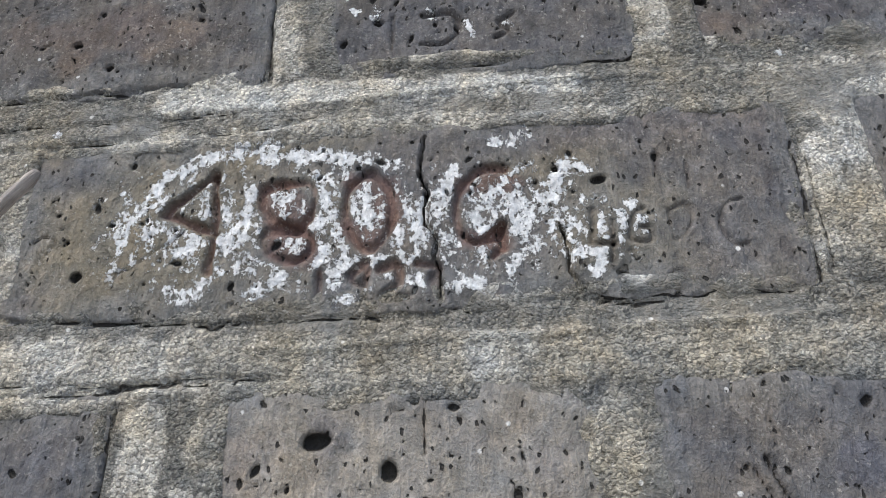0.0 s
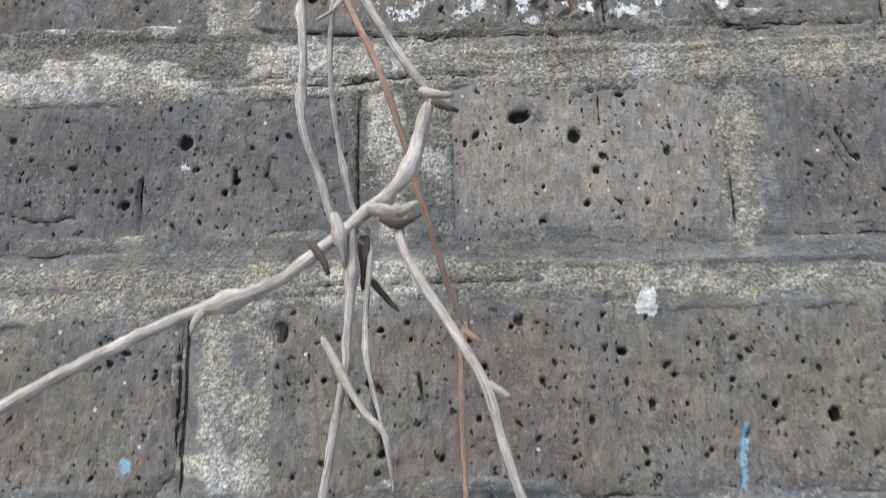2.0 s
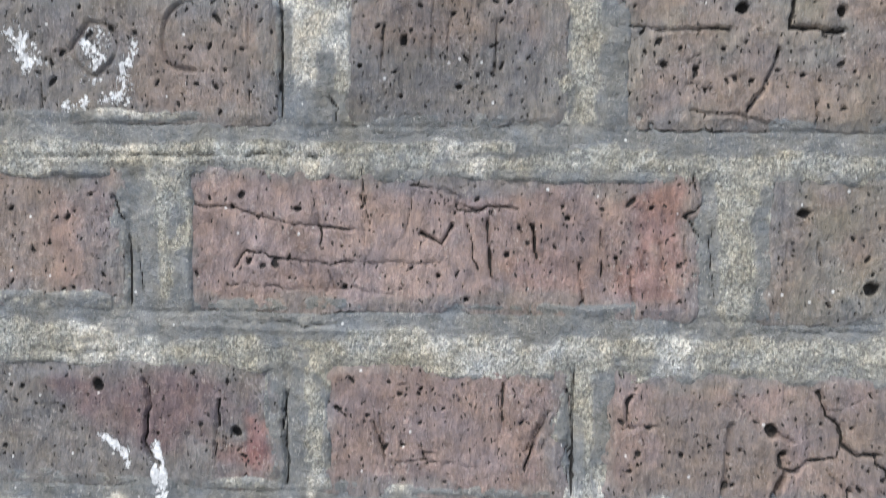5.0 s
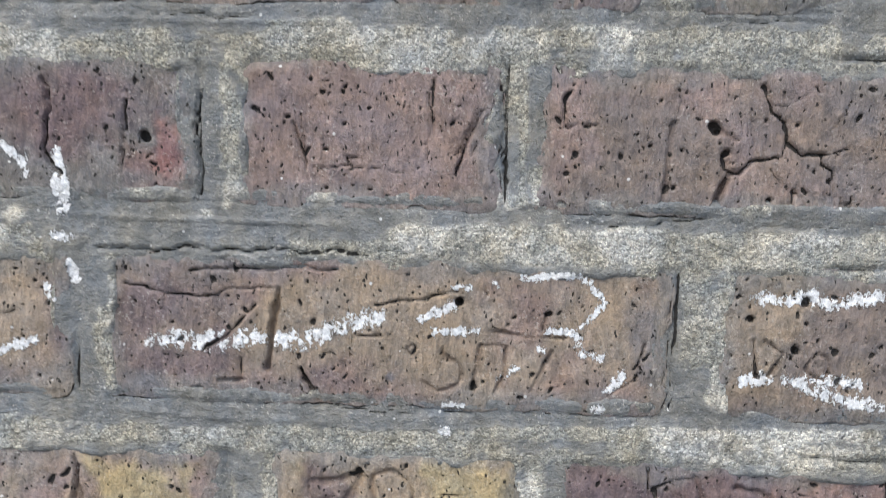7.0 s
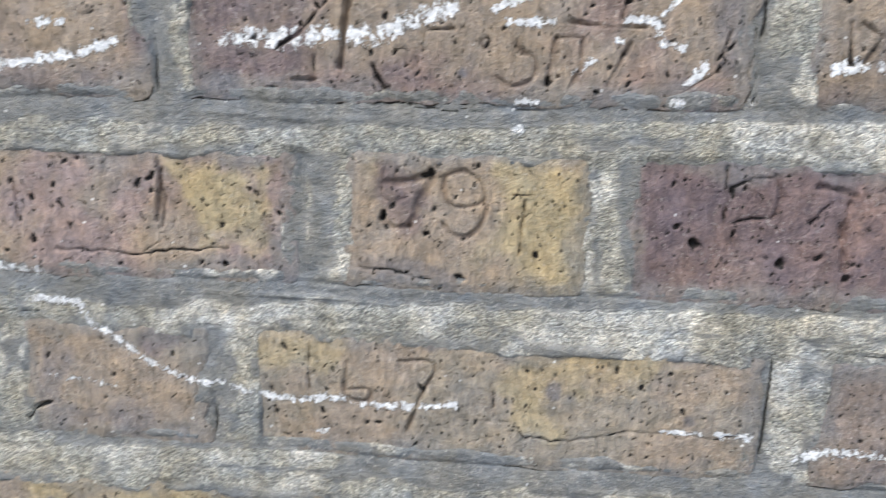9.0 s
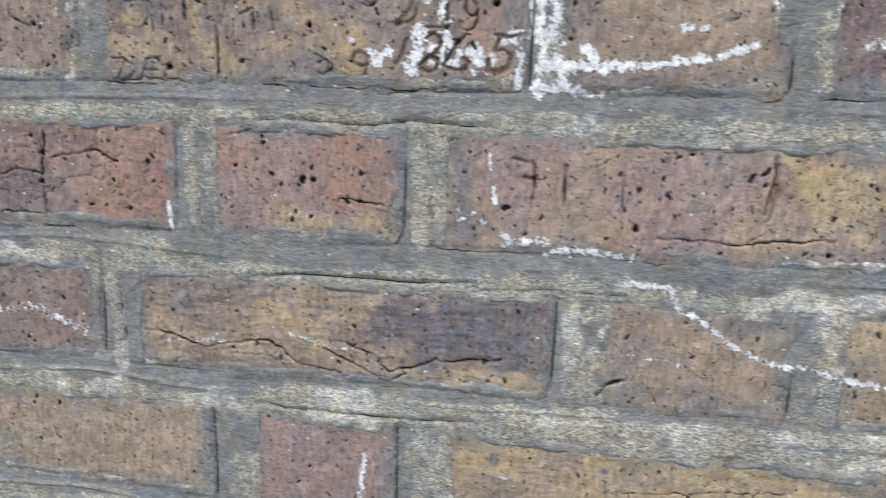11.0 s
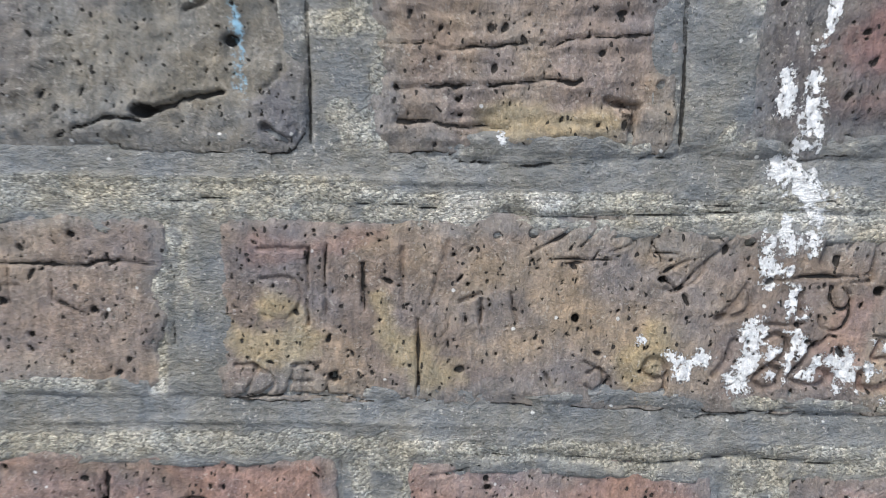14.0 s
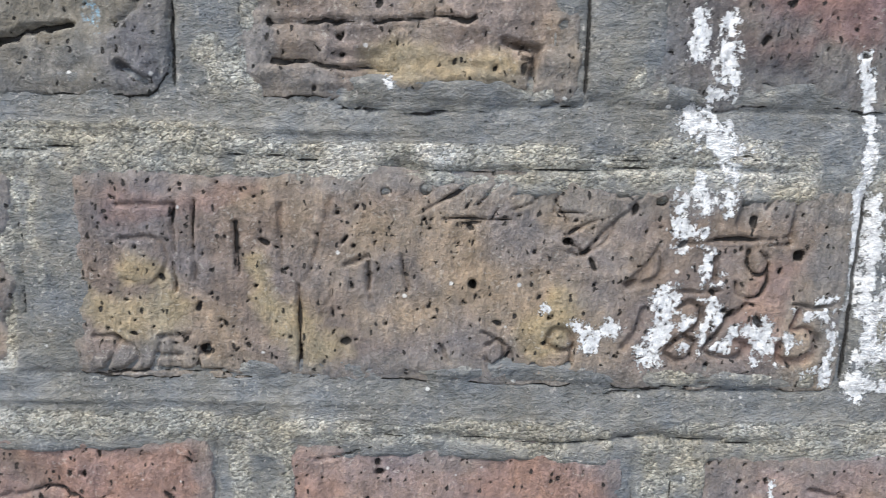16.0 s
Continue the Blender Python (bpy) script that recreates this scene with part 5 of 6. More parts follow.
crack(1.2, 2, (-506.3, -521.9), (-510.5, -541.2), (-509.1, -567.2))
pit(1.7, 1.7, (-510.0, -533.2))
pit(1.7, 1.7, (-511.0, -548.3))
pit(1.4, 1.1, (-480.7, -559.3))
pit(1.4, 1.1, (-457.3, -560.6))
pit(1.6, 1.6, (-354.2, -539.8))
pit(1.0, 1.0, (-376.9, -537.6))
pit(1.2, 1.0, (-330.4, -549.9))
pit(0.8, 1.2, (-381.6, -519.7))
crack(0.35, 0.9, (-596.9, -549.8), (-573.6, -556.7), (-556.4, -547.3), (-566.1, -542.0), (-586.4, -545.8))
crack(0.35, 0.9, (-626.3, -568.7), (-580.5, -558.8), (-517.2, -552.0))
crack(0.35, 0.9, (-551.0, -574.3), (-517.4, -559.5), (-475.6, -539.1), (-460.2, -531.8))
crack(0.35, 0.9, (-593.0, -542.9), (-549.2, -536.4), (-513.7, -539.8))
crack(0.35, 0.9, (-501.0, -547.0), (-478.8, -544.0), (-459.9, -550.8))
crack(0.35, 0.9, (-553.2, -550.4), (-530.0, -547.3), (-513.7, -543.0))
crack(1.1, 1.6, (-348.6, -629.4), (-326.5, -639.2), (-313.9, -645.5), (-302.5, -640.1))
crack(0.35, 0.9, (-426.5, -635.5), (-378.8, -637.7), (-359.6, -646.2))
crack(1.2, 2, (-589.4, -597.2), (-590.0, -637.0))
crack(1.2, 2, (-581.3, -596.6), (-580.5, -610.7))
crack(1.2, 2, (-631.7, -618.7), (-630.9, -648.3))
crack(1.2, 2, (-652.4, -533.1), (-653.0, -560.1))
crack(1.1, 2, (-418.5, -526.3), (-415.7, -567.0))
crack(1.1, 2, (-296.2, -519.3), (-290.7, -570.2))
crack(1.1, 2, (-465.8, -604.3), (-465.5, -650.2))
crack(1.0, 2, (-591.9, -574.8), (-551.1, -576.0), (-491.7, -572.6))
lime(5, 1, (-514.6, -581.0), (-504.8, -584.3))
lime(6, 1, (-459.7, -576.9), (-440.6, -582.0))
lime(3.5, 1, (-690.7, -515.3), (-587.4, -511.9))
lime(3.5, 1, (-491.1, -507.2), (-436.3, -509.7))
lime(4, 1, (-302.9, -519.6), (-300.6, -528.3))
lime(4, 1, (-329.2, -518.2), (-325.6, -526.9))
lime(3.5, 1, (-431.1, -587.9), (-336.9, -589.9))
lime(3.5, 1, (-251.9, -585.8), (-208.3, -586.7))
lime(4, 1, (-711.1, -660.0), (-590.6, -655.7))
slate(4, 1, (-699.7, -579.0), (-592.1, -576.6), (-459.7, -576.9))
slate(4, 1, (-428.2, -581.0), (-252.8, -579.6))
slate(4, 1, (-690.1, -510.4), (-460.5, -501.2))
slate(4, 1, (-401.4, -501.4), (-221.7, -495.4))
slate(4, 1, (-582.8, -593.2), (-581.2, -651.0))
patch(9, ASH, (-277.8, -519.5), (-279.8, -564.9))
patch(7, ASH, (-78.7, -540.9), (-81.4, -569.0))
patch(6, ASH, (-45.4, -561.6), (-11.9, -566.9))
patch(8, ASH, (-188.9, -638.9), (-149.0, -637.9))
patch(6, ASH, (-189.2, -609.8), (-194.7, -633.6))
lime(6, 1, (-381.3, -659.7), (-326.3, -655.8))
lime(5, 1, (-261.7, -658.6), (-224.6, -659.3))
lime(6, 1, (-165.4, -657.4), (-141.6, -656.2))
lime(4, 1, (-72.9, -581.5), (-14.7, -582.3))
crack(1.6, 2, (-205.0, -642.0), (-202.0, -635.8), (-194.7, -633.0))
crack(1.1, 2, (-305.5, -638.0), (-289.1, -631.9), (-254.5, -627.2))
crack(1.0, 2, (-290.2, -590.9), (-247.5, -589.9), (-195.1, -588.2))
pit(2.2, 1.6, (-256.8, -549.2))
pit(1.4, 1.2, (-359.7, -542.0))
pit(1.6, 1.0, (-193.9, -556.8))
pit(1.5, 1.3, (-171.4, -520.2))
pit(1.6, 1.3, (-108.3, -563.7))
pit(1.9, 0.9, (-5.6, -565.5))
# the brick with the long cracks, and letters along its foot
crack(2.0, 2.4, (59.3, -368.7), (58.3, -373.7), (58.5, -381.1))
crack(0.9, 1.5, (58.5, -381.3), (69.4, -381.0))
pit(1.4, 0.9, (66.0, -381.7))
crack(0.6, 1, (77.9, -367.3), (81.4, -397.2))
cut(3.0, 2.0, (99.3, -379.7), (98.3, -390.7), (97.9, -400.8), (96.4, -409.9))
crack(0.8, 1, (100.5, -368.7), (99.9, -379.7))
pit(2.6, 3.0, (115.3, -381.3))
cut(2.4, 1.4, (117.4, -382.6), (123.3, -385.6))
pit(1.8, 1.6, (120.1, -390.1))
crack(2.4, 2.6, (119.2, -391.2), (120.0, -397.2), (124.1, -398.1), (129.9, -394.3))
crack(1.3, 2, (129.9, -394.3), (136.8, -392.7), (140.8, -391.6))
crack(1.5, 2, (132.9, -364.0), (136.5, -373.8), (141.8, -377.6), (143.7, -385.5), (149.7, -390.4), (157.7, -389.6))
crack(0.9, 1.4, (143.8, -385.9), (141.5, -393.6))
crack(1.3, 2, (156.5, -389.6), (157.0, -394.2), (160.6, -397.1), (161.6, -405.1), (162.8, -410.1))
crack(0.7, 1, (157.7, -389.6), (167.5, -387.9))
crack(0.7, 1, (166.0, -369.1), (160.0, -381.1))
cut(3.0, 2.6, (122.1, -399.1), (117.6, -407.3), (116.0, -414.9))
crack(0.8, 1.2, (138.1, -396.7), (143.7, -404.6))
pit(1.3, 1.5, (137.2, -407.8))
pit(1.0, 1.0, (100.7, -404.3))
pit(1.5, 1.1, (57.6, -412.1))
pit(0.9, 0.9, (146.8, -378.5))
pit(0.8, 0.8, (103.4, -390.0))
pit(0.9, 0.7, (91.1, -388.3))
cut(1.6, 0.9, (146.3, -404.5), (146.5, -412.6))
cut(1.6, 0.9, (146.3, -404.5), (150.9, -407.4), (150.3, -411.9), (146.5, -412.8))
cut(1.6, 0.9, (154.8, -405.3), (155.2, -410.9))
cut(1.6, 0.9, (158.4, -404.8), (159.3, -410.8))
cut(1.6, 0.9, (155.0, -407.9), (158.6, -407.8))
cut(1.6, 0.9, (164.9, -406.0), (165.4, -411.4))
cut(1.6, 0.9, (168.9, -405.9), (169.4, -411.3))
cut(1.6, 0.9, (165.1, -408.6), (169.1, -408.5))
cut(1.6, 0.9, (174.3, -405.7), (171.5, -407.8), (172.6, -411.2))
crack(0.9, 1.4, (-47.2, -382.3), (-43.4, -394.4), (-42.2, -404.6))
pit(1.1, 0.9, (-49.8, -380.7))
pit(1.3, 0.9, (-34.0, -393.1))
pit(1.0, 1.1, (-62.5, -377.2))
pit(0.9, 0.8, (-17.7, -376.5))
pit(0.8, 1.0, (-28.1, -370.8))
crack(0.6, 1, (-39.1, -400.0), (-19.3, -399.9), (-2.7, -400.4))
crack(0.7, 1, (5.8, -369.0), (6.1, -397.2))
crack(1.0, 1.4, (-26.1, -396.0), (-25.6, -399.0))
crack(1.2, 1.6, (-113.1, -376.8), (-113.2, -388.0))
crack(1.4, 1.6, (-113.7, -396.2), (-114.3, -404.5))
crack(1.1, 2, (-124.9, -434.0), (-82.2, -433.1), (-39.8, -433.5), (2.2, -432.6))
crack(1.1, 2, (64.1, -419.4), (84.6, -419.1), (115.1, -416.1))
crack(1.0, 2, (125.3, -417.7), (177.9, -417.8))
crack(1.2, 2.2, (-85.2, -375.1), (-83.6, -414.0))
crack(1.2, 2.2, (33.3, -368.3), (34.2, -405.6))
patch(8, BRICK_RED, (-97.9, -388.6), (-98.0, -411.3))
patch(7, ASH, (-92.5, -369.3), (-88.4, -379.3))
patch(8, ASH, (68.1, -416.9), (80.3, -415.5))
patch(9, ASH, (161.6, -363.3), (174.4, -374.8))
lime(5, 1, (46.8, -400.1), (49.1, -407.2))
lime(5, 1, (-73.7, -372.8), (-72.6, -401.3))
lime(4, 1, (-31.4, -430.1), (-14.6, -430.7))
lime(4, 1, (43.9, -433.0), (178.8, -428.9))
slate(5, 1, (-80.0, -377.0), (-80.0, -411.8))
slate(4, 1, (-146.2, -423.0), (-65.2, -422.8), (-14.7, -423.4))
slate(4, 1, (-125.0, -441.3), (-18.6, -439.1))
slate(5, 1, (35.9, -382.3), (37.7, -404.4))
crack(1.3, 2.2, (-140.8, -132.7), (-139.2, -173.4))
crack(1.1, 2, (20.9, -200.8), (63.2, -200.5), (137.1, -200.4))
crack(1.0, 2, (-44.2, -187.4), (-0.3, -187.0))
crack(1.0, 2, (-97.0, -120.6), (-25.8, -121.1))
lime(7, 1, (105.7, -132.1), (104.7, -182.3))
lime(4, 1, (-129.6, -134.2), (-127.7, -159.8))
lime(4, 1, (-135.4, -175.7), (-126.1, -174.8))
lime(5, 1, (-84.4, -205.6), (-73.1, -214.5))
lime(3.5, 1, (-22.3, -200.9), (-0.7, -204.4))
patch(13, MOSS, (55.2, -139.5), (81.3, -173.3))
patch(7, ASH, (-160.4, -138.0), (-140.0, -177.9))
patch(8, ASH, (117.2, -132.5), (141.5, -142.0))
pit(1.8, 2.6, (-108.0, -134.8))
pit(1.9, 2.2, (-119.3, -169.2))
pit(2.0, 1.2, (-1.0, -144.3))
pit(1.9, 1.3, (37.2, -131.1))
pit(1.8, 2.0, (62.7, -165.2))
pit(1.4, 1.1, (81.4, -170.0))
pit(1.3, 1.0, (45.1, -161.5))
pit(2.0, 1.5, (124.5, -132.7))
pit(1.2, 1.2, (-76.8, -173.5))
chalk(5, 0.8, (-277.8, -475.8), (-271.6, -473.9), (-272.4, -480.6), (-267.2, -483.8))
chalk(4, 0.75, (-275.1, -485.7), (-269.0, -483.0))
chalk(5, 0.75, (-255.6, -473.5), (-252.1, -481.7), (-253.5, -490.2))
chalk(3, 0.8, (-257.9, -467.8), (-250.5, -469.3))
chalk(4.5, 0.85, (-302.1, -472.3), (-303.1, -479.7), (-305.8, -486.5))
chalk(9, 0.62, (-166.8, -223.1), (-168.2, -239.4))
chalk(5, 0.55, (-154.7, -237.0), (-152.4, -251.0))
cut(1.6, 1.0, (-429.8, -484.8), (-432.7, -487.8), (-433.2, -492.5))

# ---- the courses: left, right, and the bricks' lower and upper edges, in millimetres ----
BRICKS = []
COURSES = {-1: (42, 100), 0: (-32, 25), 1: (-108, -52), 2: (-186, -127), 3: (-260, -203), 4: (-337, -277),
           5: (-415, -358), 6: (-494, -435), 7: (-571, -513), 8: (-648, -592), 9: (-726, -669), 10: (-804, -746)}


def lay(course, x0, x1, main, second, rough=1.0, pores=1.0, band=0.0, dz=0.0):
    """One brick of a course, its two tints, and how rough, how full of pores and how banded it is."""
    z0, z1 = COURSES[course]
    BRICKS.append((course, x0, x1, z0 + dz, z1 + dz, main, second, rough, pores, band))


OLIVE, GREYBROWN, DUSK = lin(118, 113, 102), lin(107, 103, 100), lin(98, 96, 97)
BROWN, PINK, ROSE = lin(125, 110, 101), lin(141, 119, 112), lin(131, 109, 102)
TAN, OCHRE, STONE = lin(144, 126, 106), lin(158, 138, 100), lin(138, 127, 110)
PLUM, RUST = lin(110, 90, 90), lin(146, 112, 99)

SMOKED = lin(92, 88, 85)
lay(-1, -268, -51, SMOKED, GREYBROWN)
lay(-1, -31, 64, SMOKED, DUSK)
lay(-1, 79, 296, SMOKED, DUSK, 1.4)
lay(0, -240, -139, SMOKED, GREYBROWN)
lay(0, -123, 101, OLIVE, GREYBROWN, 0.8, 0.4)
lay(0, 116, 216, DUSK, GREYBROWN)
lay(1, -302, -86, GREYBROWN, DUSK, 0.8, 0.9)
lay(1, -57, 38, lin(138, 132, 122), lin(138, 126, 115), 0.5, 0.5)
lay(1, 51, 268, DUSK, GREYBROWN, 0.8)
lay(2, -242, -141, OLIVE, BROWN, 1, 1.2)
lay(2, -115, 94, OLIVE, BROWN, 0.8, 1.6)
lay(2, 114, 214, OLIVE, ORANGE_CLAY, 0.8, 1.2)
lay(3, -303, -90, GREYBROWN, BROWN, 0.9, 1.3)
lay(3, -63, 29, BROWN, GREYBROWN, 0.9, 2.0)
lay(3, 49, 262, BROWN, OLIVE, 1.5, 1.3)
lay(4, -257, -155, ROSE, BROWN, 1, 1.3)
lay(4, -130, 84, PINK, ROSE, 1.0, 1.0)
lay(4, 107, 209, BROWN, OLIVE, 1.1, 0.8)
lay(5, -636, -440, GREYBROWN, OLIVE, 2.0, 1.2, 0.4)
lay(5, -419, -330, BROWN, TAN, 1.6, 0.9, 1.0)
lay(5, -311, -87, GREYBROWN, PLUM, 1.1, 1.0)
lay(5, -70, 33, PINK, ROSE, 0.8, 1.2)
lay(5, 47, 264, PINK, BROWN, 0.9, 1.0)
lay(6, -820, -601, ROSE, BROWN, 1.0, 1.3)
lay(6, -584, -485, BROWN, TAN, 1.0, 1.4)
lay(6, -468, -251, BROWN, TAN, 0.9, 1.0)
lay(6, -238, -137, BROWN, TAN, 1.0, 0.8)
lay(6, -123, 102, ROSE, TAN, 0.8, 1.0)
lay(6, 121, 224, TAN, BROWN, 0.9, 1.2)
lay(7, -760, -660, BROWN, ROSE, 1, 1.2)
lay(7, -642, -432, RUST, BROWN, 1.3, 1.0, 0.3)
lay(7, -411, -309, RUST, PINK, 0.7, 1.0)
lay(7, -290, -76, TAN, PINK, 0.8, 1.0)
lay(7, -56, 45, OCHRE, TAN, 0.7, 0.9)
lay(7, 60, 278, PLUM, ROSE, 0.9, 0.9)
lay(8, -812, -595, TAN, BROWN, 0.9, 1.0)
lay(8, -578, -481, ROSE, BROWN, 1.0, 1.2)
lay(8, -459, -231, TAN, BROWN, 1.2, 0.6, 0.6)
lay(8, -206, -118, STONE, TAN, 0.8, 0.4)
lay(8, -99, 120, STONE, TAN, 0.9, 0.7, 0.2)
lay(8, 141, 242, BROWN, TAN, 1.0, 1.0)
lay(9, -870, -655, PLUM, PINK, 1, 0.8)
lay(9, -632, -416, STONE, TAN, 0.9, 0.7)
lay(9, -391, -310, PINK, PINK, 0.7, 0.7)
lay(9, -281, -65, TAN, OCHRE, 0.9, 0.5, 0.4)
lay(9, -47, 55, PINK, TAN, 0.9, 1.0)
lay(9, 72, 286, BROWN, TAN)
lay(10, -770, -560, BROWN, TAN)
lay(10, -540, -440, ROSE, TAN)
lay(10, -420, -205, TAN, BROWN)
lay(10, -185, -85, ROSE, TAN)
lay(10, -65, 150, BROWN, TAN)


def brick_relief(course, x0, x1, z0, z1, main, second, rough, pores, band, seed):
    """The worn face of one brick: bowed, pitted, its arrises broken, sunk under the mortar at its rim."""
    pitch = 0.58 if (x0, x1) in ((-123, 101), (-468, -251)) else 0.75
    xs = np.arange(x0 - 5, x1 + 5 + pitch, pitch)
    zs = np.arange(z0 - 5, z1 + 5 + pitch, pitch)
    X, Z = np.meshgrid(xs, zs)
    rng = np.random.RandomState(seed)
    H = 1.3 * rough * cloud(X, Z, 46, seed, 3) + 0.8 * rough * cloud(X, Z, 12, seed + 5, 5) + 0.3 * cloud(X, Z, 3.0, seed + 9, 3)
    H += rng.uniform(-0.3, 0.4)
    if band:
        lines = cloud(X * 0.16, Z + 2 * grain(X, Z, 40, seed), 5.0, seed + 3, 3)
        H += band * 1.4 * lines
    # vertical drag marks of the mould
    H += 0.38 * cloud(X, Z * 0.14, 2.6, seed + 21, 2) * step(-0.2, 0.4, cloud(X, Z, 40, seed + 23, 2))
    # pores
    area = (x1 - x0) * (z1 - z0)
    tint = np.empty(X.shape + (3,))
    f = step(-0.25, 0.3, cloud(X, Z, 42, seed + 13, 4))[..., None]
    tint[:] = np.array(main) * (1 - f) + np.array(second) * f
    tint *= (1 + 0.14 * cloud(X, Z, 19, seed + 17, 3))[..., None]
    tint *= rng.uniform(0.94, 1.06)
    dust, ink, void = np.zeros(X.shape), np.zeros(X.shape), np.zeros(X.shape)
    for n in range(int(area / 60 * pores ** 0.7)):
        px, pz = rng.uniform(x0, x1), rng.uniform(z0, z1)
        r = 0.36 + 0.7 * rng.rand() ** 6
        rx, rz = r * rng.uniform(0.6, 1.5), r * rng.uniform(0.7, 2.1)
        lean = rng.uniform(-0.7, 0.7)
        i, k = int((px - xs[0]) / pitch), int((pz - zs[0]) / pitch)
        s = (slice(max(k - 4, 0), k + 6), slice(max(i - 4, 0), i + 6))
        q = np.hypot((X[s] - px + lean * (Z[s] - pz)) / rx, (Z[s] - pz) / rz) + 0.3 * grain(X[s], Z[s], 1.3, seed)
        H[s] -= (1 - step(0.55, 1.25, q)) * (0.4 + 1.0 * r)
        # each pore is marked here to have its inner shade painted
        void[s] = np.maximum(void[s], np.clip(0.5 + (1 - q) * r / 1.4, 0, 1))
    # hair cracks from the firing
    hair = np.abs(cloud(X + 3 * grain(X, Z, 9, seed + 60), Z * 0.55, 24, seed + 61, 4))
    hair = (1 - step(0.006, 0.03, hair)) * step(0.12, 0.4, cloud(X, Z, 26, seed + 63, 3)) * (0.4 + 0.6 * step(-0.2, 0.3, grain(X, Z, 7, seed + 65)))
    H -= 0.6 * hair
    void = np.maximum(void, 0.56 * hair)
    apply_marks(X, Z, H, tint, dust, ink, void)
    # rim: rounded corners, ragged line
    cx, cz, r = (x0 + x1) / 2, (z0 + z1) / 2, 5.0
    qx, qz = np.abs(X - cx) - (x1 - x0) / 2 + r, np.abs(Z - cz) - (z1 - z0) / 2 + r
    inside = r - np.hypot(np.maximum(qx, 0), np.maximum(qz, 0)) - np.minimum(np.maximum(qx, qz), 0)
    inside = inside + 1.6 + 1.1 * cloud(X, Z, 14, seed + 41, 5) + 0.8 * grain(X, Z, 44, seed + 45) + 0.9 * cloud(X, Z, 4, seed + 47, 4)
    # chips broken from the arrises
    for n in range(rng.randint(2, 6)):
        along = rng.rand()
        ex, ez = (x0 + (x1 - x0) * along, (z0, z1)[rng.randint(2)]) if rng.rand() < 0.75 else ((x0, x1)[rng.randint(2)], z0 + (z1 - z0) * along)
        wide, tall = rng.uniform(4, 9), rng.uniform(3, 6)
        inside = inside - rng.uniform(1.5, 4.2) * (1 + 0.8 * cloud(X, Z, 6, seed + 49, 3)) * np.exp(-(((X - ex) / wide) ** 2) - ((Z - ez) / tall) ** 2)
    e = step(-1.5, 0.9, inside)
    H = (H * (0.3 + 0.7 * step(0.0, 7.0, inside)) - 0.75 * (1 - step(0.5, 6.0, inside))) * e - 6.5 * (1 - e)
    # the joint has opened along the lower arris, its shade painted in
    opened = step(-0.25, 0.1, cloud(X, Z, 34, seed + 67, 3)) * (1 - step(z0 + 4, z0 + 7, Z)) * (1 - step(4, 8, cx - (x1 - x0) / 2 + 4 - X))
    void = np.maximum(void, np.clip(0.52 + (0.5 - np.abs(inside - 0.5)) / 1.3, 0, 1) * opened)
    # a skin of dirty mortar left near the edges
    film = (1 - step(0.5, 5.5, inside + 3.0 * cloud(X, Z, 12, seed + 43, 4))) * 0.7
    film = np.maximum(film, 0.55 * (1 - step(0.0, 6.0, inside - 5.0 + 9.0 * cloud(X, Z, 26, seed + 69, 5))))
    smear = (film * (1 - 0.5 * void))[..., None]
    tint += smear * (np.array(lin(118, 117, 114)) - tint)
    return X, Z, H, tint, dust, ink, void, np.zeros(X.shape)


# ---- the wall: its mortar first ----
XA, XB, ZA, ZB = -790.0, 262.0, -782.0, 108.0


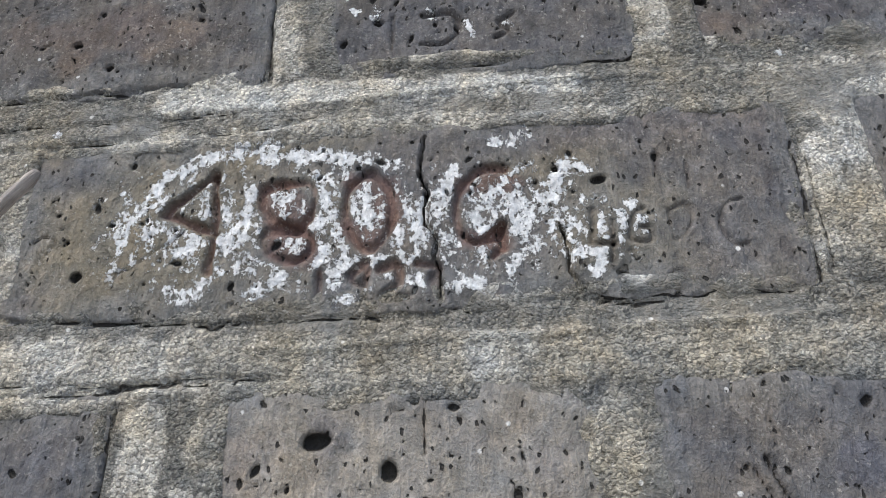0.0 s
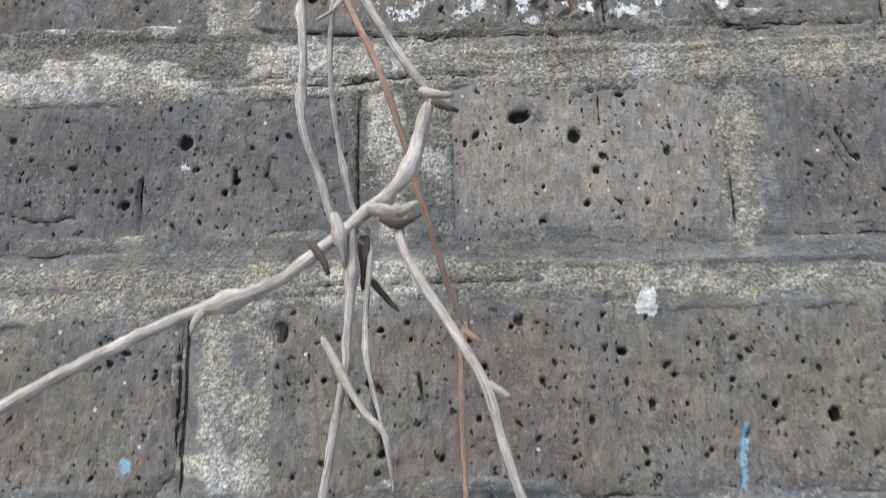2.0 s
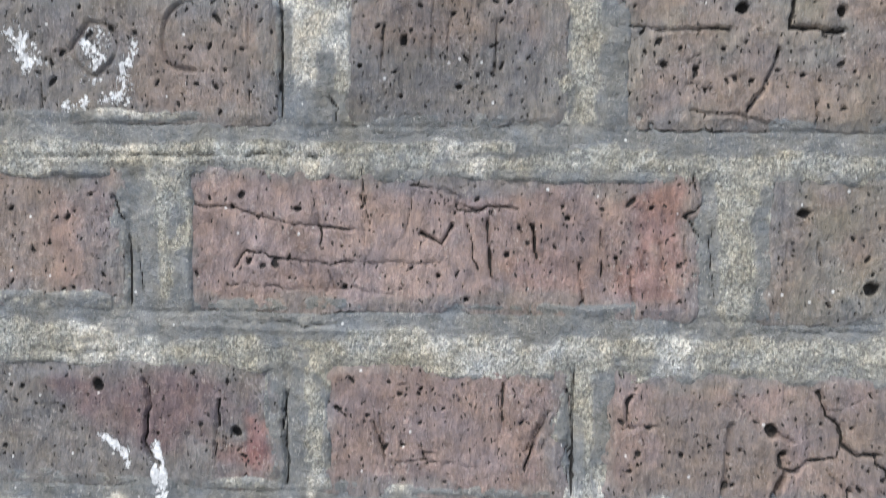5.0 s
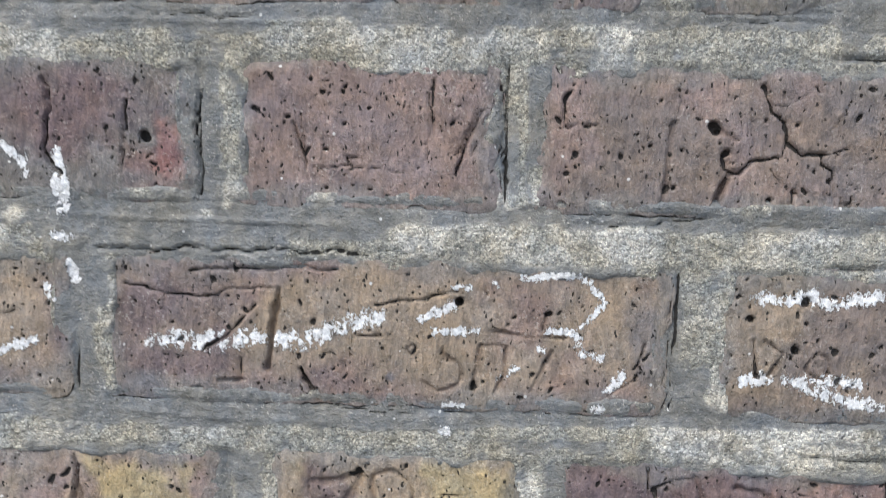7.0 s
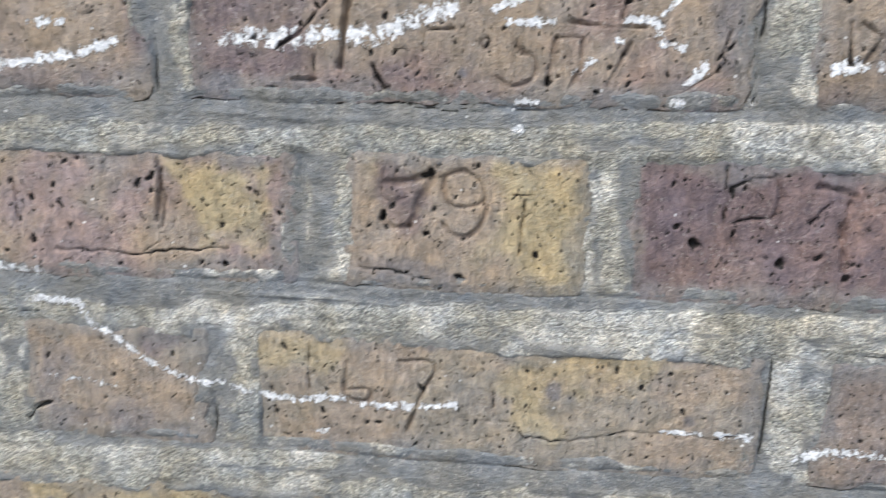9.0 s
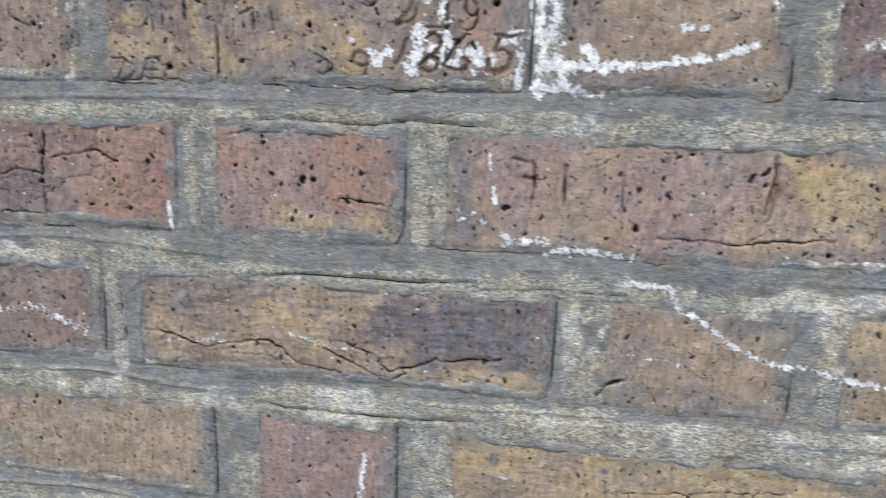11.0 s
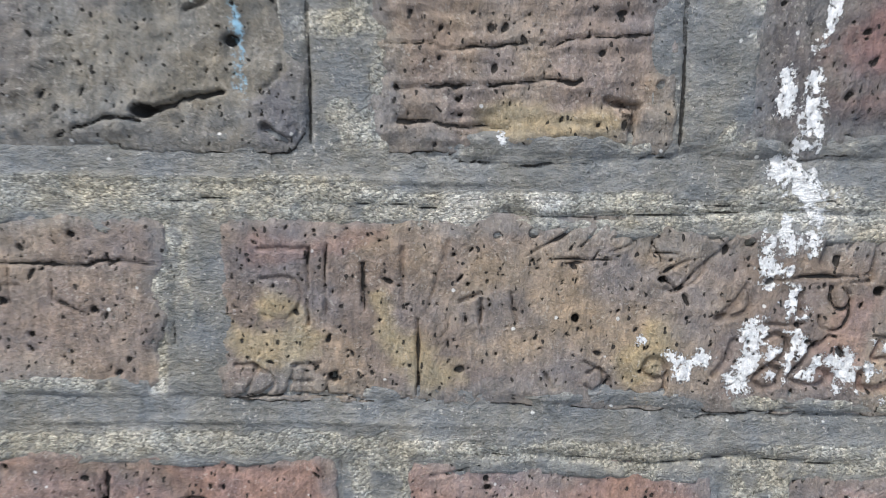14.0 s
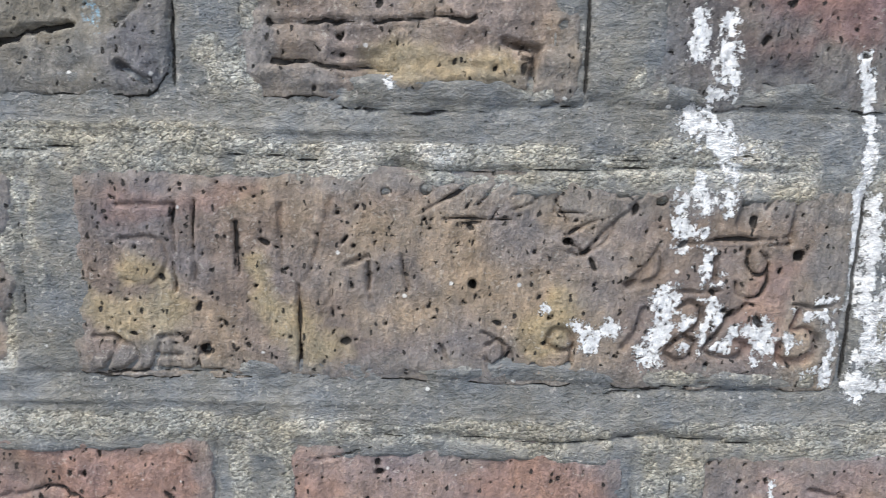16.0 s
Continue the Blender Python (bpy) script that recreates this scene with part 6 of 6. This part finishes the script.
def mortar_relief():
    pitch = 1.0
    xs, zs = np.arange(XA, XB + pitch, pitch), np.arange(ZA, ZB + pitch, pitch)
    X, Z = np.meshgrid(xs, zs)
    inside = np.full(X.shape, -99.0)
    left, right = np.full(X.shape, 99.0), np.full(X.shape, 99.0)
    for course, x0, x1, z0, z1, *_ in BRICKS:
        d = np.minimum(np.minimum(X - x0, x1 - X), np.minimum(Z - z0, z1 - Z))
        inside = np.maximum(inside, d)
        row = (Z > z0 - 2) & (Z < z1 + 2)
        a = np.where(row, X - x1, 99)
        left = np.where((a > -6) & (a < left), a, left)
        b = np.where(row, x0 - X, 99)
        right = np.where((b > -6) & (b < right), b, right)
    s, out = np.full(X.shape, 0.5), np.full(X.shape, 99.0)
    for n in COURSES:
        if n + 1 in COURSES:
            top, low = COURSES[n][0], COURSES[n + 1][1]
            bow = 1.6 * grain(X, Z * 0, 130, 200 + n) + 0.8 * grain(X, Z * 0, 37, 220 + n)
            t = (top + bow - Z) / (top - low)
            o = np.maximum(-t, t - 1) * (top - low)
            near = o < out
            s, out = np.where(near, t, s), np.where(near, o, out)
    upright = step(-2, 5, out)
    s = np.clip(s, -0.2, 1.25)
    ragged = cloud(X, Z, 24, 301, 4)
    # beds: struck back under the upper brick, full and crusty over the lower one
    hb = -0.55 + 0.75 * step(0.0, 0.5, s + 0.25 * ragged) + 0.9 * step(0.5, 0.8, s) * cloud(X, Z, 7, 305, 4)
    hb -= 1.0 * np.exp(-(((s - 0.02) / 0.035) ** 2)) * step(-0.3, 0.2, grain(X, Z * 0.3, 45, 303))
    hb -= 1.5 * np.exp(-(((s - 0.86 + 0.14 * grain(X, Z, 30, 307)) / 0.05) ** 2)) * step(-0.05, 0.4, grain(X, Z * 0.2, 60, 309))
    # uprights: a flat ribbon with a groove scored along one side
    gap = left + right
    mid = np.clip(left / np.maximum(gap, 1), -0.3, 1.3)
    hp = -0.9 + 1.0 * step(0.2, 0.55, mid + 0.3 * grain(X, Z, 60, 311)) + 0.7 * cloud(X, Z, 9, 313, 3)
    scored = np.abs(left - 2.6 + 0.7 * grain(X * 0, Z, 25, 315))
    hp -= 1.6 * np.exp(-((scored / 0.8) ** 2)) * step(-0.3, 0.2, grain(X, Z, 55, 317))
    # shade in the scored grooves and bed slits, painted through the void layer
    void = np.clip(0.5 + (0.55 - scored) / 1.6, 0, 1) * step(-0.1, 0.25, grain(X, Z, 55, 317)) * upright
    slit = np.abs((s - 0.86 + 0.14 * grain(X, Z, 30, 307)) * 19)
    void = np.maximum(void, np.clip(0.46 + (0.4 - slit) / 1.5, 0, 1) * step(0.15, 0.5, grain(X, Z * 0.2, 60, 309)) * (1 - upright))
    # edges left by the trowel
    ridge = np.exp(-(((s - 0.42 + 0.16 * grain(X, Z * 0.2, 70, 345)) / 0.035) ** 2)) * step(-0.2, 0.3, grain(X, Z * 0.2, 80, 347))
    hb += 0.9 * ridge
    H = hb * (1 - upright) + hp * upright
    H = H + 0.5 * cloud(X, Z, 5, 319, 4) + 0.2 * cloud(X, Z, 1.9, 323, 2)
    # crust that laps over the arrises, then dives under the brick
    H += 0.9 * step(0.0, 0.6, cloud(X, Z, 20, 325, 4)) * step(-6, 0, inside)
    H -= 8 * step(4.0, 11.0, inside + 2.0 * cloud(X, Z, 14, 327, 4))
    streak = cloud(X * 0.35, Z, 6, 329, 4)
    pb = step(0.5, 0.58, s + 0.45 * cloud(X, Z, 26, 331, 5) + 0.25 * streak)
    pp = step(0.48, 0.55, 0.34 + 0.5 * (mid - 0.5) * np.sign(grain(X, Z * 0 + 3, 60, 334)) + 0.7 * cloud(X, Z, 18, 333, 5))
    pale = np.maximum((pb * (1 - upright) + pp * upright) * step(-0.8, 0.05, cloud(X, Z, 4.5, 335, 4)), 0.7 * ridge * (1 - upright))
    pale *= 0.8
    lime_marks(X, Z, pale)
    pale *= 0.72 + 0.28 * step(-0.6, 0.0, cloud(X, Z, 3.2, 339, 4))
    white = step(0.05, 0.35, cloud(X, Z, 38, 337, 5)) * pale
    # the crust stands proud, with broken edges
    H += 0.55 * (pale - 0.35) * step(-3, 1, -inside)
    upper = step(-170, -30, Z)[..., None]
    grey = np.array(lin(115, 117, 115)) * (1 - upper) + np.array(lin(121, 119, 112)) * upper
    cream = np.array(lin(164, 162, 149)) * (1 - upper) + np.array(lin(162, 155, 139)) * upper
    tint = grey + pale[..., None] * (cream - grey)
    tint = tint + (white * 0.75)[..., None] * (np.array(lin(206, 204, 196)) - tint)
    tint = tint * (1 + 0.16 * cloud(X, Z, 13, 341, 3) + 0.14 * cloud(X, Z, 2.6, 343, 3) + 0.16 * streak * (1 - upright))[..., None]
    dust, ink = np.zeros(X.shape), np.zeros(X.shape)
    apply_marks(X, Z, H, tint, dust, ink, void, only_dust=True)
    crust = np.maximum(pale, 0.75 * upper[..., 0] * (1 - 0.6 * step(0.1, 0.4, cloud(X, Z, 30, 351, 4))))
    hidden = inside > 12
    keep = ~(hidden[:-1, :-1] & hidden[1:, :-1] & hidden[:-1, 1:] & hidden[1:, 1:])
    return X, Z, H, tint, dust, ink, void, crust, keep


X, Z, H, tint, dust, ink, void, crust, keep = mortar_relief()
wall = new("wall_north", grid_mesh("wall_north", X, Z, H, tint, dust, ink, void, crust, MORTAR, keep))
tagged(wall, "weathered old brick wall with grey and cream lime mortar", "wall", kind="structure")


def part(name, bm, material, parent, label=""):
    me = bpy.data.meshes.new(name)
    bm.to_mesh(me)
    bm.free()
    me.polygons.foreach_set("use_smooth", np.ones(len(me.polygons), bool))
    me.materials.append(material)
    ob = new(name, me)
    ob.parent = parent
    return tagged(ob, label)


def slab(bm, x0, x1, y0, y1, z0, z1):
    made = bmesh.ops.create_cube(bm, size=1)
    for v in made["verts"]:
        v.co = ((x0 + x1) / 2 + v.co.x * (x1 - x0), (y0 + y1) / 2 + v.co.y * (y1 - y0), (z0 + z1) / 2 + v.co.z * (z1 - z0))


def plain(name, colour, scale):
    m, nt, ln, bsdf = shader(name)
    co = nt.new("ShaderNodeNewGeometry").outputs["Position"]
    a, b = noise_at(nt, ln, co, scale, 5), noise_at(nt, ln, co, scale * 14, 4)
    f = maths(nt, ln, "MULTIPLY", maths(nt, ln, "ADD", a, b), 0.5)
    ln.new(mixed(nt, ln, mapped(nt, ln, f, 0.3, 0.7), tuple(c * 0.7 for c in colour), tuple(c * 1.25 for c in colour)), bsdf.inputs["Base Color"])
    bsdf.inputs["Roughness"].default_value = 0.9
    bump = node(nt, "ShaderNodeBump", [("Strength", 0.6), ("Distance", 0.004)])
    ln.new(b, bump.inputs["Height"])
    ln.new(bump.outputs[0], bsdf.inputs["Normal"])
    return m


# the plain rest of the wall, round and behind the part that is walked past
PLAIN_BRICK = plain("plain_brick", (0.17, 0.135, 0.115), 9)
PLAIN_WALL, PAVING = plain("plain_mortar", (0.24, 0.24, 0.23), 12), plain("paving", (0.2, 0.195, 0.19), 3)
bm = bmesh.new()
slab(bm, -2.6, 2.2, 0.03, 0.34, -1.7, 0.9)
rest = []
for n in range(-11, 24):
    low = (42 - 77 * (n + 1)) / 1000
    at = -2.6 + 0.09 * (n % 2)
    k = n
    while at < 2.1:
        wide = (0.216, 0.102)[k % 2]
        k += 1
        if low > -1.69 and low + 0.058 < 0.89 and not (at + wide > XA / 1000 and at < XB / 1000 and low + 0.058 > ZA / 1000 and low < ZB / 1000):
            rest.append((at, at + wide, low, low + 0.058))
        at += wide + 0.018
for a, b, c, d in ((-2.6, XA / 1000, -1.7, 0.9), (XB / 1000, 2.2, -1.7, 0.9), (XA / 1000, XB / 1000, ZB / 1000, 0.9), (XA / 1000, XB / 1000, -1.7, ZA / 1000)):
    slab(bm, a, b, 0.006, 0.03, c, d)
part("wall_core", bm, PLAIN_WALL, wall, "plain grey mortar")
corners = ((0, 0, 0), (1, 0, 0), (1, 1, 0), (0, 1, 0), (0, 0, 1), (1, 0, 1), (1, 1, 1), (0, 1, 1))
faces = ((0, 1, 5, 4), (1, 2, 6, 5), (2, 3, 7, 6), (3, 0, 4, 7), (4, 5, 6, 7), (3, 2, 1, 0))
me = bpy.data.meshes.new("bricks")
me.from_pydata([(p[i], (-0.001, 0.02)[j], q[k]) for p, q in (((r[0], r[1]), (r[2], r[3])) for r in rest) for i, j, k in corners], [], [tuple(8 * n + v for v in f) for n in range(len(rest)) for f in faces])
me.materials.append(PLAIN_BRICK)
outer = new("bricks", me)
outer.parent = wall
tagged(outer, "plain brown bricks", kind="stuff")
bm = bmesh.new()
slab(bm, -60, 60, -60, 60, -1.9, -1.7)
ground = part("ground", bm, PAVING, None)
tagged(ground, "grey paved ground at the foot of the wall", "ground", kind="structure")

# ---- the dead climber that hangs in front of the wall ----
vine = tagged(new("dried_vine"), "dead leafless climber, grey and orange stems, hanging before the wall", "vine")
vine.location = (-0.084, -0.058, -0.05)


def stem(kind, r0, r1, material, *points):
    """A tapering, knobbly stem through the points, in millimetres."""
    pts = [Vector(p) / 1000 for p in points]
    run = []
    ext = [2 * pts[0] - pts[1], *pts, 2 * pts[-1] - pts[-2]]
    for i in range(1, len(ext) - 2):
        p0, p1, p2, p3 = ext[i - 1 : i + 3]
        n = max(3, int((p2 - p1).length / 0.0015))
        for j in range(n):
            t = j / n
            run.append(0.5 * (2 * p1 + (p2 - p0) * t + (2 * p0 - 5 * p1 + 4 * p2 - p3) * t * t + (3 * p1 - p0 - 3 * p2 + p3) * t**3))
    run.append(pts[-1])
    rng = random.Random(len(points) * 31 + int(points[0][0] * 10))
    knots = [rng.randrange(3, len(run)) for _ in range(max(1, len(run) // 24))]
    bm, rings, sides = bmesh.new(), [], 12
    skin = bm.verts.layers.float_vector.new("bark")
    run_at = 0.0
    side = Vector((1, 0.2, 0))
    for i, p in enumerate(run):
        ahead = (run[min(i + 1, len(run) - 1)] - run[max(i - 1, 0)]).normalized()
        side = (side - ahead * side.dot(ahead)).normalized()
        up = ahead.cross(side)
        run_at += (p - run[max(i - 1, 0)]).length * 1000
        r = (r0 + (r1 - r0) * i / len(run)) * 0.00074
        r *= 1 + 0.5 * sum(math.exp(-(((i - k) / 1.6) ** 2)) for k in knots)
        r *= min(1.0, 0.35 + (len(run) - 1 - i) / 7, 0.6 + i / 3)
        ring = []
        for s in range(sides):
            a = 2 * math.pi * s / sides
            w = r * (1 + 0.28 * noise.noise(Vector((p.x * 700 + 3 * math.cos(a), p.z * 260, 3 * math.sin(a)))))
            ring.append(bm.verts.new(p + w * (math.cos(a) * side + math.sin(a) * up) - vine.location))
            ring[-1][skin] = (1.5 * math.cos(a), 1.5 * math.sin(a), run_at * 0.09)
        rings.append(ring)
    for a, b in zip(rings, rings[1:]):
        for s in range(sides):
            bm.faces.new((a[s], a[(s + 1) % sides], b[(s + 1) % sides], b[s]))
    bm.faces.new(rings[0][::-1])
    bm.faces.new(rings[-1])
    bmesh.ops.recalc_face_normals(bm, faces=bm.faces)
    part(kind, bm, material, vine)


stem("stem", 3.3, 3.0, GREY, (-95.4, -58.0, 12.3), (-87.4, -58.0, -4.8), (-84.7, -58.0, -20.0), (-84.0, -57.0, -37.5), (-84.3, -56.0, -50.0), (-84.0, -56.0, -57.5))
stem("twig", 1.5, 1.0, GREY, (-125.3, -55.0, 29.6), (-113.4, -56.0, 19.2), (-102.4, -57.0, 10.2), (-93.4, -58.0, 1.8), (-87.1, -58.0, -4.5), (-82.9, -58.0, -12.4))
stem("twig", 1.5, 1.3, GREY, (-58.5, -69.0, -24.0), (-65.4, -67.0, -29.0), (-74.7, -63.0, -35.8), (-83.0, -57.0, -46.7))
stem("twig", 1.3, 1.5, GREY, (-100.8, -62.0, 19.3), (-94.8, -62.0, -4.0), (-89.7, -61.0, -21.5), (-84.8, -59.0, -38.4), (-78.1, -59.0, -49.0), (-70.0, -59.5, -64.9), (-62.2, -60.0, -78.3), (-56.4, -60.0, -86.5))
stem("twig", 2.3, 2.1, GREY, (-58.0, -60.0, -87.3), (-60.7, -60.0, -96.9), (-62.8, -61.0, -104.0), (-67.6, -61.0, -109.8), (-72.3, -62.0, -113.7), (-77.8, -65.0, -119.7))
stem("twig", 1.9, 1.6, GREY, (-72.3, -62.0, -113.7), (-77.8, -65.0, -119.7), (-83.8, -67.0, -125.0), (-90.2, -69.0, -130.4), (-99.2, -70.0, -134.1), (-109.1, -70.0, -137.1), (-126.0, -72.0, -145.4), (-141.9, -74.0, -154.4), (-158.9, -76.0, -164.0))
stem("twig", 1.3, 1.0, ORANGE, (-125.7, -60.0, 18.6), (-113.5, -60.0, -0.8), (-97.5, -60.0, -24.5), (-83.2, -60.0, -47.9), (-76.3, -60.0, -62.5), (-68.5, -60.0, -81.4), (-63.4, -55.0, -98.1), (-58.7, -50.0, -114.6), (-54.3, -43.0, -129.0), (-51.0, -38.8, -137.8))
stem("twig", 1.1, 0.8, ORANGE, (-50.4, -38.8, -137.0), (-51.8, -38.0, -147.5), (-51.9, -37.0, -165.7), (-51.2, -35.5, -186.4), (-49.8, -35.0, -193.3), (-47.5, -32.0, -202.0), (-43.2, -27.7, -213.7))
stem("twig", 1.3, 1.2, GREY, (-84.3, -56.0, -50.0), (-88.5, -60.0, -59.6), (-86.9, -64.0, -75.9), (-86.2, -67.0, -94.1), (-82.1, -66.0, -106.9), (-79.1, -64.0, -117.1), (-72.9, -62.0, -121.3))
stem("twig", 1.4, 1.0, GREY, (-75.3, -64.0, -117.3), (-75.5, -64.0, -130.4), (-76.4, -64.0, -143.8), (-76.4, -65.0, -148.6), (-78.4, -65.0, -158.7), (-81.7, -66.0, -178.4), (-87.5, -66.0, -194.7), (-92.8, -66.0, -202.0), (-97.5, -66.0, -208.6))
stem("twig", 0.9, 0.8, GREY, (-81.3, -58.0, -57.4), (-82.2, -56.0, -73.7), (-80.9, -56.0, -88.9), (-76.2, -58.0, -111.4), (-71.9, -60.0, -119.5), (-72.3, -64.0, -137.2), (-71.6, -67.0, -147.0), (-69.1, -70.0, -156.3), (-67.8, -72.0, -160.7))
stem("twig", 1.1, 0.7, GREY, (-81.5, -64.6, -141.8), (-78.8, -66.0, -146.1), (-75.6, -68.0, -151.5), (-71.5, -70.0, -157.4), (-67.8, -72.0, -160.7), (-66.4, -72.0, -167.3), (-65.8, -72.0, -172.5))
stem("twig", 1.5, 1.1, GREY, (-65.5, -61.5, -112.2), (-64.3, -65.0, -122.0), (-60.4, -68.0, -130.5), (-54.6, -72.0, -140.1), (-48.2, -76.7, -151.7), (-45.0, -78.0, -163.3), (-41.3, -80.0, -175.6), (-38.4, -81.0, -181.4), (-38.6, -81.0, -186.9))
stem("twig", 1.1, 1.3, GREY, (-48.2, -76.7, -151.7), (-45.6, -77.0, -153.2), (-43.4, -77.7, -154.8))
stem("twig", 0.6, 0.4, GREY, (-39.2, -80.0, -175.0), (-37.4, -80.0, -175.7), (-36.0, -80.0, -177.0), (-34.5, -80.0, -178.4))
stem("twig", 2.2, 1.6, DARK, (-73.1, -61.0, -119.1), (-73.0, -60.0, -125.1), (-73.5, -58.0, -130.9))
stem("twig", 1.3, 0.9, DARK, (-71.9, -58.0, -128.8), (-69.3, -56.5, -132.0), (-65.9, -56.0, -135.8))
# knots and broken stubs where the twigs fork
for r0, r1, material, *line in (
    (1.9, 1.2, GREY, (-60.0, -60.0, -84.0), (-56.0, -61.0, -85.5), (-52.0, -61.5, -86.0)),
    (1.6, 0.9, DARK, (-57.0, -61.5, -87.5), (-53.5, -62.5, -89.5), (-51.0, -62.5, -90.5)),
    (2.3, 1.5, GREY, (-72.0, -63.0, -113.0), (-66.0, -63.5, -114.5), (-60.5, -64.0, -112.5)),
    (1.8, 1.1, DARK, (-69.0, -64.5, -116.0), (-64.5, -65.0, -117.5), (-60.0, -65.0, -115.5)),
    (1.7, 1.2, GREY, (-79.0, -65.5, -115.0), (-77.5, -66.5, -121.0), (-76.5, -66.0, -127.0)),
    (1.5, 0.9, DARK, (-84.0, -67.0, -121.5), (-81.0, -68.0, -125.5), (-79.5, -68.0, -129.0)),
    (1.3, 0.8, GREY, (-104.0, -70.0, -135.0), (-106.0, -71.0, -138.5), (-106.5, -71.5, -141.0)),
    (1.2, 0.8, GREY, (-78.0, -60.0, -58.0), (-80.5, -61.0, -62.5), (-84.5, -62.0, -66.0)),
    (1.1, 0.6, ORANGE, (-51.0, -39.0, -139.0), (-48.0, -39.5, -141.5), (-46.0, -40.0, -142.5)),
):
    stem("twig", r0, r1, material, *line)

# ---- the bricks, one by one ----
for n, (course, x0, x1, *rest) in enumerate(BRICKS):
    if x1 < XA + 10 or x0 > XB - 10:
        continue
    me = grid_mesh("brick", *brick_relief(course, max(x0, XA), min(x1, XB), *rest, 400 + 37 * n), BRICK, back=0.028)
    ob = new("brick", me)
    ob.parent = wall
